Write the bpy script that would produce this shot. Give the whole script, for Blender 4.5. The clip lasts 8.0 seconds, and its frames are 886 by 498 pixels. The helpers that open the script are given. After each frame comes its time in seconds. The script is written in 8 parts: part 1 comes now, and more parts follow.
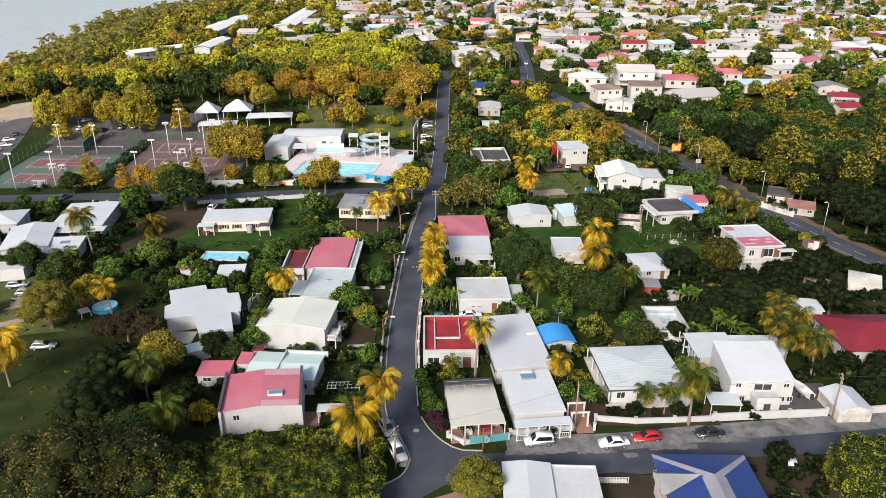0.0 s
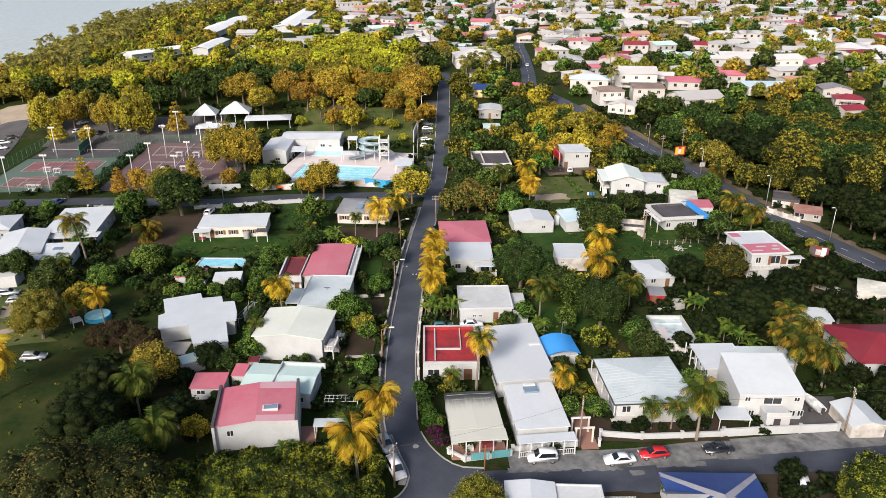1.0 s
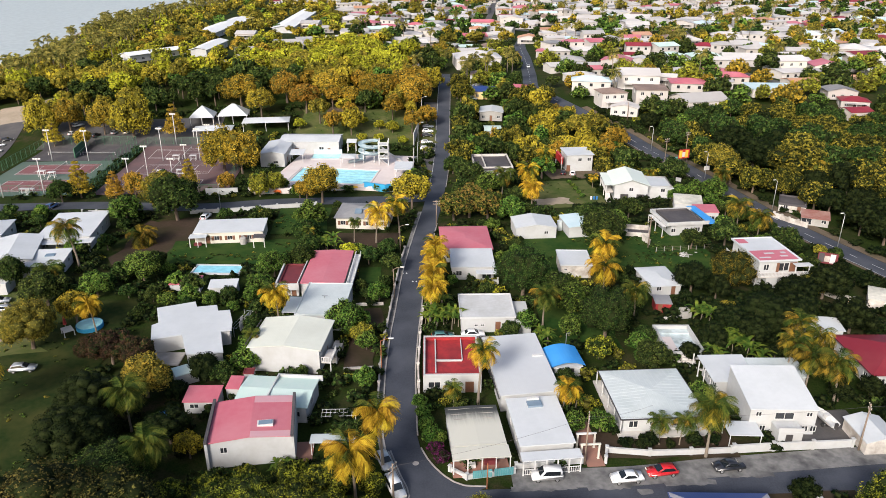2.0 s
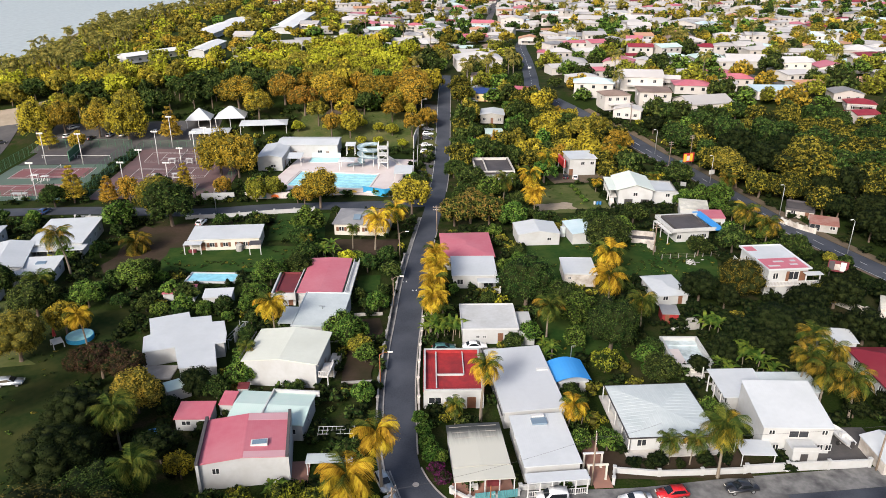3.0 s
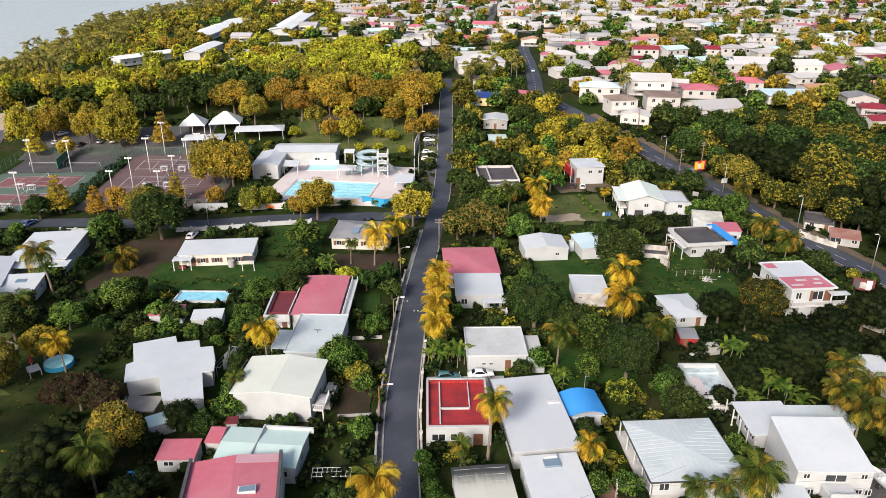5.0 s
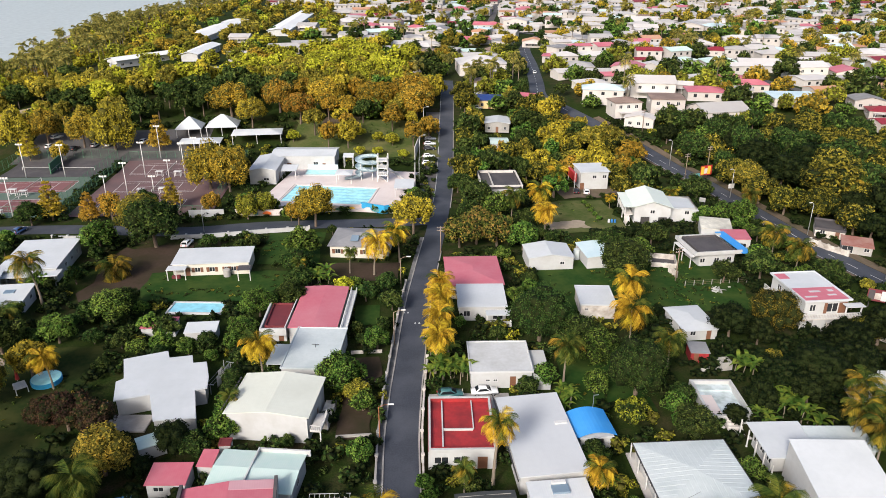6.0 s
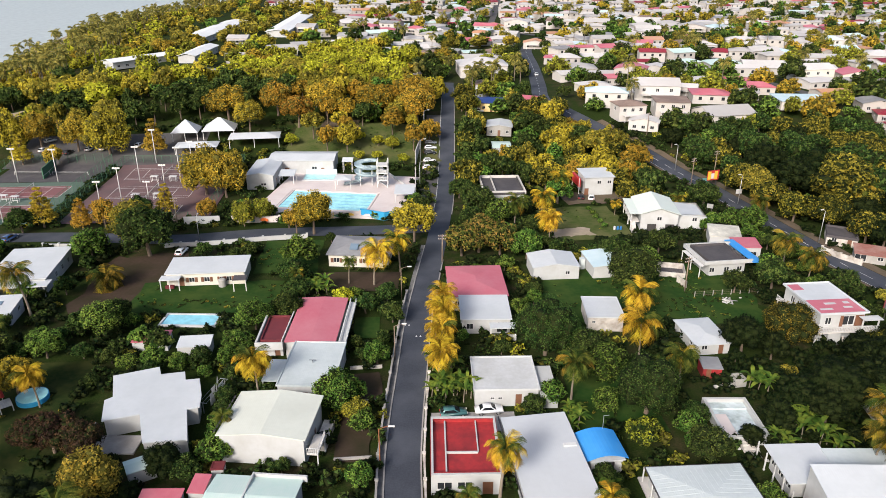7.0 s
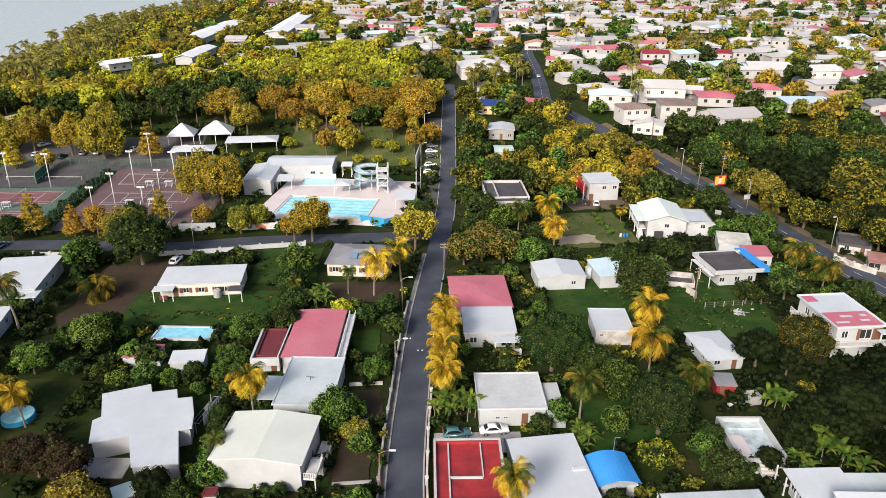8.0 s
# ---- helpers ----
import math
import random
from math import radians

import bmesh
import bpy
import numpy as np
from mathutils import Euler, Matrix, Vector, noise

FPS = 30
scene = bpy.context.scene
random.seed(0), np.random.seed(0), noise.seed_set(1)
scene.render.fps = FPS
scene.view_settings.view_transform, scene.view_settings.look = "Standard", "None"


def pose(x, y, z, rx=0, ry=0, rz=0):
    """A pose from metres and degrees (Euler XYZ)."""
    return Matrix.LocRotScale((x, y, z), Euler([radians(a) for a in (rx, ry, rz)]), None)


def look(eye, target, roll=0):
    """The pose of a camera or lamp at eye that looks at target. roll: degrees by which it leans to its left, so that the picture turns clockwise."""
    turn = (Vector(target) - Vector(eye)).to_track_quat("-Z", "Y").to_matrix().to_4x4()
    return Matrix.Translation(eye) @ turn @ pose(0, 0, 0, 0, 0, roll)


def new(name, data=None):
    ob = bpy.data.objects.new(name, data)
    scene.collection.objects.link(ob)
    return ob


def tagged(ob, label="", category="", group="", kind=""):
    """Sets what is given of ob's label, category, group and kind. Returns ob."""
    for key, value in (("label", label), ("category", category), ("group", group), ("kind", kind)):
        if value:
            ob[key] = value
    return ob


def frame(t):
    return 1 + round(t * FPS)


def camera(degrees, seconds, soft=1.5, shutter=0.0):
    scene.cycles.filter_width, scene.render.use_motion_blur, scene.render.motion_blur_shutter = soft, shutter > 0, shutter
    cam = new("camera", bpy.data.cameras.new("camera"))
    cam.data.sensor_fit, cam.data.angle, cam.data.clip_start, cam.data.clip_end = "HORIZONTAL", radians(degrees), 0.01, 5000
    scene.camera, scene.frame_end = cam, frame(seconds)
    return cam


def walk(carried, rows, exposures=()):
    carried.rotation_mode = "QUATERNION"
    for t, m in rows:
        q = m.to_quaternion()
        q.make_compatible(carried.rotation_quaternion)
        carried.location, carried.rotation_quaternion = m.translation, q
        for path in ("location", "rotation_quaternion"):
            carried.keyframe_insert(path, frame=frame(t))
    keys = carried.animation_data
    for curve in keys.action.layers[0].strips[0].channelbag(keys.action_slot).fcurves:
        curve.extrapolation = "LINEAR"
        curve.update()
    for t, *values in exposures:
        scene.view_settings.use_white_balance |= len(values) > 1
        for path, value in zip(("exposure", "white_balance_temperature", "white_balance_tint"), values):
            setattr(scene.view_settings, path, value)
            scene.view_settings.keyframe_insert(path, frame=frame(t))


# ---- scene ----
cam = camera(63.38, 8.0, soft=0.5)
PATH = [
    (0, (0.000, 0.000, 67.000), (-0.006, 18.397, 59.154), 0.07),
    (0.5, (-0.018, 1.698, 67.113), (-0.028, 20.095, 59.268), 0.08),
    (1, (-0.041, 3.500, 67.072), (-0.052, 21.900, 59.234), 0.08),
    (1.5, (-0.094, 5.284, 66.989), (-0.107, 23.688, 59.159), 0.09),
    (3, (-0.361, 11.509, 67.009), (-0.370, 29.912, 59.177), 0.11),
    (3.5, (-0.495, 13.737, 66.939), (-0.503, 32.140, 59.109), 0.14),
    (4, (-0.751, 16.101, 66.976), (-0.754, 34.503, 59.142), 0.13),
    (4.5, (-0.875, 18.303, 66.933), (-0.885, 36.706, 59.102), 0.12),
    (6, (-1.448, 25.565, 67.058), (-1.447, 43.966, 59.222), 0.13),
    (6.5, (-1.735, 27.991, 66.911), (-1.723, 46.398, 59.089), 0.16),
    (7, (-1.960, 30.616, 66.959), (-1.945, 49.021, 59.133), 0.15),
    (7.5, (-2.255, 33.103, 66.957), (-2.235, 51.507, 59.128), 0.15),
    (8, (-2.456, 35.654, 66.931), (-2.433, 54.059, 59.104), 0.15),
]
walk(cam, [(t, look(eye, target, roll)) for t, eye, target, roll in PATH])

# ---- daylight: a low warm sun and a clear sky ----
SUN_ELEV, SUN_FROM = 31.0, (-0.46, -0.89)   # degrees up; the side that the light comes from
world = bpy.data.worlds.new("world")
scene.world = world
world.use_nodes = True
wn = world.node_tree.nodes
sky = wn.new("ShaderNodeTexSky")
sky.sky_type = "NISHITA"
sky.sun_disc = False
sky.sun_elevation = radians(SUN_ELEV)
sky.sun_rotation = math.atan2(SUN_FROM[0], SUN_FROM[1])
sky.dust_density = 4.0
sky.air_density = 0.85
wn["Background"].inputs["Strength"].default_value = 0.125
world.node_tree.links.new(sky.outputs["Color"], wn["Background"].inputs["Color"])
sun = bpy.data.lights.new("sun", "SUN")
sun.energy = 2.75
sun.angle = radians(14.0)
sun.color = (1.0, 0.955, 0.905)
sun_ob = new("sun", sun)
c15 = math.cos(radians(SUN_ELEV))
sun_ob.matrix_world = look((SUN_FROM[0] * c15 * 200, SUN_FROM[1] * c15 * 200, math.sin(radians(SUN_ELEV)) * 200), (0, 0, 0))
scene.view_settings.exposure = 0.66

# ---- materials ----
MATS = {}


def nodes_of(name):
    m = bpy.data.materials.new(name)
    m.use_nodes = True
    MATS[name] = m
    n, l = m.node_tree.nodes, m.node_tree.links
    return m, n, l, n["Principled BSDF"]


def noise_fac(n, l, vec, scale, detail=4.0, lo=0.35, hi=0.65):
    t = n.new("ShaderNodeTexNoise")
    t.inputs["Scale"].default_value, t.inputs["Detail"].default_value = scale, detail
    l.new(vec, t.inputs["Vector"])
    r = n.new("ShaderNodeMapRange")
    r.inputs["From Min"].default_value, r.inputs["From Max"].default_value = lo, hi
    l.new(t.outputs["Fac"], r.inputs["Value"])
    return r.outputs["Result"], t.outputs["Fac"]


def mix(n, l, fac, a, b):
    x = n.new("ShaderNodeMix")
    x.data_type = "RGBA"
    for sock, v in ((x.inputs[0], fac), (x.inputs[6], a), (x.inputs[7], b)):
        if isinstance(v, (int, float)):
            sock.default_value = v
        elif isinstance(v, tuple):
            sock.default_value = (*v, 1)
        else:
            l.new(v, sock)
    return x.outputs[2]


def surface(name, base, stain, fine=3.0, coarse=0.25, rough=0.7, bump=0.15, wear=0.5, metal=0.0, vary=0.0, ribs=0.0, rib_axis="X"):
    """Paint, plaster, metal or soil: grain and stains at two sizes, and ribs where it is sheet metal."""
    m, n, l, p = nodes_of(name)
    pos = n.new("ShaderNodeNewGeometry").outputs["Position"]
    big, _ = noise_fac(n, l, pos, coarse, 5, 0.42, 0.72)
    small, raw = noise_fac(n, l, pos, fine, 3, 0.35, 0.75)
    k = n.new("ShaderNodeMath")
    k.operation = "MULTIPLY"
    l.new(big, k.inputs[0])
    k.inputs[1].default_value = wear
    col = mix(n, l, k.outputs[0], base, stain)
    k2 = n.new("ShaderNodeMath")
    k2.operation = "MULTIPLY"
    l.new(small, k2.inputs[0])
    k2.inputs[1].default_value = wear * 0.45
    col = mix(n, l, k2.outputs[0], col, stain)
    if vary:
        h = n.new("ShaderNodeHueSaturation")
        info = n.new("ShaderNodeObjectInfo").outputs["Random"]
        r = n.new("ShaderNodeMapRange")
        r.inputs["To Min"].default_value, r.inputs["To Max"].default_value = 1 - vary, 1 + vary * 0.3
        l.new(info, r.inputs["Value"])
        l.new(r.outputs["Result"], h.inputs["Value"])
        l.new(col, h.inputs["Color"])
        col = h.outputs["Color"]
    l.new(col, p.inputs["Base Color"])
    p.inputs["Roughness"].default_value, p.inputs["Metallic"].default_value = rough, metal
    p.inputs["Specular IOR Level"].default_value = 0.08 if rough > 0.9 else 0.3
    b = n.new("ShaderNodeBump")
    b.inputs["Strength"].default_value, b.inputs["Distance"].default_value = bump, 0.05
    l.new(raw, b.inputs["Height"])
    out = b.outputs["Normal"]
    if ribs:
        w = n.new("ShaderNodeTexWave")
        w.bands_direction = rib_axis
        w.inputs["Scale"].default_value = 0.314 / ribs
        l.new(n.new("ShaderNodeTexCoord").outputs["Object"], w.inputs["Vector"])
        b2 = n.new("ShaderNodeBump")
        b2.inputs["Strength"].default_value, b2.inputs["Distance"].default_value = 0.12, 0.03
        l.new(w.outputs["Fac"], b2.inputs["Height"])
        l.new(out, b2.inputs["Normal"])
        out = b2.outputs["Normal"]
    l.new(out, p.inputs["Normal"])
    return m


def streaked_sheet():
    """Cream sheet metal, blackened in streaks towards one end."""
    m, n, l, p = nodes_of("streaked_sheet")
    co = n.new("ShaderNodeTexCoord").outputs["Object"]
    sep = n.new("ShaderNodeSeparateXYZ")
    l.new(co, sep.inputs[0])
    st = n.new("ShaderNodeMapping")
    st.inputs["Scale"].default_value = (3.2, 0.25, 1)
    l.new(co, st.inputs["Vector"])
    streak, raw = noise_fac(n, l, st.outputs["Vector"], 1.0, 5, 0.38, 0.62)
    far = n.new("ShaderNodeMapRange")
    far.inputs["From Min"].default_value, far.inputs["From Max"].default_value = -0.4, 3.4
    l.new(sep.outputs["Y"], far.inputs["Value"])
    k = n.new("ShaderNodeMath")
    k.operation = "MULTIPLY_ADD"
    k.use_clamp = True
    l.new(streak, k.inputs[0])
    k.inputs[1].default_value = 0.35
    l.new(far.outputs["Result"], k.inputs[2])
    thin = n.new("ShaderNodeMath")
    thin.operation = "MULTIPLY"
    l.new(k.outputs[0], thin.inputs[0])
    l.new(far.outputs["Result"], thin.inputs[1])
    l.new(mix(n, l, thin.outputs[0], (0.50, 0.49, 0.43), (0.04, 0.043, 0.042)), p.inputs["Base Color"])
    p.inputs["Roughness"].default_value = 0.6


streaked_sheet()


def foliage(name, dark, mid, light, thin=0.3, hue=0.03, clump=0.5):
    """Leaves: each leaf its own shade between three colours, each plant its own hue."""
    m, n, l, p = nodes_of(name)
    geo = n.new("ShaderNodeNewGeometry")
    r = n.new("ShaderNodeValToRGB")
    e = r.color_ramp.elements
    e[0].color, e[1].color = (*dark, 1), (*light, 1)
    e[0].position, e[1].position = 0.14, 0.80
    e.new(0.44).color = (*mid, 1)
    spray, _ = noise_fac(n, l, geo.outputs["Position"], 0.85, 2, 0.36, 0.64)
    blend = n.new("ShaderNodeMix")
    blend.inputs[0].default_value = clump
    l.new(geo.outputs["Random Per Island"], blend.inputs[2])
    l.new(spray, blend.inputs[3])
    l.new(blend.outputs[0], r.inputs["Fac"])
    h = n.new("ShaderNodeHueSaturation")
    info = n.new("ShaderNodeObjectInfo").outputs["Random"]
    patch, _ = noise_fac(n, l, geo.outputs["Position"], 0.06, 2, 0.35, 0.65)
    for sock, src, lo, hi in (("Hue", info, 0.5 - hue, 0.5 + hue * 0.7), ("Value", patch, 0.75, 1.25)):
        k = n.new("ShaderNodeMapRange")
        k.inputs["To Min"].default_value, k.inputs["To Max"].default_value = lo, hi
        l.new(src, k.inputs["Value"])
        l.new(k.outputs["Result"], h.inputs[sock])
    l.new(r.outputs["Color"], h.inputs["Color"])
    l.new(h.outputs["Color"], p.inputs["Base Color"])
    p.inputs["Roughness"].default_value = 0.6
    p.inputs["Specular IOR Level"].default_value = 0.04
    t = n.new("ShaderNodeBsdfTranslucent")
    l.new(h.outputs["Color"], t.inputs["Color"])
    x = n.new("ShaderNodeMixShader")
    x.inputs["Fac"].default_value = thin
    l.new(p.outputs["BSDF"], x.inputs[1])
    l.new(t.outputs["BSDF"], x.inputs[2])
    l.new(x.outputs["Shader"], n["Material Output"].inputs["Surface"])
    return m


def plain(name, colour, rough=0.5, metal=0.0, coat=0.0):
    m, n, l, p = nodes_of(name)
    pos = n.new("ShaderNodeNewGeometry").outputs["Position"]
    f, raw = noise_fac(n, l, pos, 6.0, 3, 0.3, 0.8)
    l.new(mix(n, l, f, colour, tuple(c * 0.82 for c in colour)), p.inputs["Base Color"])
    p.inputs["Roughness"].default_value, p.inputs["Metallic"].default_value = rough, metal
    p.inputs["Coat Weight"].default_value = coat
    return m


surface("dull_roof", (0.484, 0.501, 0.522), (0.407, 0.418, 0.440), 1.5, 0.18, 0.55, 0.05, 0.5, ribs=0.3)
surface("white_roof", (0.514, 0.534, 0.554), (0.392, 0.416, 0.432), 1.5, 0.18, 0.55, 0.05, 0.5, ribs=0.3)
surface("cream_roof", (0.581, 0.596, 0.532), (0.446, 0.455, 0.397), 1.5, 0.16, 0.6, 0.05, 0.45, ribs=0.3)
surface("white_slab", (0.494, 0.505, 0.514), (0.345, 0.341, 0.331), 2.0, 0.25, 0.7, 0.08, 0.6)
surface("far_white_roof", (0.53, 0.51, 0.50), (0.42, 0.39, 0.375), 0.6, 0.05, 0.6, 0.05, 0.6, vary=0.30)
surface("stained_roof", (0.70, 0.67, 0.58), (0.13, 0.13, 0.12), 1.2, 0.16, 0.6, 0.08, 0.75, ribs=0.25, rib_axis="X")
surface("grey_sheet", (0.499, 0.539, 0.544), (0.330, 0.379, 0.389), 2.0, 0.22, 0.5, 0.06, 0.6, ribs=0.3)
surface("pink_roof", (0.44, 0.112, 0.148), (0.50, 0.215, 0.24), 1.2, 0.14, 0.5, 0.06, 0.5, ribs=0.3)
surface("faded_sheet", (0.50, 0.27, 0.30), (0.54, 0.36, 0.38), 1.2, 0.14, 0.5, 0.06, 0.5, ribs=0.3)
surface("bright_sheet", (0.74, 0.74, 0.73), (0.62, 0.61, 0.59), 0.6, 0.05, 0.5, 0.05, 0.5)
surface("red_roof", (0.215, 0.018, 0.030), (0.27, 0.055, 0.06), 1.0, 0.16, 0.5, 0.06, 0.4, vary=0.2, ribs=0.3)
surface("red_floor", (0.34, 0.028, 0.030), (0.11, 0.018, 0.020), 1.5, 0.35, 0.6, 0.05, 0.85)
surface("maroon_roof", (0.16, 0.03, 0.035), (0.09, 0.025, 0.03), 1.5, 0.4, 0.6, 0.05, 0.6)
surface("teal_roof", (0.450, 0.594, 0.549), (0.594, 0.648, 0.621), 1.5, 0.2, 0.5, 0.05, 0.6, vary=0.1, ribs=0.3)
surface("pale_green_roof", (0.60, 0.66, 0.60), (0.66, 0.68, 0.64), 1.5, 0.2, 0.5, 0.05, 0.6, ribs=0.3)
surface("blue_roof", (0.016, 0.040, 0.17), (0.06, 0.09, 0.20), 1.2, 0.2, 0.45, 0.05, 0.4, ribs=0.3)
surface("sky_roof", (0.03, 0.24, 0.62), (0.08, 0.32, 0.66), 1.2, 0.2, 0.4, 0.05, 0.5, ribs=0.25)
surface("pale_blue_roof", (0.44, 0.57, 0.62), (0.62, 0.70, 0.72), 1.0, 0.2, 0.5, 0.05, 0.5, ribs=0.3)
surface("grey_roof", (0.24, 0.24, 0.25), (0.14, 0.14, 0.15), 1.5, 0.3, 0.7, 0.05, 0.6, ribs=0.3)
# grey that paints the sheen of sunlit faces on the blue roof
surface("worn_grey", (0.27, 0.265, 0.29), (0.19, 0.19, 0.22), 1.5, 0.3, 0.6, 0.05, 0.6, ribs=0.3)
surface("brown_roof", (0.17, 0.12, 0.10), (0.30, 0.22, 0.18), 1.5, 0.2, 0.8, 0.06, 0.7, ribs=0.25)
surface("orange_roof", (0.50, 0.24, 0.13), (0.40, 0.30, 0.24), 1.5, 0.2, 0.7, 0.06, 0.6, vary=0.2, ribs=0.3)
surface("rusty_sheet", (0.26, 0.10, 0.08), (0.36, 0.26, 0.22), 1.5, 0.25, 0.75, 0.06, 0.8, ribs=0.25)
surface("dark_flat", (0.06, 0.055, 0.06), (0.11, 0.10, 0.10), 2.0, 0.3, 0.8, 0.08, 0.6)
surface("white_wall", (0.465, 0.472, 0.475), (0.337, 0.321, 0.299), 1.6, 0.35, 0.8, 0.1, 0.45, vary=0.06)
surface("cream_wall", (0.58, 0.55, 0.48), (0.52, 0.46, 0.38), 1.6, 0.3, 0.8, 0.1, 0.4)
surface("yellow_wall", (0.74, 0.55, 0.25), (0.60, 0.45, 0.25), 1.6, 0.3, 0.8, 0.1, 0.4)
surface("grey_wall", (0.36, 0.35, 0.33), (0.20, 0.19, 0.18), 1.6, 0.3, 0.85, 0.15, 0.6, vary=0.1)
surface("stained_wall", (0.62, 0.58, 0.53), (0.22, 0.18, 0.15), 1.8, 0.5, 0.85, 0.15, 0.8)
surface("far_wall", (0.50, 0.475, 0.455), (0.41, 0.36, 0.32), 0.8, 0.06, 0.85, 0.1, 0.7, vary=0.28)
surface("asphalt", (0.035, 0.040, 0.053), (0.082, 0.088, 0.106), 4.0, 0.16, 0.75, 0.2, 0.7)
surface("old_asphalt", (0.062, 0.060, 0.062), (0.115, 0.105, 0.10), 3.0, 0.18, 0.8, 0.25, 0.8)
surface("concrete", (0.36, 0.34, 0.32), (0.17, 0.16, 0.155), 2.2, 0.3, 0.85, 0.2, 0.7)
surface("rough_concrete", (0.20, 0.195, 0.19), (0.06, 0.06, 0.062), 1.3, 0.45, 0.9, 0.3, 1.0)
surface("basin_lining", (0.52, 0.59, 0.61), (0.20, 0.24, 0.23), 1.0, 0.5, 0.6, 0.1, 0.8)
surface("pale_concrete", (0.56, 0.53, 0.50), (0.36, 0.34, 0.31), 2.2, 0.25, 0.8, 0.15, 0.6)
surface("deck", (0.62, 0.55, 0.53), (0.50, 0.42, 0.40), 1.2, 0.2, 0.7, 0.08, 0.6)
surface("soil", (0.060, 0.040, 0.030), (0.026, 0.026, 0.012), 1.5, 0.12, 0.95, 0.4, 0.9)
surface("sand", (0.34, 0.28, 0.22), (0.22, 0.18, 0.12), 1.2, 0.15, 0.95, 0.3, 0.7)
surface("verge", (0.14, 0.105, 0.078), (0.07, 0.065, 0.035), 1.2, 0.15, 0.95, 0.3, 0.8)
# darker copy of the lawn: the shade lying on it is in the colour
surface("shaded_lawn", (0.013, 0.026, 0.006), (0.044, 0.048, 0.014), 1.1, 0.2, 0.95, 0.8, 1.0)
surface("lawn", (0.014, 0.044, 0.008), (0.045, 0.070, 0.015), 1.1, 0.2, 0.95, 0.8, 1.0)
surface("dry_lawn", (0.045, 0.070, 0.016), (0.120, 0.115, 0.048), 1.0, 0.16, 0.95, 0.6, 1.0)
surface("court_red", (0.20, 0.076, 0.078), (0.165, 0.088, 0.088), 1.2, 0.15, 0.75, 0.08, 0.6)
surface("court_green", (0.085, 0.13, 0.10), (0.12, 0.14, 0.12), 1.2, 0.15, 0.75, 0.08, 0.6)
surface("court_brown", (0.150, 0.088, 0.088), (0.095, 0.068, 0.068), 1.2, 0.12, 0.8, 0.08, 0.7)
surface("brick_paving", (0.30, 0.15, 0.11), (0.20, 0.12, 0.10), 4.0, 0.4, 0.85, 0.2, 0.6)
surface("bark", (0.16, 0.12, 0.09), (0.08, 0.06, 0.045), 5.0, 0.8, 0.9, 0.5, 0.7)
surface("palm_bark", (0.20, 0.17, 0.13), (0.18, 0.14, 0.11), 5.0, 0.8, 0.9, 0.5, 0.6)
surface("wood_pole", (0.26, 0.20, 0.15), (0.14, 0.10, 0.08), 4.0, 0.8, 0.85, 0.3, 0.6)
surface("rust", (0.30, 0.11, 0.045), (0.18, 0.07, 0.04), 4.0, 0.8, 0.8, 0.2, 0.6)
plain("white_paint", (0.60, 0.595, 0.585), 0.5)
plain("road_paint", (0.62, 0.62, 0.60), 0.7)
plain("steel", (0.52, 0.52, 0.52), 0.45, 0.7)
plain("dark_frame", (0.05, 0.045, 0.045), 0.5)
plain("brown_shutter", (0.17, 0.075, 0.04), 0.6)
plain("red_paint", (0.45, 0.03, 0.03), 0.5)
plain("green_mesh", (0.05, 0.14, 0.08), 0.8)
plain("teal_paint", (0.10, 0.30, 0.32), 0.6)
plain("blue_paint", (0.03, 0.17, 0.42), 0.5)
plain("tyre", (0.02, 0.02, 0.02), 0.85)
plain("car_white", (0.80, 0.80, 0.80), 0.3, 0.0, 0.8)
plain("car_red", (0.50, 0.012, 0.015), 0.3, 0.0, 0.8)
plain("car_black", (0.015, 0.015, 0.018), 0.3, 0.0, 0.8)
plain("car_silver", (0.42, 0.44, 0.46), 0.3, 0.6, 0.8)
plain("car_blue", (0.04, 0.09, 0.22), 0.3, 0.0, 0.8)
plain("car_teal", (0.05, 0.14, 0.14), 0.3, 0.0, 0.8)
plain("lamp_glass", (0.75, 0.72, 0.62), 0.2)
plain("orange_paint", (0.75, 0.16, 0.03), 0.5)
plain("yellow_paint", (0.75, 0.50, 0.05), 0.5)
plain("slide_blue", (0.58, 0.70, 0.74), 0.35)
plain("mural_blue", (0.03, 0.30, 0.55), 0.5)
plain("curtain_net", (0.10, 0.11, 0.10), 0.9)
foliage("leaf_green", (0.010, 0.026, 0.008), (0.034, 0.068, 0.017), (0.115, 0.160, 0.036), thin=0.40)
foliage("leaf_fresh", (0.025, 0.066, 0.013), (0.085, 0.170, 0.030), (0.230, 0.330, 0.060), thin=0.40, hue=0.02)
foliage("leaf_flame", (0.036, 0.060, 0.014), (0.130, 0.155, 0.030), (0.340, 0.215, 0.055), thin=0.40, hue=0.02, clump=0.62)
foliage("leaf_magenta", (0.012, 0.028, 0.007), (0.054, 0.016, 0.033), (0.180, 0.024, 0.114), hue=0.02)
# near-black greens: the shade of the dark plots is put into this colour
foliage("leaf_dark_shade", (0.003, 0.007, 0.003), (0.007, 0.014, 0.005), (0.022, 0.034, 0.009))
foliage("leaf_olive", (0.114, 0.128, 0.022), (0.285, 0.274, 0.040), (0.513, 0.439, 0.059), thin=0.55)
# sunlit tips and deep shade are both in this ramp's colours
foliage("leaf_lit_shade", (0.018, 0.028, 0.008), (0.105, 0.108, 0.020), (0.400, 0.330, 0.044), hue=0.02, thin=0.45, clump=0.62)
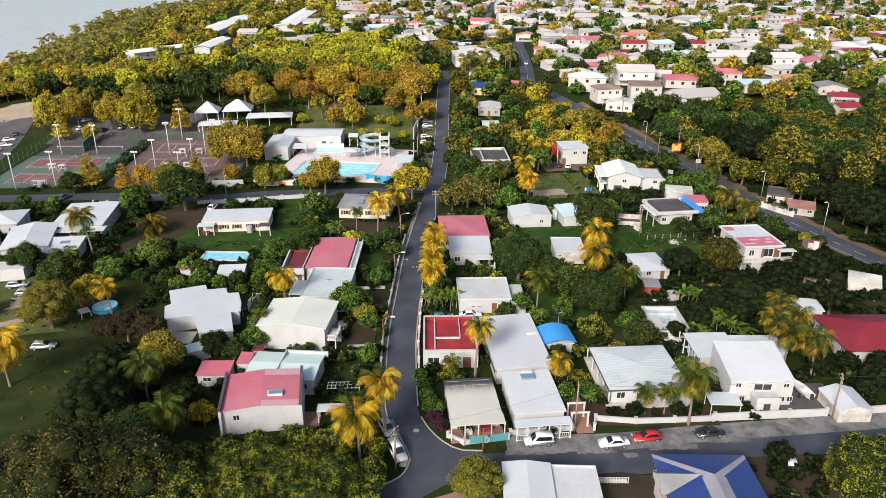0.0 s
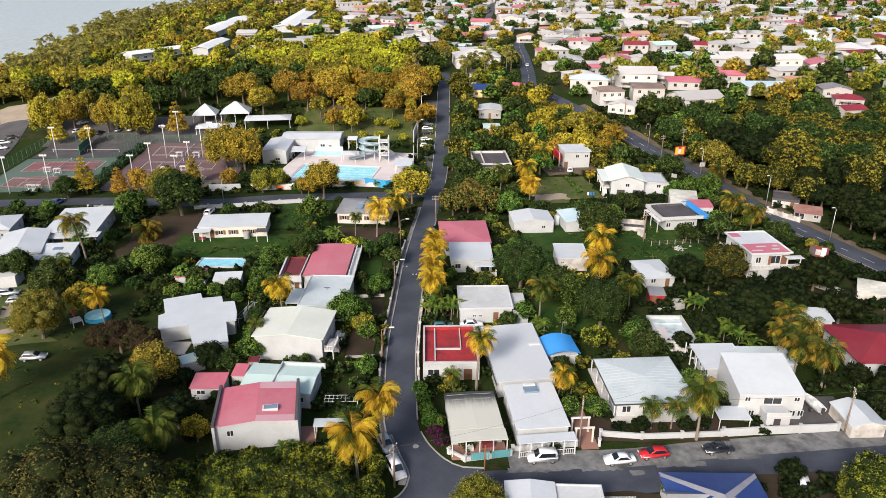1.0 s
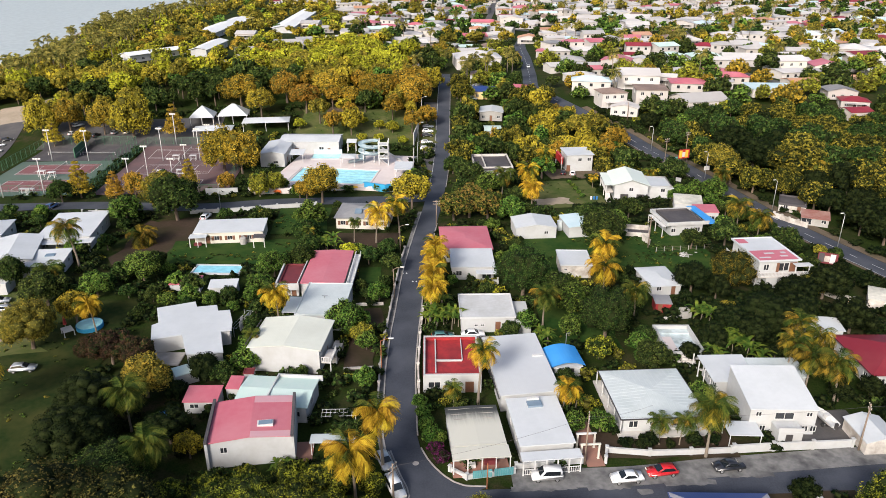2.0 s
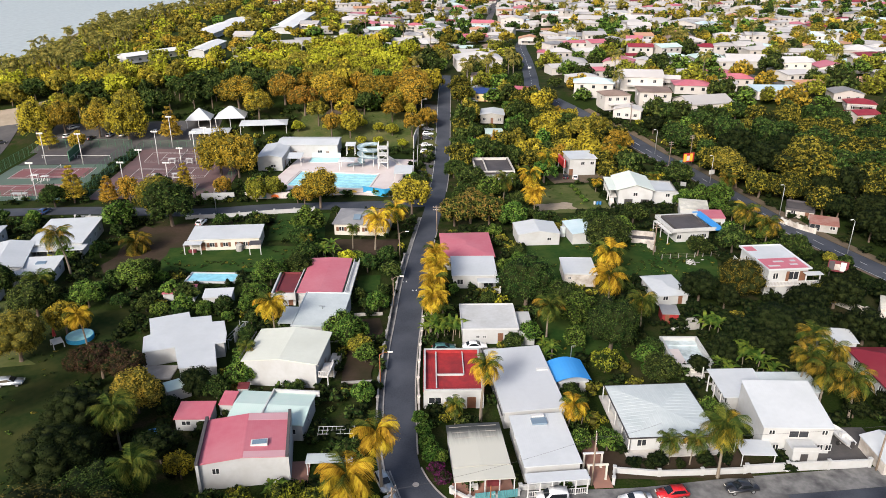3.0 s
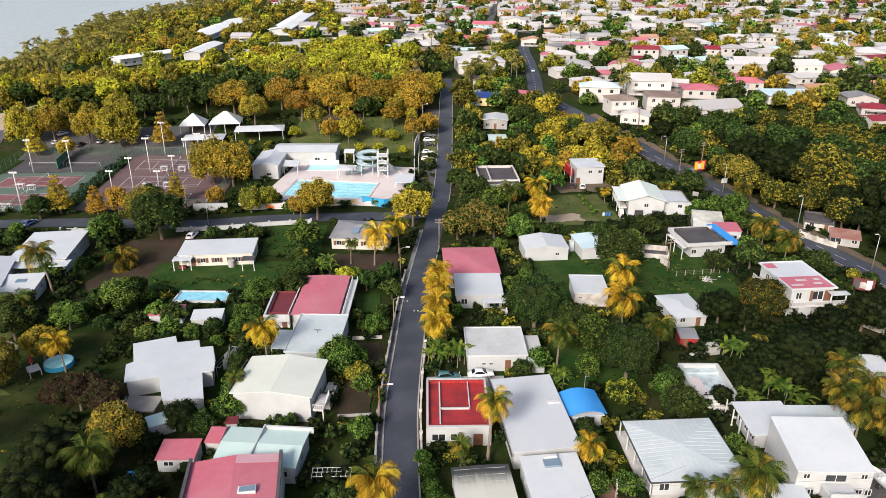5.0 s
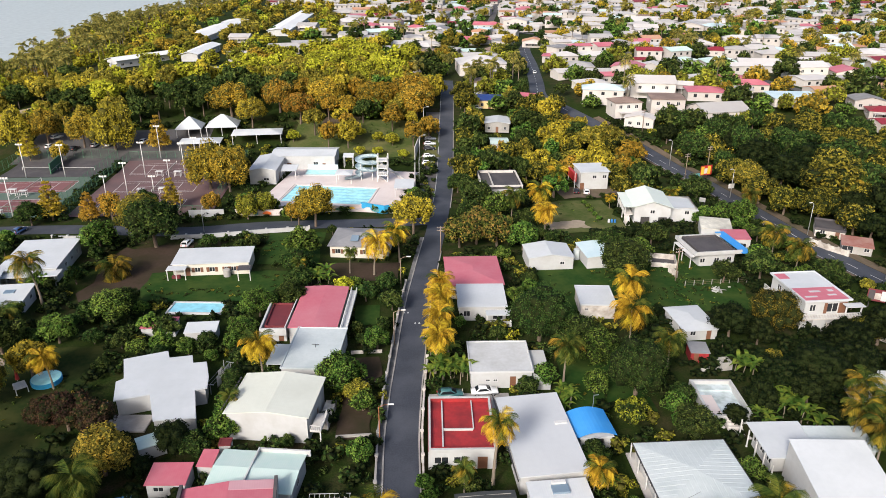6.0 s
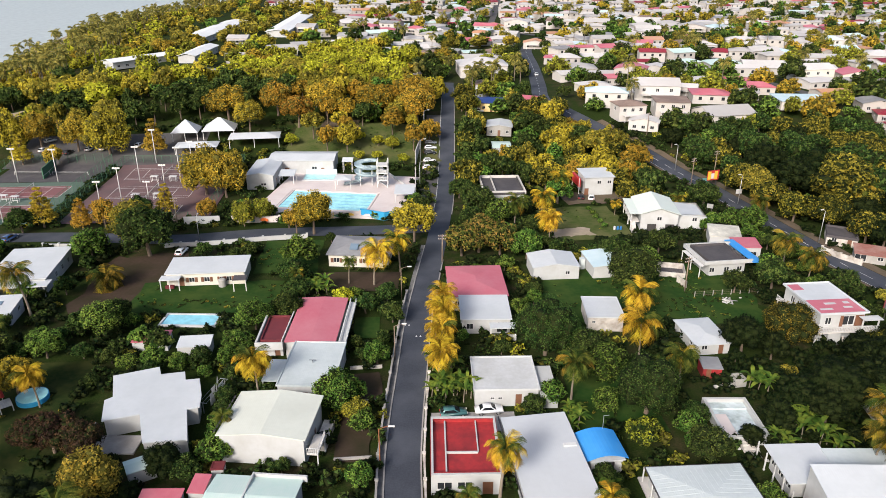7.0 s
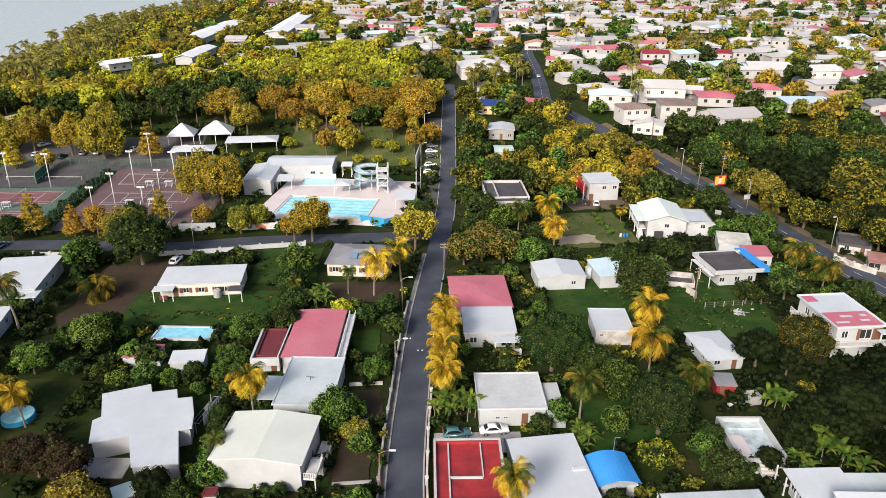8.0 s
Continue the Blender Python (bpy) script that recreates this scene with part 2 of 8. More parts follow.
foliage("leaf_gold", (0.250, 0.197, 0.031), (0.455, 0.341, 0.043), (0.707, 0.526, 0.065), hue=0.025, thin=0.55)
foliage("leaf_lime", (0.171, 0.194, 0.021), (0.456, 0.456, 0.041), (0.684, 0.655, 0.068), hue=0.012, thin=0.55)
foliage("leaf_brown", (0.020, 0.014, 0.011), (0.048, 0.030, 0.019), (0.095, 0.060, 0.026), hue=0.02)
foliage("leaf_rust", (0.244, 0.169, 0.031), (0.432, 0.279, 0.041), (0.622, 0.373, 0.051), hue=0.02, thin=0.55)
# inner crown blocks: shade of the gaps as dark colour, lifted for warm kinds
surface("core_shade", (0.012, 0.019, 0.005), (0.026, 0.031, 0.009), 3.0, 0.5, 0.95, 0.5, 0.8)
surface("core_shade_warm", (0.060, 0.058, 0.012), (0.100, 0.088, 0.018), 3.0, 0.5, 0.95, 0.5, 0.8)
# bright end of the ramp paints the lit clumps of dark bushes
foliage("leaf_lit_tips", (0.011, 0.030, 0.008), (0.070, 0.095, 0.018), (0.372, 0.385, 0.036), hue=0.012, clump=0.66)
foliage("leaf_umber", (0.014, 0.019, 0.008), (0.050, 0.052, 0.017), (0.160, 0.135, 0.034), hue=0.015)
foliage("palm_gold", (0.130, 0.090, 0.010), (0.400, 0.245, 0.020), (0.600, 0.440, 0.036), hue=0.015)
foliage("palm_mixed", (0.024, 0.032, 0.007), (0.110, 0.092, 0.015), (0.330, 0.220, 0.025), hue=0.02)
# far palms: lighter than the near ones, haze mixed into the colour
foliage("palm_haze", (0.055, 0.070, 0.020), (0.190, 0.175, 0.048), (0.380, 0.290, 0.075), hue=0.02, thin=0.45)
foliage("palm_green", (0.018, 0.038, 0.008), (0.045, 0.070, 0.013), (0.120, 0.130, 0.022), hue=0.02)
foliage("banana_green", (0.026, 0.064, 0.011), (0.062, 0.115, 0.019), (0.165, 0.205, 0.030), hue=0.015)


def glassy(name, colour, rough=0.08):
    m, n, l, p = nodes_of(name)
    p.inputs["Base Color"].default_value = (*colour, 1)
    p.inputs["Roughness"].default_value = rough
    p.inputs["Specular IOR Level"].default_value = 0.7
    return m


glassy("window_glass", (0.025, 0.028, 0.032))
glassy("car_glass", (0.012, 0.015, 0.018), 0.05)
glassy("solar_glass", (0.16, 0.22, 0.28), 0.1)


def watery(name, colour, scale, bump, rough=0.06):
    m, n, l, p = nodes_of(name)
    pos = n.new("ShaderNodeNewGeometry").outputs["Position"]
    f, raw = noise_fac(n, l, pos, scale, 3)
    l.new(mix(n, l, f, colour, tuple(c * 0.8 for c in colour)), p.inputs["Base Color"])
    p.inputs["Roughness"].default_value = rough
    b = n.new("ShaderNodeBump")
    b.inputs["Strength"].default_value, b.inputs["Distance"].default_value = bump, 0.1
    l.new(raw, b.inputs["Height"])
    l.new(b.outputs["Normal"], p.inputs["Normal"])
    return m


# the sea's pale base colour stands in for haze and reflected sky
watery("sea_water", (0.50, 0.53, 0.51), 0.25, 0.2, 0.3)
watery("pool_water", (0.42, 0.82, 0.84), 0.8, 0.15)
watery("pale_pool_water", (0.28, 0.64, 0.76), 0.8, 0.1)


def ground_cover():
    m, n, l, p = nodes_of("ground_cover")
    pos = n.new("ShaderNodeNewGeometry").outputs["Position"]
    a, _ = noise_fac(n, l, pos, 0.035, 5, 0.42, 0.60)
    b, _ = noise_fac(n, l, pos, 0.35, 5, 0.40, 0.65)
    c, raw = noise_fac(n, l, pos, 3.5, 4, 0.3, 0.7)
    grass = mix(n, l, c, (0.010, 0.024, 0.004), (0.026, 0.038, 0.008))
    dry = mix(n, l, c, (0.030, 0.028, 0.012), (0.060, 0.045, 0.026))
    col = mix(n, l, a, grass, mix(n, l, b, grass, dry))
    l.new(col, p.inputs["Base Color"])
    p.inputs["Roughness"].default_value = 0.95
    p.inputs["Specular IOR Level"].default_value = 0.06
    q = n.new("ShaderNodeBump")
    q.inputs["Strength"].default_value, q.inputs["Distance"].default_value = 0.6, 0.15
    l.new(raw, q.inputs["Height"])
    l.new(q.outputs["Normal"], p.inputs["Normal"])


ground_cover()

# ---- building tools ----
def part(name, bm, material, parent=None, label="", smooth=False):
    me = bpy.data.meshes.new(name)
    bm.to_mesh(me)
    bm.free()
    for one in (material if isinstance(material, (list, tuple)) else (material,)):
        me.materials.append(MATS[one])
    if smooth:
        for f in me.polygons:
            f.use_smooth = True
    ob = new(name, me)
    ob.parent = parent
    return tagged(ob, label)


def empty(name, m, label, category, group="", kind=""):
    ob = new(name)
    ob.empty_display_size = 0.3
    ob.matrix_world = m
    return tagged(ob, label, category, group, kind)


def shared(name, mesh, parent, m=None):
    ob = new(name, mesh)
    ob.parent = parent
    if m is not None:
        ob.matrix_basis = m
    return ob


def box(bm, x0, x1, y0, y1, z0, z1, m=None, mat=0):
    vs = [bm.verts.new((x, y, z)) for z in (z0, z1) for y in (y0, y1) for x in (x0, x1)]
    if m is not None:
        for v in vs:
            v.co = m @ v.co
    for idx in ((0, 2, 3, 1), (4, 5, 7, 6), (0, 1, 5, 4), (2, 6, 7, 3), (0, 4, 6, 2), (1, 3, 7, 5)):
        f = bm.faces.new([vs[i] for i in idx])
        f.material_index = mat
    return vs


def prism(bm, ring0, ring1, mat=0, caps=True):
    """A closed solid between two rings of equally many points."""
    a = [bm.verts.new(p) for p in ring0]
    b = [bm.verts.new(p) for p in ring1]
    k = len(a)
    for i in range(k):
        f = bm.faces.new((a[i], a[(i + 1) % k], b[(i + 1) % k], b[i]))
        f.material_index = mat
    if caps:
        bm.faces.new(a[::-1]).material_index = mat
        bm.faces.new(b).material_index = mat


def tube(bm, pts, radii, sides=7, mat=0):
    """A tapered tube along points."""
    rings = []
    pts = [Vector(p) for p in pts]
    for i, p in enumerate(pts):
        d = (pts[min(i + 1, len(pts) - 1)] - pts[max(i - 1, 0)]).normalized()
        u = d.cross(Vector((0, 1, 0)) if abs(d.y) < 0.9 else Vector((1, 0, 0))).normalized()
        w = d.cross(u)
        rings.append([bm.verts.new(p + (u * math.cos(2 * math.pi * k / sides) + w * math.sin(2 * math.pi * k / sides)) * radii[i]) for k in range(sides)])
    for a, b in zip(rings, rings[1:]):
        for k in range(sides):
            bm.faces.new((a[k], a[(k + 1) % sides], b[(k + 1) % sides], b[k])).material_index = mat
    bm.faces.new(rings[0][::-1]).material_index = mat
    bm.faces.new(rings[-1]).material_index = mat


def sm(a, b, v):
    u = max(0.0, min(1.0, (v - a) / (b - a)))
    return u * u * (3 - 2 * u)


def coast(y):
    return -257 - 0.215 * max(0, min(y, 643) - 405) + 0.13 * max(0, y - 702)


def ground(x, y):
    """Height of the land: level near by, rising behind the crossroads, down to the beach in the west."""
    z = (11 - 3 * max(0, 1 - abs(x - 15) / 70)) * sm(245, 315, y)
    c = coast(y)
    return z * sm(c + 20, c + 120, x) - 2.5 * (1 - sm(c - 25, c + 25, x))


def spline(pts, step=2.0):
    """A smooth line through points, in even steps."""
    out = []
    P = [Vector((*p, 0)) for p in pts]
    P = [2 * P[0] - P[1]] + P + [2 * P[-1] - P[-2]]
    for i in range(1, len(P) - 2):
        k = max(1, int((P[i + 1] - P[i]).length / step))
        for j in range(k):
            t = j / k
            a, b, c, d = P[i - 1], P[i], P[i + 1], P[i + 2]
            out.append(0.5 * (2 * b + (c - a) * t + (2 * a - 5 * b + 4 * c - d) * t * t + (3 * b - a - 3 * c + d) * t ** 3))
    return out + [P[-2]]


def sides_of(line):
    out = []
    for i in range(len(line)):
        d = (line[min(i + 1, len(line) - 1)] - line[max(i - 1, 0)]).normalized()
        out.append(Vector((d.y, -d.x, 0)))
    return out


TAKEN = []      # footprints: x, y, half width, half depth, cos, sin
SOLID = []      # footprints of buildings and basins
LINES = []      # road centre lines with half widths


def take(x, y, w, d, yaw):
    TAKEN.append((x, y, w / 2, d / 2, math.cos(radians(yaw)), math.sin(radians(yaw))))


def is_free(x, y, r):
    for cx, cy, hw, hd, c, s in TAKEN:
        dx, dy = x - cx, y - cy
        if abs(dx) < 40 and abs(dy) < 40 and abs(dx * c + dy * s) < hw + r and abs(dy * c - dx * s) < hd + r:
            return False
    for line, half in LINES:
        for p in line:
            if (p.x - x) ** 2 + (p.y - y) ** 2 < (half + r) ** 2:
                return False
    return True


def strip(name, line, left, right, material, lift, label, kind="structure", thick=0.0, category=""):
    """A band of ground along a line, from left to right of it."""
    bm = bmesh.new()
    n = sides_of(line)
    rows = []
    cuts = max(1, int(abs(right - left) / 2.5))
    for p, s in zip(line, n):
        row = []
        for k in range(cuts + 1):
            q = p + s * (left + (right - left) * k / cuts)
            row.append(bm.verts.new((q.x, q.y, ground(q.x, q.y) + lift)))
        rows.append(row)
    for a, b in zip(rows, rows[1:]):
        for k in range(cuts):
            bm.faces.new((a[k], a[k + 1], b[k + 1], b[k]))
    if thick:
        for k in (0, cuts):
            low = [bm.verts.new(r[k].co - Vector((0, 0, thick))) for r in rows]
            for i in range(len(rows) - 1):
                bm.faces.new((rows[i][k], rows[i + 1][k], low[i + 1], low[i]))
    return tagged(part(name, bm, material), label, category or name, kind=kind)


def patch(name, x, y, w, d, yaw, material, lift, label, cell=4.0, wobble=0.0, planted=False):
    """A flat piece of ground that follows the land; trees may stand on it if it is planted."""
    if not planted:
        take(x, y, w, d, yaw)
    bm = bmesh.new()
    nx, ny = max(1, round(w / cell)), max(1, round(d / cell))
    c, s = math.cos(radians(yaw)), math.sin(radians(yaw))
    vs = []
    for j in range(ny + 1):
        for i in range(nx + 1):
            u, v = (i / nx - 0.5) * w, (j / ny - 0.5) * d
            if wobble and (i in (0, nx) or j in (0, ny)):
                u += random.uniform(-wobble, wobble)
                v += random.uniform(-wobble, wobble)
            px, py = x + u * c - v * s, y + u * s + v * c
            vs.append(bm.verts.new((px, py, ground(px, py) + lift)))
    for j in range(ny):
        for i in range(nx):
            k = j * (nx + 1) + i
            bm.faces.new((vs[k], vs[k + 1], vs[k + nx + 2], vs[k + nx + 1]))
    return tagged(part(name, bm, material), label, name, kind="structure")

# ---- land, sea, roads ----
def make_land():
    xs = np.concatenate([np.arange(-1500, -420, 60), np.arange(-420, -160, 10), np.arange(-160, 160, 4), np.arange(160, 420, 12), np.arange(420, 1600, 60)])
    ys = np.concatenate([np.arange(-400, 40, 40), np.arange(40, 380, 4), np.arange(380, 860, 12), np.arange(860, 3400, 70)])
    verts = [(float(x), float(y), ground(x, y) - 0.05 + 0.05 * noise.noise((x * 0.15, y * 0.15, 0))) for y in ys for x in xs]
    k = len(xs)
    faces = [(j * k + i, j * k + i + 1, (j + 1) * k + i + 1, (j + 1) * k + i) for j in range(len(ys) - 1) for i in range(k - 1)]
    me = bpy.data.meshes.new("ground")
    me.from_pydata(verts, [], faces)
    me.materials.append(MATS["ground_cover"])
    for f in me.polygons:
        f.use_smooth = True
    tagged(new("ground", me), "grass and bare soil between gardens and roads", "ground", kind="structure")
    bm = bmesh.new()
    vs = [bm.verts.new(p) for p in ((-4800, -1500, -0.9), (-150, -1500, -0.9), (-150, 4800, -0.9), (-4800, 4800, -0.9))]
    bm.faces.new(vs)
    tagged(part("water", bm, "sea_water"), "pale calm sea beyond the palm-lined shore", "sea", kind="structure")
    line = [Vector((coast(y) + 6, y, 0)) for y in range(190, 1800, 14)]
    strip("beach", line, -14, 16, "sand", 0.15, "strip of pale sand along the sea")


make_land()

MAIN = spline([(-1.9, 77), (-2.9, 82), (-4.6, 87), (-5.8, 90.5), (-6.5, 94), (-6.95, 101.4), (-7.4, 110), (-7.5, 116), (-7.4, 125), (-7.15, 133), (-6.6, 152), (-5.2, 172), (-3.2, 196), (-1.6, 220), (-0.95, 241), (-0.35, 285), (0.35, 349), (0.5, 362)])
CROSS = spline([(-34.06, 52.58), (-20.24, 63.31), (-12.35, 69.51), (-6.43, 74.04), (-2.48, 77.38), (1.47, 79.53), (9.37, 80.28), (25.21, 80.83), (39.1, 82.79), (54.03, 84.53), (68.99, 86.28), (99.04, 90.02)])
HIGH = spline([(121, 92), (112, 118), (104, 138), (98.8, 152), (93.4, 167), (88.2, 184), (83.6, 206), (80.0, 224), (76.2, 241), (67.8, 263), (54.8, 284), (43.71, 304.59), (38.44, 322.96), (40.78, 355.89), (44.02, 407.71), (46.7, 463.22), (54.51, 501.85), (65.37, 529.18), (89.98, 563.7), (123.37, 587.08)])
WEST = spline([(-244.7, 184.6), (-191.5, 189.4), (-128.36, 192.75), (-96.94, 195.02), (-68.19, 193.72), (-47.01, 197.86), (-16.03, 200.53), (-5.33, 201.98)])
STREETS = [
    spline([(148.03, 322.26), (139.54, 368.74), (146.09, 436.42), (164.1, 514.4), (181.1, 612.2)]),
    spline([(46.7, 463.22), (17.63, 470.47), (-17.08, 488.7), (-24.92, 568.9), (-8.45, 706.27), (16.63, 929.19)]),
    spline([(65.37, 529.18), (36.13, 586.1), (45.09, 715.19), (71.31, 985.41)]),
]
strip("road", MAIN, -2.45, 2.45, "asphalt", 0.05, "narrow grey asphalt street with worn edges", category="road")
strip("road", CROSS, -2.6, 2.6, "asphalt", 0.042, "cracked dark asphalt side road", category="road")
strip("road", HIGH, -3.3, 3.3, "asphalt", 0.05, "two-lane asphalt road with dashed white centre line", category="road")
strip("road", WEST, -3.0, 3.0, "asphalt", 0.046, "asphalt road beside the pool wall and the courts", category="road")
LINES += [([p + n * -4.2 for p, n in zip(CROSS, sides_of(CROSS))], 1.9), (MAIN, 2.9), (CROSS, 2.9), (HIGH, 4.3), (WEST, 5.6)]
for one in STREETS:
    strip("road", one, -2.6, 2.6, "old_asphalt", 0.05, "grey town street between far houses", category="road")
    LINES.append((one, 3.0))


def kerb(line, off, label, wide=0.22, high=0.14, material="concrete"):
    """A raised kerb along a road."""
    bm = bmesh.new()
    n = sides_of(line)
    rings = []
    for p, s in zip(line, n):
        ring = []
        for a, h in ((0, -0.1), (0, high), (wide, high), (wide, -0.1)):
            q = p + s * (off + a)
            ring.append(bm.verts.new((q.x, q.y, ground(q.x, q.y) + 0.05 + h)))
        rings.append(ring)
    for a, b in zip(rings, rings[1:]):
        for k in range(3):
            bm.faces.new((a[k], a[k + 1], b[k + 1], b[k]))
    bm.faces.new(rings[0])
    bm.faces.new(rings[-1][::-1])
    tagged(part("kerb", bm, material), label, "kerb", kind="structure")


west_side = [p for p in MAIN if 90 < p.y < 190]
east_side = [p for p in MAIN if 91 < p.y < 183]
kerb(west_side, -2.66, "worn concrete kerb of the street")
kerb(east_side, 2.46, "worn concrete kerb of the street")
kerb([p for p in MAIN if 212 < p.y < 353], 2.46, "worn concrete kerb of the street")
strip("pavement", west_side, -3.4, -2.66, "rough_concrete", 0.15, "narrow stained concrete footway", category="pavement")
strip("pavement", [p for p in CROSS if p.x > 7], -6.5, -2.6, "rough_concrete", 0.06, "broken concrete shoulder beside the side road", category="pavement")
strip("verge", [p for p in HIGH if 120 < p.y < 290], 3.4, 6.2, "verge", 0.06, "dusty reddish road verge", category="verge")
strip("verge", [p for p in HIGH if 120 < p.y < 290], -4.2, -3.3, "verge", 0.055, "dusty grass road verge", category="verge")
strip("pavement", [p for p in MAIN if 209 < p.y < 299], -7.8, -2.46, "old_asphalt", 0.055, "asphalt parking bays beside the street", category="parking")


def dashes(line, off, length, gap, wide, label):
    """Painted dashes as thin raised bars."""
    n = sides_of(line)
    bm = bmesh.new()
    run = 0.0
    for i in range(len(line) - 1):
        if run % (length + gap) < length:
            a, b = line[i] + n[i] * off, line[i + 1] + n[i + 1] * off
            u, w = n[i] * wide / 2, n[i + 1] * wide / 2
            bm.faces.new([bm.verts.new((q.x, q.y, ground(q.x, q.y) + 0.062)) for q in (a - u, a + u, b + w, b - w)])
        run += (line[i + 1] - line[i]).length
    tagged(part("road_marking", bm, "road_paint"), label, "road marking", kind="structure")


high_near = spline([(p.x, p.y) for p in HIGH if 85 < p.y < 290][::4], 1.0)
dashes(high_near, 0, 3, 3.5, 0.14, "dashed white centre line")
dashes(high_near, -3.0, 99, 0.1, 0.10, "thin white edge line")
far_high = spline([(p.x, p.y) for p in HIGH if 299 < p.y < 482][::4], 1.0)
dashes(far_high, 0, 3, 3.5, 0.16, "dashed white centre line")
dashes([p for p in MAIN if 212 < p.y < 332], -2.5, 99, 0.1, 0.12, "white line along the parking bays")


def give_way():
    for k in range(5):
        bm = bmesh.new()
        x, y = (-10.0 + k * 0.75, 150.6) if k < 3 else (-9.2 + k * 0.75, 146.4)
        vs = [bm.verts.new((x + a, y + b, 0.058)) for a, b in ((0, 0), (0.4, 0), (0.2, 0.7))]
        bm.faces.new(vs)
        tagged(part("road_marking", bm, "road_paint"), "white painted triangle on asphalt", "road marking", kind="structure")


give_way()

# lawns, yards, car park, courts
# no object shades this lawn; its material is painted darker instead
patch("lawn", -78.62, 98.42, 43.16, 73.66, 8, "shaded_lawn", 0.11, "wide lawn with shade in its dark colour", wobble=1.0)
patch("lawn", -50.03, 162.68, 29.43, 14.26, 3, "lawn", 0.112, "clipped garden lawn by a pool", wobble=0.6)
patch("lawn", -37.34, 183.66, 13.73, 19.01, 3, "lawn", 0.115, "clipped garden lawn behind a wall", wobble=0.5)
patch("yard", -68.3, 169.36, 17.66, 28.51, 3, "soil", 0.11, "bare brown soil yard", wobble=1.5)
patch("lawn", 40.71, 165.03, 43.16, 28.51, 0, "lawn", 0.11, "open garden lawn", wobble=1.0)
patch("lawn", 34.97, 205.95, 19.62, 23.76, 6, "dry_lawn", 0.13, "patchy lawn with bare spots", wobble=1.0)
patch("yard", 30.42, 198.77, 10.79, 5.23, 12, "sand", 0.155, "bare sandy patch in the lawn", cell=1.2, wobble=0.5)
patch("yard", 41.45, 225.31, 17.66, 9.5, 6, "verge", 0.16, "bare earth forecourt", wobble=0.8)
patch("lawn", 25.08, 128.56, 13.73, 19.01, 0, "lawn", 0.11, "small shaded lawn", wobble=0.8)
patch("lawn", -86.06, 126.35, 19.62, 28.51, 20, "dry_lawn", 0.116, "worn grass beside the drive", wobble=2.0)
strip("track", spline([(-96, 116.5), (-88, 118.5), (-82, 121), (-77.5, 126), (-78.5, 132), (-86, 135.5)]), -1.1, 1.1, "sand", 0.135, "pale sandy wheel track across the grass", category="track")
patch("yard", -84.5, 129.5, 7, 5, 24, "sand", 0.145, "bare sandy spot in the worn grass", cell=1.2, wobble=0.8)
patch("yard", 56.45, 96.2, 12.75, 7.84, 4, "old_asphalt", 0.11, "dark asphalt forecourt", wobble=0.2)
patch("yard", 29.14, 92.01, 25.51, 5.94, 1, "soil", 0.112, "dark planted front yard", wobble=0.3)
patch("yard", 26.22, 74.88, 11.77, 7.13, 0, "soil", 0.114, "bare earth by the side road", wobble=0.4)
patch("yard", 48.5, 77.0, 13, 11, 4, "soil", 0.113, "dark planted yard by the side road", wobble=0.4, planted=True)
patch("lawn", -29.1, 273.21, 51.01, 30.89, 2, "dry_lawn", 0.13, "park lawn under trees", wobble=1.0, planted=True)
patch("yard", -19.94, 170.02, 17.66, 9.5, 0, "soil", 0.117, "brown soil garden below the cream house", wobble=0.5)
patch("yard", -38.6, 286.7, 13.73, 7.13, 2, "verge", 0.15, "bare brown soil in the park", wobble=1.0, planted=True)
patch("car_park", -113.5, 265.9, 60.82, 24.5, 4, "old_asphalt", 0.12, "asphalt car park under trees")
patch("car_park", -160, 253.2, 13.73, 59.4, 14, "old_asphalt", 0.124, "asphalt lane beside the courts")
patch("yard", -175, 283, 40, 20, 24, "sand", 0.14, "sandy open ground", wobble=2.0)
patch("court", -123.6, 220.6, 30.0, 36.0, 4, "court_green", 0.12, "faded green tennis court surround")
patch("court", -121.3, 212.2, 23.0, 10.6, 4, "court_red", 0.135, "dull red tennis court")
patch("court", -123.6, 229.2, 23.0, 10.6, 4, "court_red", 0.136, "dull red tennis court")
patch("court", -124.4, 247.4, 31.0, 17.0, 3, "dark_flat", 0.122, "dark green hard court")
patch("court", -84.5, 231.0, 38.0, 52.0, 4, "court_brown", 0.123, "brown hard courts with white lines")


def apron():
    """The rounded asphalt corner where the street meets the side road, with its kerb on both sides."""
    bm = bmesh.new()
    east = spline([(-3.45, 91.23), (-2.47, 88.87), (-1.29, 86.86), (0.09, 85.09), (1.27, 84.03), (2.65, 83.33), (5.81, 83.11)], 1.0)
    west = spline([(-7.79, 90.49), (-6.22, 85.77), (-5.04, 82.82), (-4.74, 81.4), (-5.04, 79.62), (-6.03, 77.72), (-8, 76.29)], 1.0)
    n = min(len(east), len(west))
    rows = []
    for k in range(n):
        a, b = west[k * (len(west) - 1) // (n - 1)], east[k * (len(east) - 1) // (n - 1)]
        rows.append([bm.verts.new((*a.lerp(b, j / 3).xy, 0.056)) for j in range(4)])
    for p, q in zip(rows, rows[1:]):
        for j in range(3):
            bm.faces.new((p[j], p[j + 1], q[j + 1], q[j]))
    bmesh.ops.recalc_face_normals(bm, faces=bm.faces)
    if sum(f.normal.z for f in bm.faces) < 0:
        bmesh.ops.reverse_faces(bm, faces=bm.faces)
    tagged(part("road", bm, "asphalt"), "rounded asphalt corner of the street", "road", kind="structure")
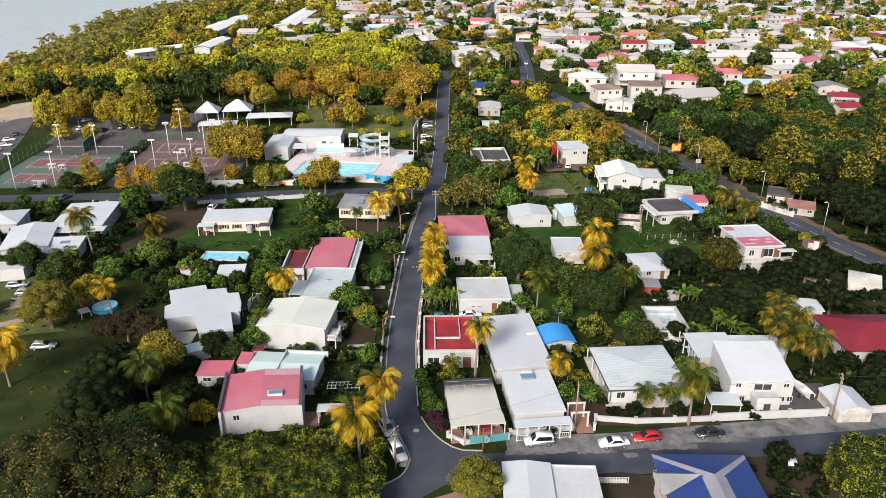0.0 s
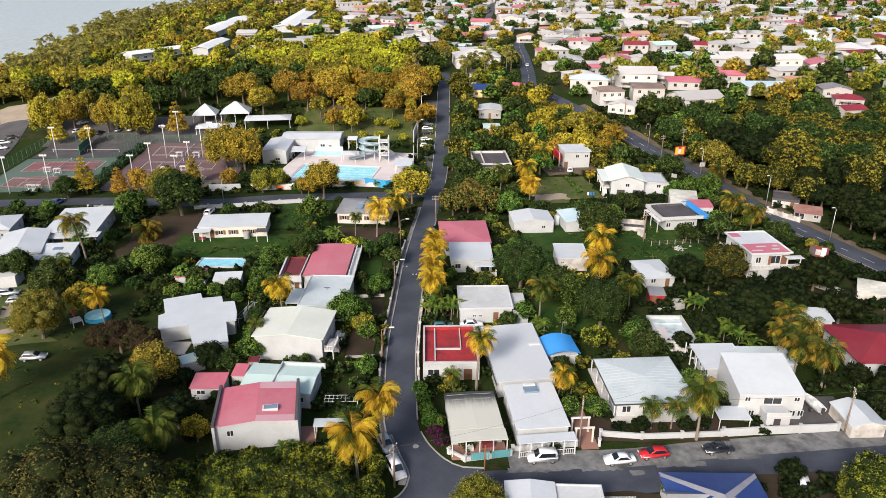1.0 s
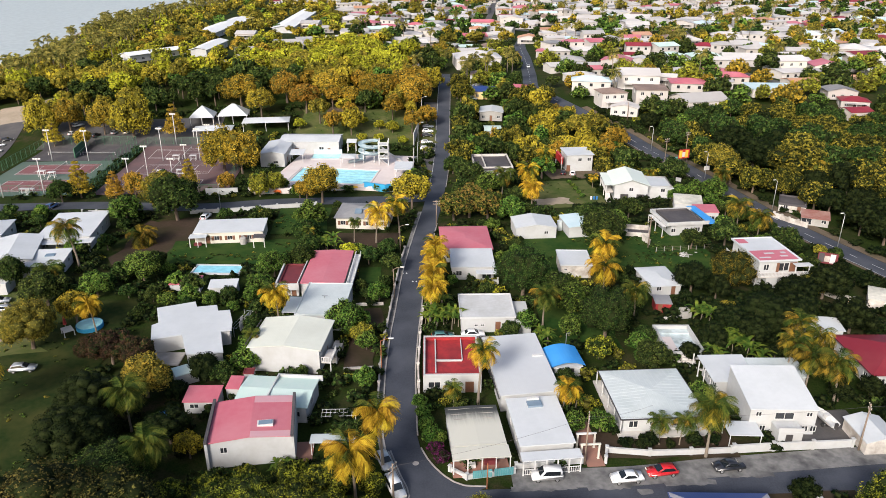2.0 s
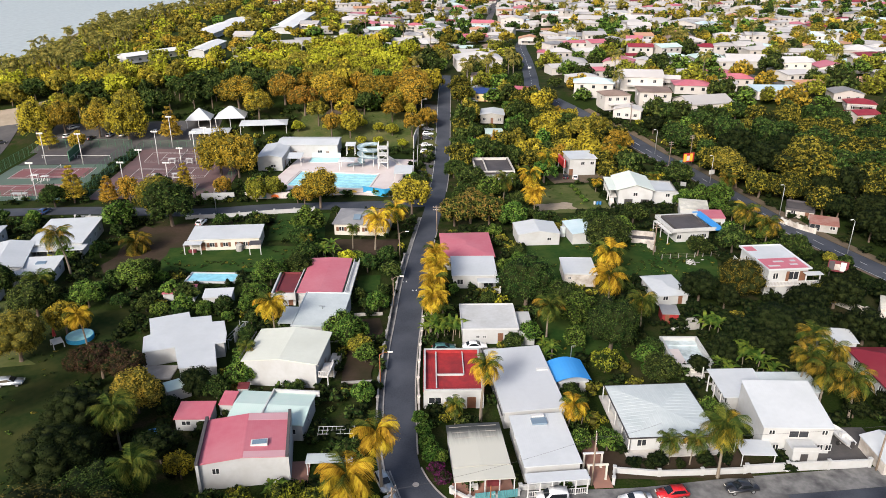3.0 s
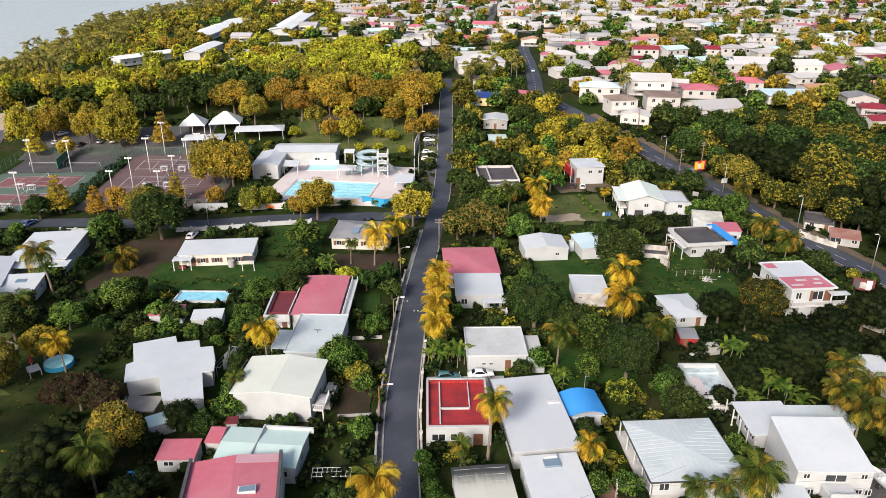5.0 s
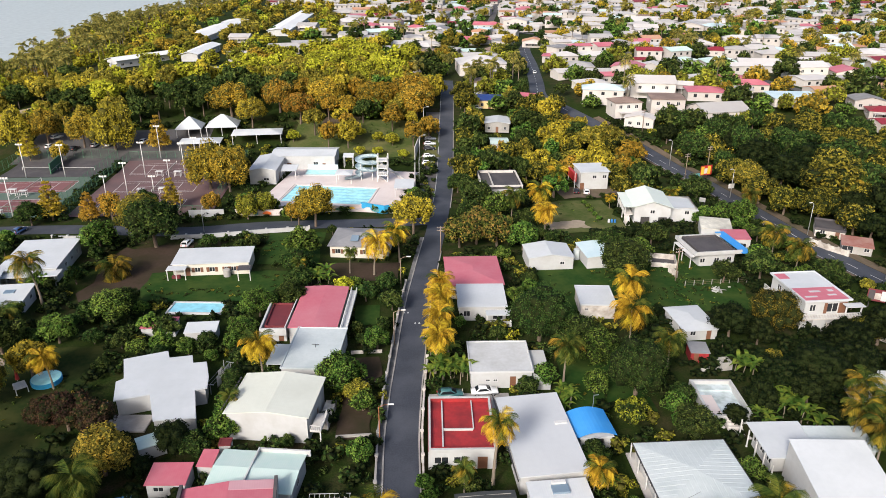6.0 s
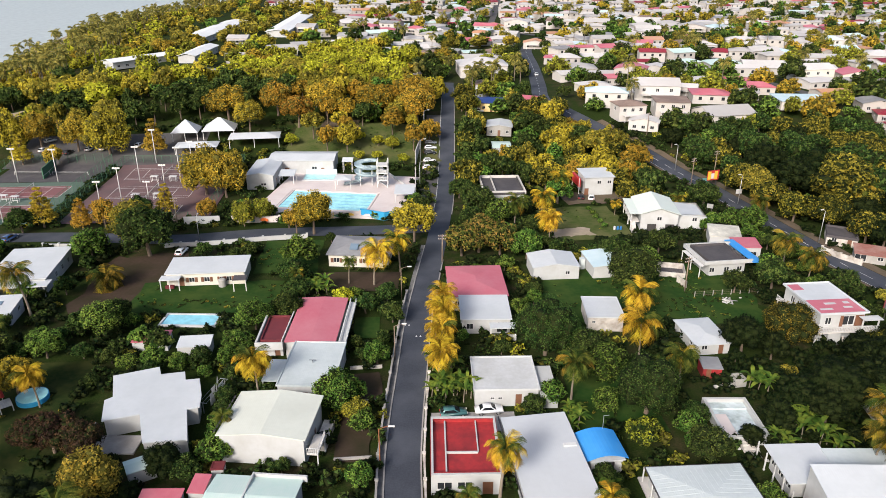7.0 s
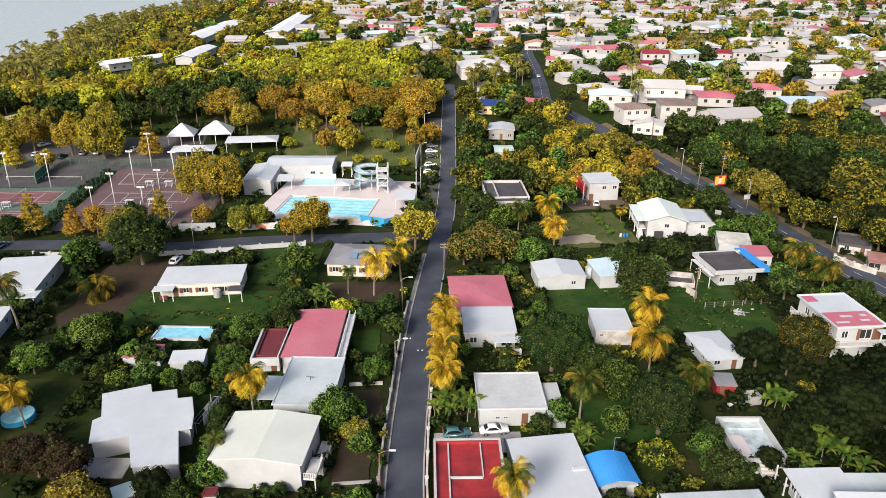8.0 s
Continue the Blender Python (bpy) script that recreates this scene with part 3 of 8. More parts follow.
    kerb(west, -0.2, "rounded concrete kerb at the corner", 0.2, 0.12, "concrete")
    kerb(east, -0.2, "rounded concrete kerb at the corner", 0.16, 0.12, "concrete")
    for p in (west, east):
        LINES.append((p, 0.5))
    strip("pavement", [p for p in west if p.y > 79], 0.1, 1.1, "concrete", 0.15, "cracked concrete footway at the corner", category="pavement")


apron()
for k, (px, py, pw, pd) in enumerate(((13.32, 82.91, 9, 0.95), (22.23, 83.19, 6, 0.83), (33.14, 84.19, 7, 1.07), (42.07, 85.66, 6, 0.95), (26.69, 82.26, 1.8, 1.07))):
    patch("road_patch", px, py, pw, pd, 4, "rough_concrete", 0.066, "broken pale concrete along the road edge", cell=0.6, wobble=0.22)
patch("yard", -14.39, 130.3, 4.91, 8.08, 6, "soil", 0.12, "dug brown garden plot by the street", wobble=0.3)
patch("yard", -14.81, 117.06, 5.1, 11.29, 0, "soil", 0.121, "dug brown garden plot below the street wall", wobble=0.3)
patch("lawn", -16.1, 149.76, 4.91, 7.84, 5, "lawn", 0.122, "small lawn behind the street wall", wobble=0.2)
patch("yard", 2.85, 120.85, 12.75, 4.75, 2, "concrete", 0.118, "concrete car stand beside the house", wobble=0.1)
patch("terrace", -20.66, 89.95, 3.92, 4.99, 4, "brick_paving", 0.13, "small brick-paved terrace")
patch("pavement", 2.65, 72.89, 8.34, 4.28, 22, "brick_paving", 0.14, "red paved corner")


def court_lines(x, y, yaw, lengthwise=23.0, wide=10.6):
    """The painted lines of a tennis court."""
    bm = bmesh.new()
    m = Matrix.Translation((x, y, 0)) @ Euler((0, 0, radians(yaw))).to_matrix().to_4x4()

    def bar(x0, x1, y0, y1):
        vs = []
        for a, b in ((x0, y0), (x1, y0), (x1, y1), (x0, y1)):
            q = m @ Vector((a, b, 0))
            vs.append(bm.verts.new((q.x, q.y, ground(q.x, q.y) + 0.15)))
        bm.faces.new(vs)

    L, W, s, t = lengthwise / 2, wide / 2, wide / 2 - 1.37, 0.07
    for v in (-W, W, -s, s):
        bar(-L, L, v - t, v + t)
    for u in (-L, L):
        bar(u - t, u + t, -W, W)
    for u in (-6.4, 6.4):
        bar(u - t, u + t, -s, s)
    bar(-6.4, 6.4, -t, t)
    tagged(part("court_marking", bm, "road_paint"), "white painted tennis court lines", "court lines", kind="structure")


for cx, cy, cyaw in ((-121.3, 212.2, 4), (-123.6, 229.2, 4), (-85.2, 212.4, 4), (-86.5, 229.7, 4), (-88.6, 247.6, 4)):
    court_lines(cx, cy, cyaw)

# ---- houses near by ----
def wall_mesh(w, d, h, openings, thick=0.2, gable=None, rise=0.0):
    """Four walls with real openings. openings: side -> list of (centre, width, sill, head)."""
    bm = bmesh.new()
    for side, length, turn, away in (("s", w, 0, d / 2), ("e", d - 2 * thick, 90, w / 2), ("n", w, 180, d / 2), ("w", d - 2 * thick, 270, w / 2)):
        m = Euler((0, 0, radians(turn))).to_matrix().to_4x4() @ Matrix.Translation((0, -away, 0))
        x = -length / 2
        for c, ow, sill, head in sorted(openings.get(side, ())):
            if c - ow / 2 - x > 0.02:
                box(bm, x, c - ow / 2, 0, thick, 0, h, m)
            if sill > 0.02:
                box(bm, c - ow / 2, c + ow / 2, 0, thick, 0, sill, m)
            if h - head > 0.02:
                box(bm, c - ow / 2, c + ow / 2, 0, thick, head, h, m)
            x = c + ow / 2
        if length / 2 - x > 0.02:
            box(bm, x, length / 2, 0, thick, 0, h, m)
    if gable == "y":
        for y0 in (-d / 2, d / 2 - thick):
            prism(bm, [(-w / 2, y0, h), (w / 2, y0, h), (0, y0, h + rise)], [(-w / 2, y0 + thick, h), (w / 2, y0 + thick, h), (0, y0 + thick, h + rise)])
    if gable == "x":
        for x0 in (-w / 2, w / 2 - thick):
            prism(bm, [(x0, -d / 2, h), (x0, 0, h + rise), (x0, d / 2, h)], [(x0 + thick, -d / 2, h), (x0 + thick, 0, h + rise), (x0 + thick, d / 2, h)])
    bmesh.ops.remove_doubles(bm, verts=bm.verts, dist=0.001)
    bmesh.ops.recalc_face_normals(bm, faces=bm.faces)
    return bm


def roof_mesh(kind, w, d, h, rise, thick=0.14):
    """A roof over w by d with its eaves at h. flat, gable_x, gable_y, hip, mono (high at the back), mono_x."""
    bm = bmesh.new()
    a, b = w / 2, d / 2
    if kind == "flat":
        e, top = 0.18, h + thick
        rings = [[bm.verts.new((x * sx, y * sy, z)) for sx, sy in ((-1, -1), (1, -1), (1, 1), (-1, 1))] for x, y, z in ((a, b, h), (a, b, top + rise), (a - e, b - e, top + rise), (a - e, b - e, top))]
        for u, v in zip(rings, rings[1:]):
            for i in range(4):
                bm.faces.new((u[i], u[(i + 1) % 4], v[(i + 1) % 4], v[i]))
        bm.faces.new(rings[0][::-1])
        bm.faces.new(rings[-1])
    elif kind in ("gable_x", "gable_y"):
        sec = [(-1, h), (0, h + rise), (1, h), (1, h + thick), (0, h + rise + thick), (-1, h + thick)]
        if kind == "gable_x":
            prism(bm, [(-a, s * b, z) for s, z in sec], [(a, s * b, z) for s, z in sec])
        else:
            prism(bm, [(s * a, -b, z) for s, z in sec], [(s * a, b, z) for s, z in sec])
    elif kind == "mono":
        prism(bm, [(-a, -b, h), (-a, b, h + rise), (-a, b, h + rise + thick), (-a, -b, h + thick)], [(a, -b, h), (a, b, h + rise), (a, b, h + rise + thick), (a, -b, h + thick)])
    elif kind == "mono_x":
        prism(bm, [(-a, -b, h), (a, -b, h + rise), (a, -b, h + rise + thick), (-a, -b, h + thick)], [(-a, b, h), (a, b, h + rise), (a, b, h + rise + thick), (-a, b, h + thick)])
    else:
        r = (max(a - b, 0.15), 0) if a >= b else (0, max(b - a, 0.15))
        low = [bm.verts.new((x, y, h)) for x, y in ((-a, -b), (a, -b), (a, b), (-a, b))]
        eave = [bm.verts.new((x, y, h + thick)) for x, y in ((-a, -b), (a, -b), (a, b), (-a, b))]
        p, q = bm.verts.new((-r[0], -r[1], h + rise + thick)), bm.verts.new((r[0], r[1], h + rise + thick))
        bm.faces.new(low[::-1])
        for i in range(4):
            bm.faces.new((low[i], low[(i + 1) % 4], eave[(i + 1) % 4], eave[i]))
        if a >= b:
            faces = ((eave[0], eave[1], q, p), (eave[1], eave[2], q), (eave[2], eave[3], p, q), (eave[3], eave[0], p))
        else:
            faces = ((eave[0], eave[1], p), (eave[1], eave[2], q, p), (eave[2], eave[3], q), (eave[3], eave[0], p, q))
        for f in faces:
            bm.faces.new(f)
    bmesh.ops.recalc_face_normals(bm, faces=bm.faces)
    return bm


PIECES = {}


def window_meshes(w, h):
    key = ("win", round(w, 1), round(h, 1))
    if key not in PIECES:
        bm = bmesh.new()
        t = 0.07
        for x0, x1, z0, z1 in ((-w / 2, w / 2, 0, t), (-w / 2, w / 2, h - t, h), (-w / 2, -w / 2 + t, t, h - t), (w / 2 - t, w / 2, t, h - t), (-t / 2, t / 2, t, h - t)):
            box(bm, x0, x1, -0.03, 0.07, z0, z1)
        fr = bpy.data.meshes.new("window_frame")
        bm.to_mesh(fr)
        bm.free()
        bm = bmesh.new()
        box(bm, -w / 2 + t, w / 2 - t, 0.03, 0.045, t, h - t)
        pa = bpy.data.meshes.new("pane")
        bm.to_mesh(pa)
        bm.free()
        pa.materials.append(MATS["window_glass"])
        fr.materials.append(MATS["white_paint"])
        PIECES[key] = fr, pa
    return PIECES[key]


def door_mesh(w, h, material):
    key = ("door", round(w, 1), round(h, 1), material)
    if key not in PIECES:
        bm = bmesh.new()
        box(bm, -w / 2, w / 2, 0.04, 0.09, 0, h)
        for z0, z1 in ((0.15, h * 0.45), (h * 0.52, h - 0.15)):
            box(bm, -w / 2 + 0.12, w / 2 - 0.12, 0.02, 0.04, z0, z1)
        me = bpy.data.meshes.new("door")
        bm.to_mesh(me)
        bm.free()
        me.materials.append(MATS[material])
        PIECES[key] = me
    return PIECES[key]


def shutter_mesh(w, h, material):
    key = ("shutter", round(w, 1), round(h, 1), material)
    if key not in PIECES:
        bm = bmesh.new()
        box(bm, -w / 2, w / 2, -0.05, -0.004, 0, h)
        slat = bmesh.new()
        box(slat, -w / 2 + 0.05, w / 2 - 0.05, -0.08, -0.052, 0, h * 0.55 / 6)
        PIECES[key] = []
        for word, b in (("shutter", bm), ("slat", slat)):
            me = bpy.data.meshes.new(word)
            b.to_mesh(me)
            b.free()
            me.materials.append(MATS[material])
            PIECES[key].append(me)
    return PIECES[key]


def fit_openings(root, w, d, ops, turn_of=(("s", 0), ("e", 90), ("n", 180), ("w", 270)), base=0.0, door="brown_shutter", shutters="", frames=True):
    """Windows and doors as parts in the openings of the walls."""
    turns = dict(turn_of)
    for side, some in ops.items():
        away = d / 2 if side in "sn" else w / 2
        m0 = Euler((0, 0, radians(turns[side]))).to_matrix().to_4x4()
        for c, ow, sill, head in some:
            m = m0 @ Matrix.Translation((c, -away + 0.06, base + sill))
            if sill < 0.05:
                shared("door", door_mesh(ow, head - sill, door), root, m)
            else:
                fr, pa = window_meshes(ow, head - sill)
                win = shared("window", fr, root, m)
                shared("pane", pa, win)
                if shutters:
                    for s in (-1, 1):
                        board, slat = shutter_mesh(ow * 0.5, head - sill, shutters)
                        leaf = shared("shutter", board, root, m0 @ Matrix.Translation((c + s * ow * 0.76, -away, base + sill)))
                        for k in range(6):
                            shared("slat", slat, leaf, Matrix.Translation((0, 0, (head - sill) * (k + 0.2) / 6)))


def row_of(count, length, w=1.1, sill=1.0, head=2.1, door_at=None):
    out = []
    for k in range(count):
        c = (k + 0.5) / count * length - length / 2
        out.append((c, 0.95, 0.0, 2.1) if k == door_at else (c, w, sill, head))
    return out


def house(label, x, y, w, d, yaw, h, roof="flat", rise=0.25, roof_mat="white_roof", wall_mat="white_wall", over=0.35, ops=None, name="house", category="house",
          door="brown_shutter", shutters="", group="", thick=0.14, z=None):
    """A house whose roof covers w by d with its eaves at h. Returns its Empty."""
    take(x, y, w, d, yaw)
    SOLID.append((x, y, max(w, d) * 0.62))
    root = empty(name, pose(x, y, ground(x, y) if z is None else z, 0, 0, yaw), label, category, group)
    ww, wd = w - 2 * over, d - 2 * over
    if ops is None:
        ops = {"s": row_of(max(2, round(ww / 3.2)), ww, door_at=max(2, round(ww / 3.2)) // 2), "e": row_of(max(1, round(wd / 4)), wd - 0.5), "w": row_of(max(1, round(wd / 4)), wd - 0.5)}
    gab = {"gable_x": "x", "gable_y": "y"}.get(roof)
    side = rise * ((wd if gab == "x" else ww) / (d if gab == "x" else w)) if gab else 0
    part("wall", wall_mesh(ww, wd, h, ops, gable=gab, rise=side), wall_mat, root)
    part("roof", roof_mesh(roof, w, d, h + (0.003 if not gab else rise * (1 - side / rise) if rise else 0), rise, thick), roof_mat, root, "")
    fit_openings(root, ww, wd, ops, door=door, shutters=shutters)
    if roof in ("mono", "mono_x"):
        bm = bmesh.new()
        if roof == "mono":
            for x0 in (-ww / 2, ww / 2 - 0.2):
                prism(bm, [(x0, -wd / 2, h), (x0, wd / 2, h), (x0, wd / 2, h + rise * 0.96)], [(x0 + 0.2, -wd / 2, h), (x0 + 0.2, wd / 2, h), (x0 + 0.2, wd / 2, h + rise * 0.96)])
            box(bm, -ww / 2 + 0.2, ww / 2 - 0.2, wd / 2 - 0.2, wd / 2, h, h + rise * 0.94)
        else:
            for y0 in (-wd / 2, wd / 2 - 0.2):
                prism(bm, [(-ww / 2, y0, h), (ww / 2, y0, h), (ww / 2, y0, h + rise * 0.96)], [(-ww / 2, y0 + 0.2, h), (ww / 2, y0 + 0.2, h), (ww / 2, y0 + 0.2, h + rise * 0.96)])
            box(bm, ww / 2 - 0.2, ww / 2, -wd / 2 + 0.2, wd / 2 - 0.2, h, h + rise * 0.94)
        bmesh.ops.recalc_face_normals(bm, faces=bm.faces)
        part("upper_wall", bm, wall_mat, root)
    return root


def posts(root, places, h, size=0.16, material="white_paint", z0=0.0):
    key = ("post", round(h, 2), size, material)
    if key not in PIECES:
        bm = bmesh.new()
        box(bm, -size / 2, size / 2, -size / 2, size / 2, 0, h)
        box(bm, -size * 0.75, size * 0.75, -size * 0.75, size * 0.75, 0, 0.15)
        PIECES[key] = bpy.data.meshes.new("post")
        bm.to_mesh(PIECES[key])
        bm.free()
        PIECES[key].materials.append(MATS[material])
    for px, py in places:
        shared("post", PIECES[key], root, Matrix.Translation((px, py, z0)))


def slab(root, name, x0, x1, y0, y1, z0, z1, material, label=""):
    bm = bmesh.new()
    box(bm, x0, x1, y0, y1, z0, z1)
    return part(name, bm, material, root, label)


def railing(root, x0, y0, x1, y1, z, h=0.95, material="white_paint", gap=0.3):
    """A rail with balusters between two points."""
    bm = bmesh.new()
    v = Vector((x1 - x0, y1 - y0, 0))
    L = v.length
    m = Matrix.Translation((x0, y0, z)) @ Euler((0, 0, math.atan2(v.y, v.x))).to_matrix().to_4x4()
    box(bm, 0, L, -0.04, 0.04, h - 0.08, h, m)
    box(bm, 0, L, -0.04, 0.04, 0.06, 0.12, m)
    k = max(1, int(L / gap))
    for i in range(k + 1):
        box(bm, L * i / k - 0.03, L * i / k + 0.03, -0.03, 0.03, 0, h - 0.08, m)
    return part("railing", bm, material, root)


# west of the street
r = house("white house with a faded pink sheet-metal roof and parapet ends", -27.47, 92.1, 11.84, 9.71, 9.06, 4.3, "gable_y", 0.55, "pink_roof", over=0.25,
          ops={"s": [(-3.6, 1.0, 2.4, 3.4)], "e": [(-1, 1, 2.2, 3.3)]})
for u in (5.6, -5.98):
    slab(r, "parapet", u, u + 0.38, -5.11, 5.11, 0, 4.55, "white_wall")
    slab(r, "parapet_top", u - 0.02, u + 0.4, -5.13, 5.13, 4.552, 4.95, "dark_flat", "blackened parapet top")
for y0, y1 in ((3.2, 4.9), (-4.95, -3.6)):
    bm = bmesh.new()
    prism(bm, [(0.1, y0, 5.0), (0.1, y1, 5.0), (0.1, y1, 5.025), (0.1, y0, 5.025)], [(5.5, y0, 4.52), (5.5, y1, 4.52), (5.5, y1, 4.545), (5.5, y0, 4.545)])
    bmesh.ops.recalc_face_normals(bm, faces=bm.faces)
    part("pale_sheet", bm, "faded_sheet", r, "paler bleached roof sheets")
slab(r, "skylight", 0.9, 3.1, -2.61, -1.43, 4.5, 5.12, "white_paint", "white framed roof light")
slab(r, "skylight_glass", 1.1, 3.0, -2.49, -1.54, 5.123, 5.16, "solar_glass")
r = house("low extension with pale green sheet-metal roof", -25.99, 101.2, 11.6, 8, -4.45, 2.8, "gable_x", 0.5, "teal_roof", over=0.3, ops={"s": [(4, 1, 1, 2)], "e": [(0, 1.2, 0.9, 2)]})
slab(r, "roof_divider", -0.9, -0.7, -4.04, 4.04, 2.9, 3.6, "white_wall")
slab(r, "rear_parapet", -0.7, 6.3, 3.8, 4.1, 2.6, 3.5, "white_wall")
r = house("large two-storey white house with a low gabled roof", -26.4, 116, 12.64, 10.62, -4.9, 4.6, "gable_y", 0.7, "cream_roof", "white_wall", over=0.4,
          ops={"e": [(-3, 1.0, 3.3, 4.4), (1, 1.0, 0, 2.1)], "w": [(-2, 1.1, 3.3, 4.4), (2, 1.1, 3.3, 4.4)]})
slab(r, "balcony", 6.4, 8.0, -5.46, -1.43, 2.5, 2.68, "pale_concrete")
slab(r, "stair_wall", 6.4, 8.0, -1.43, 4.28, 0, 1.2, "stained_wall")
railing(r, 7.95, -5.46, 7.95, -1.43, 2.68)
railing(r, 6.45, -5.41, 7.95, -5.41, 2.68)
posts(r, [(7.9, -5.35), (7.9, -1.54)], 2.5)
for k in range(9):
    slab(r, "vent", -6.55, -6.4, -5.23 + k, -4.63 + k, 5.2, 5.36, "dark_frame")
for k in range(8):
    slab(r, "step", 6.45, 7.9, -1.19 + k * 0.36, -0.83 + k * 0.36, 0, 2.5 - k * 0.3, "stained_wall")
r = house("white house with a flat pale roof and a small aerial", -23.26, 132.09, 9, 13.6, -2.13, 3.2, "flat", 0.15, "grey_sheet", over=0.2)
slab(r, "lean_to", -7.6, -4.6, -4.16, 2.38, 2.3, 2.42, "grey_sheet")
posts(r, [(-7.4, -3.92), (-7.4, 2.14)], 2.3)
slab(r, "aerial", -0.6, 0.6, -0.06, 0.06, 3.9, 3.95, "dark_frame")
slab(r, "mast", -0.04, 0.04, -0.05, 0.05, 3.3, 3.95, "dark_frame")
r = house("white house with a faded pink roof and white gutters", -24.87, 147.33, 9, 16.98, -0.52, 3.2, "gable_y", 0.25, "pink_roof", over=0.2)
slab(r, "balcony", 5.0, 6.2, -7.84, 7.84, 2.6, 2.8, "white_slab")
railing(r, 6.1, -7.84, 6.1, 7.84, 2.8, 0.8, gap=0.8)
slab(r, "gutter", 4.92, 5.1, -8.2, 8.2, 3.15, 3.35, "white_paint")
slab(r, "gutter", -5.1, -4.92, -8.2, 8.2, 3.15, 3.35, "white_paint")
r = house("low annex with a dark maroon flat roof and white parapet", -31.97, 144.2, 3.86, 9, 1.49, 2.8, "flat", 0.35, "maroon_roof", over=0.05)
slab(r, "parapet", -2.5, 2.3, -6.24, -5.88, 2.2, 3.6, "white_wall")
slab(r, "parapet", -2.55, -2.2, -5.82, 5.94, 2.2, 3.55, "white_wall")
# the stepped white house
OUTLINE = [(-53.3, 122.0), (-52.4, 122.9), (-54.8, 128.7), (-48.3, 131.4), (-47.3, 129.2), (-43.7, 130.0), (-42.8, 127.6), (-40.7, 128.0), (-39.0, 123.5), (-38.3, 120.3), (-40.0, 119.7), (-37.6, 112.6), (-43.7, 111.9), (-46.6, 118.5), (-51.5, 116.8)]
r = empty("house", pose(-46, 121, 0), "stepped white house with low flat white roofs", "house")
take(-46.5, 121.5, 17, 17, 14)
SOLID.append((-46.5, 121.5, 9.5))
mid = Vector((-44.5, 121.5))
edge = [Vector(p) for p in OUTLINE]
for word, inset, z0, z1, mat in (("wall", 0.35, 0, 2.84, "white_wall"), ("roof", 0.0, 2.845, 3.0, "white_roof"), ("roof_sheet", 0.12, 3.004, 3.02, "white_roof")):
    ring = [p + (mid - p).normalized() * inset - Vector((-46, 121)) for p in edge]
    bm = bmesh.new()
    prism(bm, [(p.x, p.y, z0) for p in ring], [(p.x, p.y, z1) for p in ring])
    bmesh.ops.recalc_face_normals(bm, faces=bm.faces)
    part(word, bm, mat, r)
slab(r, "terrace", -6.5, 0.2, -8.0, -3.9, 0, 0.25, "concrete")
slab(r, "terrace_beam", -6.6, -6.4, -8.0, -4.0, 2.5, 2.66, "white_paint")
posts(r, [(-6.5, -7.9)], 2.5)
for (ax, ay), (bx, by), f in (((-43.7, 111.9), (-37.6, 112.6), 0.5), ((-51.5, 116.8), (-46.6, 118.5), 0.3), ((-51.5, 116.8), (-46.6, 118.5), 0.72)):
    v = Vector((bx - ax, by - ay, 0))
    m = Matrix.Translation((ax + v.x * f + 46, ay + v.y * f - 121 + 0.26, 0.95)) @ Euler((0, 0, math.atan2(v.y, v.x))).to_matrix().to_4x4()
    fr, pa = window_meshes(1.3, 1.15)
    shared("pane", pa, shared("window", fr, r, m), Matrix.Translation((0, -0.02, 0)))
house("small white shed with a pale green roof", -42.91, 108.6, 3.8, 3, 32, 2.0, "gable_x", 0.35, "teal_roof", over=0.15, ops={}, name="shed", category="shed")
house("low shed with a faded red sheet roof", -37.63, 101.31, 5.4, 4.04, 1.35, 2.1, "mono", 0.35, "pink_roof", over=0.2, ops={"s": [(-1, 1.4, 0.9, 1.7)]}, name="shed", category="shed")
house("tiny white shed with a red sheet roof", -33.48, 104.53, 2.25, 3.27, -2.86, 2.1, "mono", 0.3, "pink_roof", over=0.1, ops={}, name="shed", category="shed")
house("small grey shed among the trees", -32.26, 108.49, 1.77, 1.66, 4, 1.8, "flat", 0.1, "maroon_roof", over=0.1, ops={}, name="shed", category="shed")
r = house("long low white house with brown shutters and a flat roof", -52.42, 171.87, 16.77, 8.44, 5.56, 2.9, "mono", 0.25, "white_roof", "cream_wall", over=0.3,
          ops={"s": [(-5.0, 1.0, 0.0, 2.1), (-2.9, 1.2, 0.9, 2.0), (0.2, 1.2, 0.9, 2.0), (3.3, 0.9, 0.9, 2.0), (4.8, 1.1, 0.9, 2.0)]}, shutters="brown_shutter")
slab(r, "porch_roof", -9.0, -4.9, -6.2, -3.8, 2.5, 2.62, "white_roof")
slab(r, "porch_bench", -8.2, -6.4, -5.2, -4.6, 0, 0.8, "maroon_roof", "dark red porch bench")
posts(r, [(-8.8, -6.05), (-7, -6.05), (-5.1, -6.05)], 2.5)
slab(r, "porch_roof", 6.2, 8.9, -7.6, -5.12, 2.6, 2.7, "dark_flat")
posts(r, [(6.3, -7.48), (8.8, -7.48)], 2.6)
r = house("white house with a broad white roof and arched porch", -90.83, 171.5, 12.4, 16.5, 8, 3.3, "mono", 0.3, "white_roof", over=0.4)
posts(r, [(-6 + 2.4 * k, -9.74) for k in range(6)], 2.6)
slab(r, "porch_roof", -7, 7, -10.69, -7.25, 2.6, 2.75, "white_roof")
house("white villa with overlapping white roofs", -97.21, 156.2, 10.3, 15.44, 18, 3.3, "gable_y", 0.9, "white_roof", over=0.4)
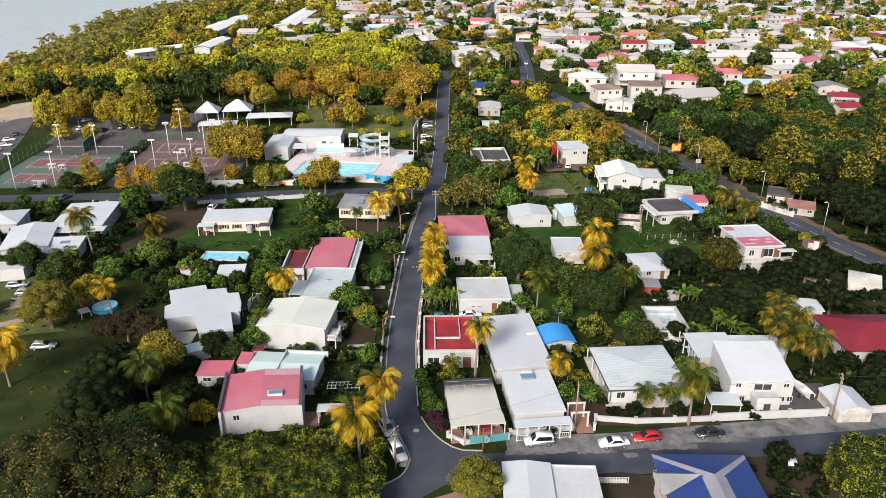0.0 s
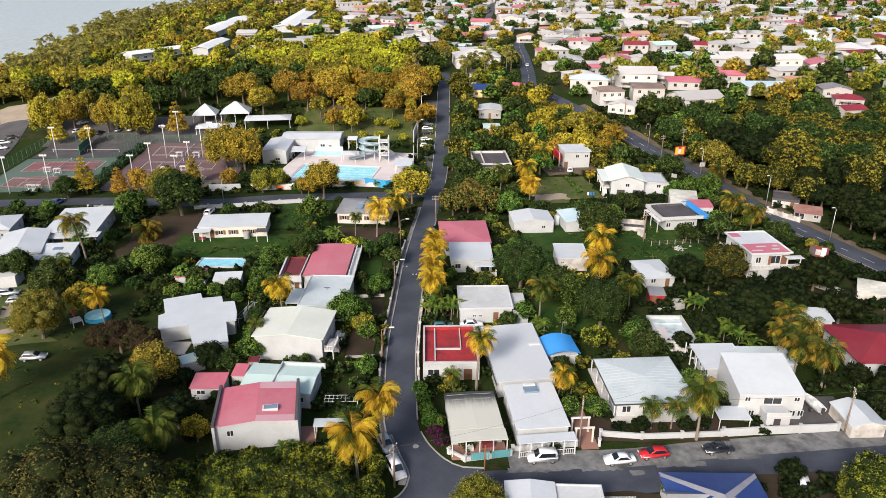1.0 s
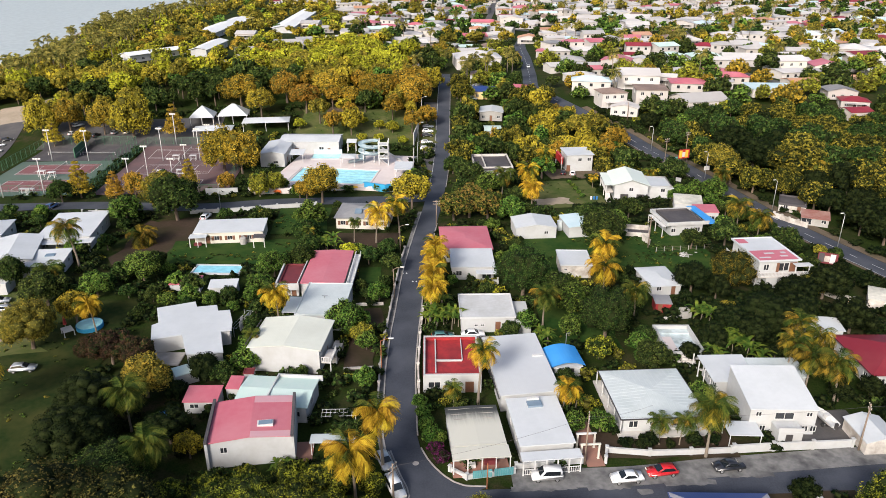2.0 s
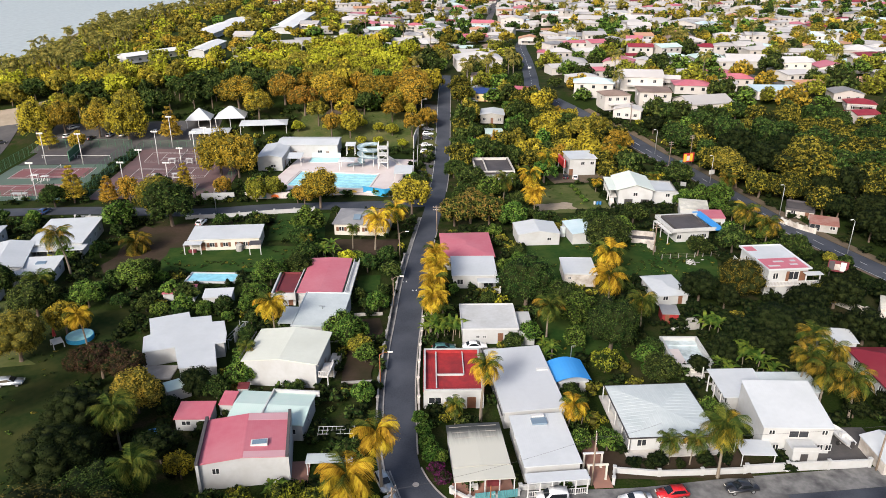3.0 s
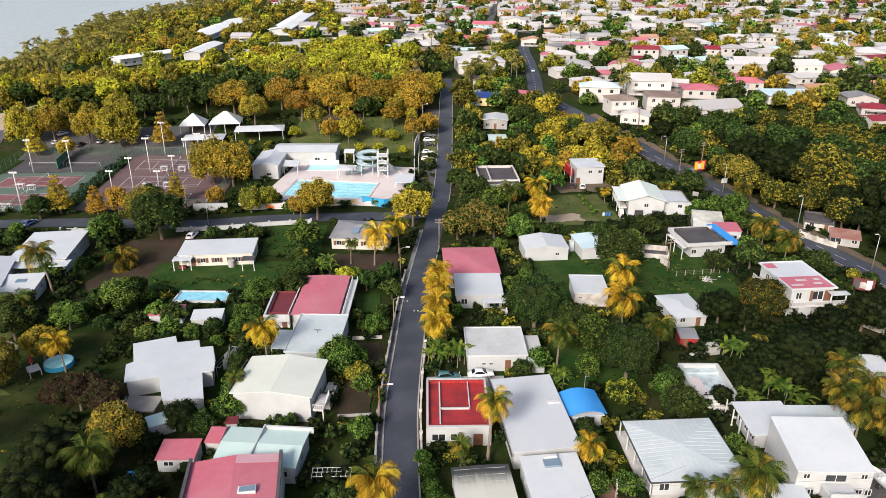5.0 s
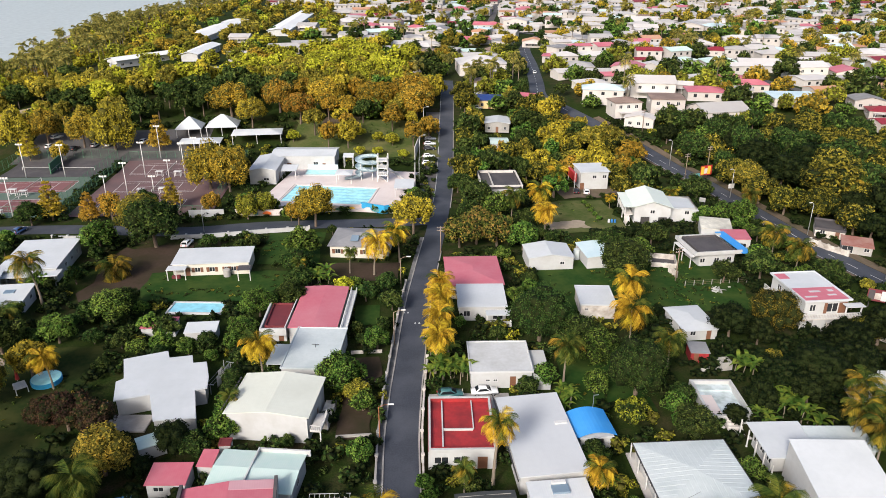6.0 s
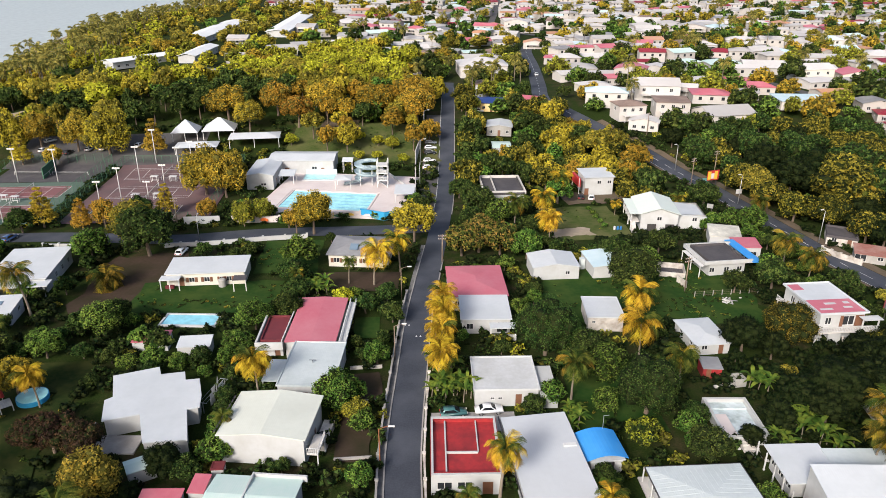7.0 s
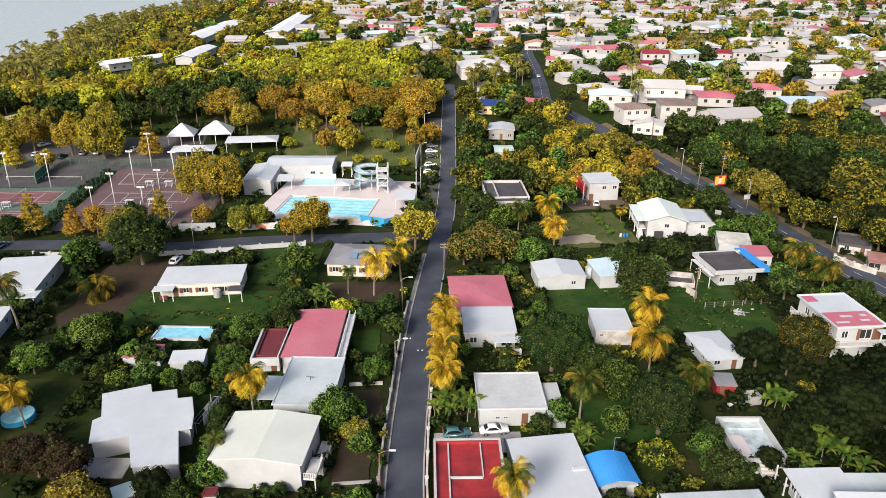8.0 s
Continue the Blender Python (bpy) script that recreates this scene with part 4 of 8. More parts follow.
r = house("small white villa wing with a roof light", -88.06, 152.43, 8.83, 8.32, 8, 2.6, "mono", 0.6, "white_roof", over=0.4)
slab(r, "skylight", -0.4, 1.6, 0.24, 1.66, 3.0, 3.25, "solar_glass")
house("white villa with a gabled roof", -109.19, 154.34, 8.83, 10.69, 18, 3.2, "gable_x", 0.9, "white_roof", over=0.4)
house("white house with a low roof by the road", -110.88, 169.23, 9.81, 10.69, 12, 3.2, "hip", 1.0, "white_roof", over=0.4)
house("low white garage beside the drive", -94.05, 141.44, 7.36, 4.75, 10, 2.4, "flat", 0.15, "white_slab", over=0.1, ops={}, name="garage", category="garage")
house("white outbuilding at the edge of the drive", -90.42, 123.48, 4.91, 4.75, 10, 2.6, "flat", 0.15, "white_slab", over=0.1, ops={}, name="garage", category="garage")
r = house("cream house with a grey hipped roof and a solar panel", -20.51, 182.87, 14.32, 11.64, -4, 2.9, "hip", 1.3, "grey_roof", "cream_wall", over=0.5, shutters="brown_shutter",
          ops={"s": row_of(4, 13, 1.3), "e": row_of(2, 8, 1.2)})
m = Matrix.Translation((-1.2, -3.0, 3.95)) @ Euler((radians(15), 0, 0)).to_matrix().to_4x4()
bm = bmesh.new()
box(bm, -0.9, 0.9, -1.1, 1.1, 0, 0.1, m)
part("solar_panel", bm, "solar_glass", r, "blue-grey solar panel")
house("low garden shed with a dull red roof", -54, 142.8, 6.38, 3.56, 4, 1.9, "mono", 0.3, "pink_roof", over=0.15, ops={}, name="shed", category="shed")
house("small garden shed with a white roof", -45.6, 140.8, 5.8, 3.56, 6, 2.1, "mono", 0.3, "white_roof", over=0.15, ops={"s": [(0, 1.2, 0.9, 1.7)]}, name="shed", category="shed")
# east of the street
r = house("white house with a red flat roof terrace and white parapets", 1.17, 110.85, 9.47, 11.5, 1.3, 3.1, "flat", 0.5, "red_floor", over=0.05,
          ops={"s": [(-2.9, 2.0, 0.9, 2.1), (-0.2, 2.0, 0.9, 2.1), (2.8, 1.4, 0.0, 2.1)], "w": row_of(3, 8)})
for x0, x1, y0, y1 in ((-4.65, 4.65, -6.24, -5.88), (-4.65, 4.65, 5.88, 6.24), (-4.65, -4.35, -5.88, 5.88), (4.35, 4.65, -5.88, 5.88), (-2.75, -2.55, -5.88, 5.88), (1.7, 1.85, -1.19, 5.88), (-2.55, 1.7, -1.43, -1.21)):
    slab(r, "parapet", x0, x1, y0, y1, 3.243, 3.243 + (0.55 if abs(x0) > 4 or abs(y1) > 4.9 and x1 > 4 else 0.3), "white_wall")
r = house("white house with a flat roof and a shaded car port", 8.01, 129.57, 10.4, 9.8, 1.66, 3.0, "flat", 0.2, "white_slab", over=0.25,
          ops={"s": [(-2.2, 0.7, 1.2, 1.7), (-1.0, 0.7, 1.2, 1.7), (1.9, 1.0, 0.0, 2.2)], "e": row_of(3, 9)})
slab(r, "side_wing", 5.2, 8.0, -5.35, 2.97, 0, 2.5, "white_wall")
r = house("long white building with a plain white sheet roof", 12.36, 109.4, 9.59, 18.02, 6.38, 2.9, "mono_x", 0.3, "dull_roof", over=0.2, ops={"s": [(-2.5, 1.0, 1.6, 2.2), (1.0, 1.0, 1.6, 2.2)], "e": row_of(4, 14)})
slab(r, "gutter", -5.12, -4.96, -9.5, 9.5, 2.75, 2.95, "dark_frame")
slab(r, "roof_vent", 2.6, 4.4, 1.19, 1.78, 3.2, 3.5, "white_paint")
r = house("white single-storey house with a veranda and flat white roof", 13.84, 93.9, 7.96, 11, 6.36, 2.8, "mono", 0.3, "white_roof", over=0.25, ops={"e": row_of(2, 8), "w": row_of(2, 8)})
slab(r, "veranda_roof", -4.2, 4.2, -8.32, -6.43, 2.55, 2.68, "white_roof")
posts(r, [(-4 + 1.6 * k, -8.08) for k in range(6)], 2.55)
railing(r, -4, -8.08, 4, -8.08, 0.1)
slab(r, "water_heater", -1.0, 1.2, 2.85, 4.28, 3.2, 3.5, "solar_glass", "flat solar water heater")
slab(r, "tank", -0.8, 1.0, 4.34, 4.87, 3.3, 3.75, "white_paint")
r = house("low house with a weathered cream sheet roof and veranda", 4.4, 92.9, 7.8, 9.2, 5.98, 2.7, "gable_y", 0.14, "streaked_sheet", over=0.2, ops={"w": row_of(3, 8), "e": row_of(2, 8)})
g = roof_mesh("gable_y", 8.04, 2.6, 2.7, 0.14)
bmesh.ops.translate(g, verts=g.verts, vec=(0, -6.06, 0))
part("porch_roof", g, "streaked_sheet", r)
for k in range(3):
    slab(r, "roof_batten", -3.5 + 0.3 * k, 3.3 - 0.2 * k, 3.9 - 1.25 * k, 3.93 - 1.25 * k, 2.90, 2.985, "concrete")
posts(r, [(-3.9 + 1.95 * k, -7.19) for k in range(5)], 2.7, 0.14)
slab(r, "veranda_floor", -4.0, 4.0, -7.6, -4.57, 0, 0.25, "brick_paving")
slab(r, "sofa", 0.6, 2.4, -5.7, -4.87, 0.25, 0.95, "maroon_roof", "dark red porch sofa")
slab(r, "porch_table", -1.8, -0.7, -6.18, -5.35, 0.25, 0.85, "white_paint")
r = house("white house with a ribbed white hipped roof", 32.04, 101.19, 12.97, 13, 3.68, 2.7, "hip", 0.55, "grey_sheet", over=0.5,
          ops={"s": [(-4.4, 1.4, 0.9, 2.1), (-1.6, 0.7, 1.2, 1.9), (2.2, 1.4, 0.9, 2.1), (4.8, 1.0, 0.9, 2.1)], "w": row_of(5, 10, 1.2), "e": row_of(3, 10)})
posts(r, [(-6.55, -6.65 + 3.33 * k) for k in range(5)], 2.7)
slab(r, "plinth", -6.9, 6.9, -7.6, 7.6, 0, 0.3, "pale_concrete")
hw, hz = 6.48, 0.55
for turn in range(4):
    m = Euler((0, 0, radians(90 * turn))).to_matrix().to_4x4()
    for k in range(-8, 9):
        bm = bmesh.new()
        u = 0.8 * k
        rise_to = hz * (1 - abs(u) / hw)
        ring = lambda v, z: [m @ Vector((u - 0.035, v, z)), m @ Vector((u + 0.035, v, z)), m @ Vector((u + 0.03, v, z + 0.025)), m @ Vector((u - 0.03, v, z + 0.025))]
        prism(bm, ring(-hw, 2.84), ring(-abs(u) - 0.02, 2.84 + rise_to))
        bmesh.ops.recalc_face_normals(bm, faces=bm.faces)
        part("roof_seam", bm, "grey_sheet", r)
    bm = bmesh.new()
    box(bm, -hw - 0.1, hw + 0.1, -hw - 0.12, -hw, 2.68, 2.86, m)
    part("gutter", bm, "dark_frame", r, "black gutter along the eaves")
r = house("white two-storey house with a broad white gabled roof", 49.82, 99.18, 10, 9.5, -1, 4.4, "mono", 1.6, "white_roof", over=0.12,
          ops={"s": [(-3.6, 0.9, 3.2, 4.0), (0.2, 2.8, 2.7, 3.9), (3.8, 0.9, 3.2, 4.0), (-0.6, 1.0, 0.0, 2.2), (0.8, 0.5, 0.0, 2.2), (-4.2, 1.2, 1.0, 2.0), (3.2, 1.3, 1.0, 2.0)][:3]})
slab(r, "porch", -1.6, 1.9, -7.37, -4.82, 0, 2.5, "white_wall")
shared("door", door_mesh(1.0, 2.1, "dark_frame"), r, Matrix.Translation((0.0, -7.48, 0)))
slab(r, "balcony", -1.7, 2.0, -7.42, -4.82, 2.502, 2.62, "white_slab")
slab(r, "parapet", -1.7, 2.0, -7.42, -7.25, 2.623, 3.2, "white_wall")
for wx in (-4.2, -3.0, 3.2, 4.4):
    fr, pa = window_meshes(0.9, 1.0)
    w_ob = shared("window", fr, r, Matrix.Translation((wx, -5.12, 1.0)))
    shared("pane", pa, w_ob, Matrix.Translation((0, -0.02, 0)))
r = house("low white wing with a veranda on posts", 46.5, 107.8, 7.6, 7.6, 2, 2.9, "mono", 0.3, "white_roof", over=0.9, ops={"w": row_of(3, 6, 1.3)})
posts(r, [(-3.8, -4.99 + 2.49 * k) for k in range(5)], 2.9)
house("rear wing with a weathered sheet roof", 54.3, 107.9, 8.6, 5.2, 0, 2.9, "mono", 0.4, "grey_sheet", over=0.3, ops={})
r = empty("canopy", pose(43.43, 93.16, 0.1, 0, 0, -2), "flat white car canopy on thin posts", "canopy")
slab(r, "canopy_roof", -2.4, 2.4, -1.7, 1.7, 2.0, 2.12, "white_roof")
posts(r, [(-2.2, -1.5), (2.2, -1.5), (-2.2, 1.5), (2.2, 1.5)], 2.0, 0.1)
r = house("small garage with a white gabled roof and stained grey-brown front", 62.3, 93, 5.5, 6.3, 2, 2.0, "gable_y", 0.8, "white_roof", "stained_wall", over=0.2, ops={}, name="garage", category="garage")
house("house with a deep red hipped roof", 77.2, 112.2, 16.5, 13.2, 0, 3.0, "hip", 2.0, "red_roof", over=0.6)
house("white back wing of the red-roofed house", 68.21, 123.18, 8.83, 4.75, -6, 2.8, "mono", 0.3, "white_roof", over=0.3, ops={})
r = house("white building with a plain white roof beside the side road", 13.8, 69.8, 12.36, 13.07, -2, 3.1, "flat", 0.2, "white_slab", over=0.2, ops={"e": row_of(3, 9)})
g = roof_mesh("gable_y", 6.5, 13.3, 3.46, 0.4)
bmesh.ops.translate(g, verts=g.verts, vec=(-3.0, 0, 0))
part("gable_roof", g, "white_roof", r)
r = house("house with a dark blue hipped roof", 34.3, 70.2, 12.56, 16.63, -1, 3.2, "hip", 1.9, "blue_roof", over=0.5, ops={"w": row_of(3, 10), "n": row_of(3, 10)})
# cross gables in grey: the sunlit look of these slopes as colour
for yy, ww in ((2.6, 4.2), (-3.1, 4.2)):
    bm = bmesh.new()
    sec = [(-ww / 2, 3.3), (0, 4.7), (ww / 2, 3.3), (ww / 2, 3.42), (0, 4.84), (-ww / 2, 3.42)]
    prism(bm, [(-6.9, yy + u, z) for u, z in sec], [(-0.6, yy + u, z) for u, z in sec])
    bmesh.ops.recalc_face_normals(bm, faces=bm.faces)
    part("cross_gable", bm, "grey_roof", r)
    bm = bmesh.new()
    prism(bm, [(-6.5, yy - ww / 2 + 0.3, 0), (-6.5, yy + ww / 2 - 0.3, 0), (-6.5, yy + ww / 2 - 0.3, 3.4), (-6.5, yy, 4.6), (-6.5, yy - ww / 2 + 0.3, 3.4)], [(-6.2, yy - ww / 2 + 0.3, 0), (-6.2, yy + ww / 2 - 0.3, 0), (-6.2, yy + ww / 2 - 0.3, 3.4), (-6.2, yy, 4.6), (-6.2, yy - ww / 2 + 0.3, 3.4)])
    bmesh.ops.recalc_face_normals(bm, faces=bm.faces)
    part("gable_wall", bm, "white_wall", r)
slab(r, "porch_roof", -6.8, -4.0, -2.97, 1.78, 2.9, 3.05, "orange_roof")
# grey sheets laid on the blue roof where its faces shine
for sx in (-1, 1):
    bm = bmesh.new()
    prism(bm, [(0, -2.1, 5.25), (sx * 1.5, -2.1, 4.8), (sx * 1.5, -2.1, 4.83), (0, -2.1, 5.28)], [(0, 2.1, 5.25), (sx * 1.5, 2.1, 4.8), (sx * 1.5, 2.1, 4.83), (0, 2.1, 5.28)])
    bmesh.ops.recalc_face_normals(bm, faces=bm.faces)
    part("ridge_sheet", bm, "worn_grey", r, "sheets along the ridge, grey as roof sheen")
    bm = bmesh.new()
    prism(bm, [(0, 2.1, 5.26), (sx * 1.1, 2.0, 4.93), (sx * 6.2, 7.4, 3.42), (sx * 6.2, 8.25, 3.36)], [(0, 2.1, 5.29), (sx * 1.1, 2.0, 4.96), (sx * 6.2, 7.4, 3.45), (sx * 6.2, 8.25, 3.39)])
    bmesh.ops.recalc_face_normals(bm, faces=bm.faces)
    part("hip_sheet", bm, "worn_grey", r, "sheets along the hip, pale grey as roof sheen")
# the drained pool on its plinth
r = empty("raised_pool", pose(42.32, 120.4, 0, 0, 0, 0), "drained raised concrete pool with cracked pale lining", "pool")
take(42.69, 122.37, 7.85, 10.69, -2)
for x0, x1, y0, y1 in ((-3.4, 3.4, -4.95, -4.5), (-3.4, 3.4, 4.5, 4.95), (-3.4, -2.95, -4.5, 4.5), (2.95, 3.4, -4.5, 4.5)):
    slab(r, "rim", x0, x1, y0, y1, 0, 1.45, "white_wall")
slab(r, "basin_floor", -2.95, 2.95, -4.5, 4.5, 0.2, 0.5, "basin_lining")
slab(r, "bench", -2.95, -1.1, -4.5, 0.9, 0.5, 1.2, "deck")
slab(r, "shallow_end", -2.95, 2.95, 3.0, 4.5, 0.5, 0.8, "basin_lining")
for k in range(4):
    slab(r, "step", -1.0, 1.2, -4.99 - 0.48 * (k + 1), -4.99 - 0.48 * k, 0, 1.2 - 0.3 * k, "pale_concrete")
r = house("little dark red hut with a grey-blue roof", 43.22, 134.26, 3.34, 3.56, -4, 2.0, "mono", 0.2, "grey_roof", "red_floor", over=0.15, ops={"s": [(-0.6, 0.8, 0, 1.9)]}, name="shed", category="shed")
house("small white house with a low hipped white roof", 45.36, 144.96, 7, 9.65, 7.25, 2.1, "hip", 0.4, "white_roof", over=0.4)
house("little house with a flat white roof and stained walls", 28.71, 152.76, 7.05, 8.58, -1.62, 2.9, "flat", 0.12, "white_roof", "stained_wall", over=0.25, ops={"s": [(-2.2, 0.7, 1.7, 2.2)]})
house("house with a faded pink hipped roof", 4.9, 164.11, 11.84, 14.57, 2.94, 3.1, "hip", 0.5, "pink_roof", over=0.3)
r = house("white house with an arched balcony and flat roof", 6.09, 152.33, 9.6, 9.63, 1.15, 3.0, "mono", 0.25, "white_roof", over=0.3, ops={"s": [(-3, 1.3, 0.9, 2.1), (3.0, 2.0, 0.2, 2.4)]})
slab(r, "balcony_wall", 0.5, 5.4, -7.13, -6.89, 0, 1.1, "white_wall")
slab(r, "balcony_roof", 0.5, 5.4, -7.25, -5.11, 2.5, 2.65, "white_roof")
posts(r, [(0.7, -7.01), (5.2, -7.01)], 2.5, 0.22)
r = house("white house with a folded white roof", 22.33, 175.06, 10.4, 8.22, 4.44, 2.9, "gable_y", 0.8, "white_roof", over=0.2, ops={"s": [(2.5, 1.0, 1.2, 2.0)]})
r = house("narrow white house with a pale blue-tinted roof", 33.47, 176.41, 7, 8.96, 8, 2.8, "mono_x", 0.5, "pale_blue_roof", over=0.2, ops={"s": [(0.8, 1.6, 0.9, 2.0)]})
slab(r, "tank", -4.6, -3.6, 0.59, 1.78, 0, 2.6, "grey_sheet")
r = house("two-storey white house with a red side and flat roof", 42.75, 232.25, 9, 8.91, 6, 5.4, "mono", 0.2, "white_roof", over=0.4, ops={"s": [(-3.6, 1.2, 0, 2.2), (0, 1.2, 3.4, 4.4), (3, 1.2, 3.4, 4.4), (-1, 0.9, 1, 2)][:3]})
slab(r, "red_wall", -6.1, -5.4, -3.8, 3.09, 2.6, 5.0, "red_paint", "red painted balcony front")
posts(r, [(-5.9, -3.92), (-5.9, 3.09)], 5.4)
r = house("unfinished house with a dark roof floor and pale parapets", 15.05, 228.2, 10.68, 16.5, 3.19, 2.8, "flat", 0.5, "dark_flat", over=0.1)
for x0, x1, y0, y1 in ((-5.9, 5.9, -7.48, -7.13), (-5.9, 5.9, 7.13, 7.48), (-5.9, -5.6, -7.13, 7.13), (5.6, 5.9, -7.13, 7.13), (-2.6, -2.4, -7.13, 7.13)):
    slab(r, "parapet", x0, x1, y0, y1, 2.6, 3.7, "pale_concrete")
r = house("large cream-white house with a broad gabled roof and veranda", 53.35, 206.88, 10.3, 13.66, -4, 4.2, "gable_y", 1.6, "pale_green_roof", "white_wall", over=0.5, ops={"w": row_of(4, 9, 1.4, 2.6, 3.8), "s": [(0, 1.2, 2.6, 3.6)]})
slab(r, "balcony", -7.2, -5.0, -6.4, 5.2, 2.15, 2.33, "pale_concrete")
railing(r, -7.15, -6.4, -7.15, 5.2, 2.33, gap=0.6)
posts(r, [(-7.0, -6.2), (-7.0, -2.4), (-7.0, 1.4), (-7.0, 5.0)], 2.15, 0.2)
posts(r, [(-7.0, -6.2), (-7.0, -2.4), (-7.0, 1.4), (-7.0, 5.0)], 2.0, 0.14, z0=2.33)
slab(r, "balcony_roof", -7.5, -4.9, -6.6, 5.4, 4.33, 4.42, "pale_green_roof")
for k in range(7):
    slab(r, "step", -7.0, -5.9, -6.75 - 0.32 * k, -6.43 - 0.32 * k, 0, 2.1 - 0.3 * k, "pale_concrete")
# solid dark panels on the wall paint the shaded undercroft openings
for u in (-3.0, 1.5):
    slab(r, "garage_door", u, u + 2.2, -6.94, -6.86, 0.0, 1.9, "dark_frame", "dark panel painted as the shade of an open undercroft")
r = house("lower white wing on posts with a gabled roof", 61.55, 206.46, 7.85, 10.22, -4, 3.8, "mono_x", -0.7, "white_roof", over=0.3, ops={"s": [(1, 1.2, 2, 3)]})
r = house("white house with a dark flat roof terrace", 59.71, 178.38, 8.4, 9.5, 8, 3.0, "flat", 0.5, "dark_flat", over=0.05, ops={"s": [(-3.4, 1.2, 0.9, 2), (0, 1.2, 0.9, 2), (3, 1.2, 0.9, 2)], "w": row_of(2, 7, 1.6)})
for x0, x1, y0, y1 in ((-5.6, 5.6, -5.23, -4.87), (-5.6, 5.6, 4.87, 5.23), (-5.6, -5.2, -4.87, 4.87)):
    slab(r, "parapet", x0, x1, y0, y1, 2.9, 3.75, "white_wall")
slab(r, "blue_roof", 5.3, 7.6, -5.94, 7.13, 3.2, 3.34, "sky_roof", "bright blue sheet roof")
slab(r, "pergola", -6.6, -5.6, -5.23, 3.56, 2.7, 2.82, "white_paint")
posts(r, [(-6.5, -5.11), (-6.5, -0.95), (-6.5, 3.45)], 2.7)
house("small white annex with a dull pink roof", 68.85, 185.6, 5.89, 6.42, -8, 2.7, "mono_x", 0.25, "pink_roof", over=0.15, ops={"s": [(1.2, 1.6, 0.9, 1.9)]})
house("low white shed with a blotched grey sheet roof", 66.62, 193.05, 7.46, 7.84, -14, 2.6, "mono", 0.3, "stained_roof", over=0.15, ops={})
# two-storey veranda house
r = house("two-storey white house with verandas and a patched red-and-white flat roof", 70.14, 151.53, 9.47, 12.83, 5.5, 5.6, "flat", 0.2, "white_roof", over=0.5,
          ops={"s": [(-2.6, 1.2, 3.4, 4.8), (1.3, 2.2, 3.1, 5.0)], "w": row_of(4, 8.4, 1.3, 3.3, 4.7)}, door="brown_shutter")
slab(r, "roof_patch", -4.2, 4.3, -5.82, -0.71, 5.745, 5.775, "pink_roof", "patch of faded red roof paint")
slab(r, "roof_patch", -4.2, -2.0, 3.56, 5.94, 5.745, 5.775, "pink_roof", "patch of faded red roof paint")
slab(r, "roof_patch", -1.6, 0.6, -2.73, -2.02, 5.78, 5.8, "white_slab")
slab(r, "roof_patch", 1.2, 2.9, -4.28, -3.68, 5.78, 5.8, "white_slab")
slab(r, "roof_patch", 2.2, 3.3, -2.61, -1.78, 5.78, 5.8, "white_slab")
slab(r, "balcony", -5.4, 6.2, -7.84, -5.94, 2.6, 2.8, "pale_concrete")
slab(r, "balcony", -5.8, -4.3, -5.94, 5.94, 2.6, 2.8, "pale_concrete")
railing(r, -5.4, -7.72, 6.2, -7.72, 2.8)
railing(r, -5.7, -5.94, -5.7, 5.94, 2.8)
slab(r, "canopy", 2.8, 6.4, -8.08, -6.42, 5.0, 5.15, "white_slab")
slab(r, "stair_block", -3.2, -0.8, -7.6, -5.94, 0, 2.6, "white_wall")
slab(r, "roof_patch", -3.6, -1.2, -4.75, -4.16, 5.78, 5.8, "white_slab")
slab(r, "brown_panel", -0.4, 0.2, -6.01, -5.94, 2.9, 5.1, "brown_shutter")
slab(r, "brown_panel", 2.5, 4.1, -6.01, -5.94, 2.9, 5.1, "brown_shutter")
posts(r, [(-5.5, -7.48), (3.0, -7.48), (6.0, -7.48), (-5.5, 0), (-5.5, 5.7)], 2.6, 0.2)
posts(r, [(3.0, -7.48), (6.0, -7.48), (-5.5, 0), (-5.5, -5.7)], 2.2, 0.2, z0=2.8)
# by the upper road
r = house("derelict white roadside building with broken walls", 95.66, 193.7, 6.87, 7.84, -24, 1.9, "flat", 0.5, "dark_flat", "stained_wall", over=0.1)
house("roadside shack with a rusty red sheet roof", 96.59, 182.54, 6.87, 5.7, -24, 2.0, "mono", 0.5, "rusty_sheet", "grey_wall", over=0.3, ops={"s": [(-2, 2.4, 0.2, 1.9), (2, 1.2, 0.9, 1.8)]}, name="shack", category="shack")
house("roadside shed with a cream sheet roof", 88.04, 135.39, 6.28, 5.94, -28, 2.3, "mono", 0.4, "stained_roof", "stained_wall", over=0.2, ops={}, name="shed", category="shed")
house("little white roadside shed", 94.59, 130.07, 2.94, 3.56, -28, 2.0, "flat", 0.1, "white_slab", over=0.1, ops={}, name="shed", category="shed")
r = house("white-walled shelter with a bright blue arched roof", 20.17, 112.04, 5.02, 6.26, 7.55, 2.3, "flat", 0.02, "white_slab", over=0.25, ops={"s": [(0, 2.2, 0.0, 2.0)]}, name="shelter", category="shelter", door="dark_frame")
bm = bmesh.new()
arc = [(-2.95 + 5.9 * k / 10, 2.3 + 1.0 * math.sin(math.pi * (0.08 + 0.84 * k / 10))) for k in range(11)]
sec = arc + [(u, z + 0.06) for u, z in reversed(arc)]
prism(bm, [(u, -3.1, z) for u, z in sec], [(u, 3.1, z) for u, z in sec])
bmesh.ops.recalc_face_normals(bm, faces=bm.faces)
part("arched_sheet", bm, "sky_roof", r, "bright blue arched sheet roof")
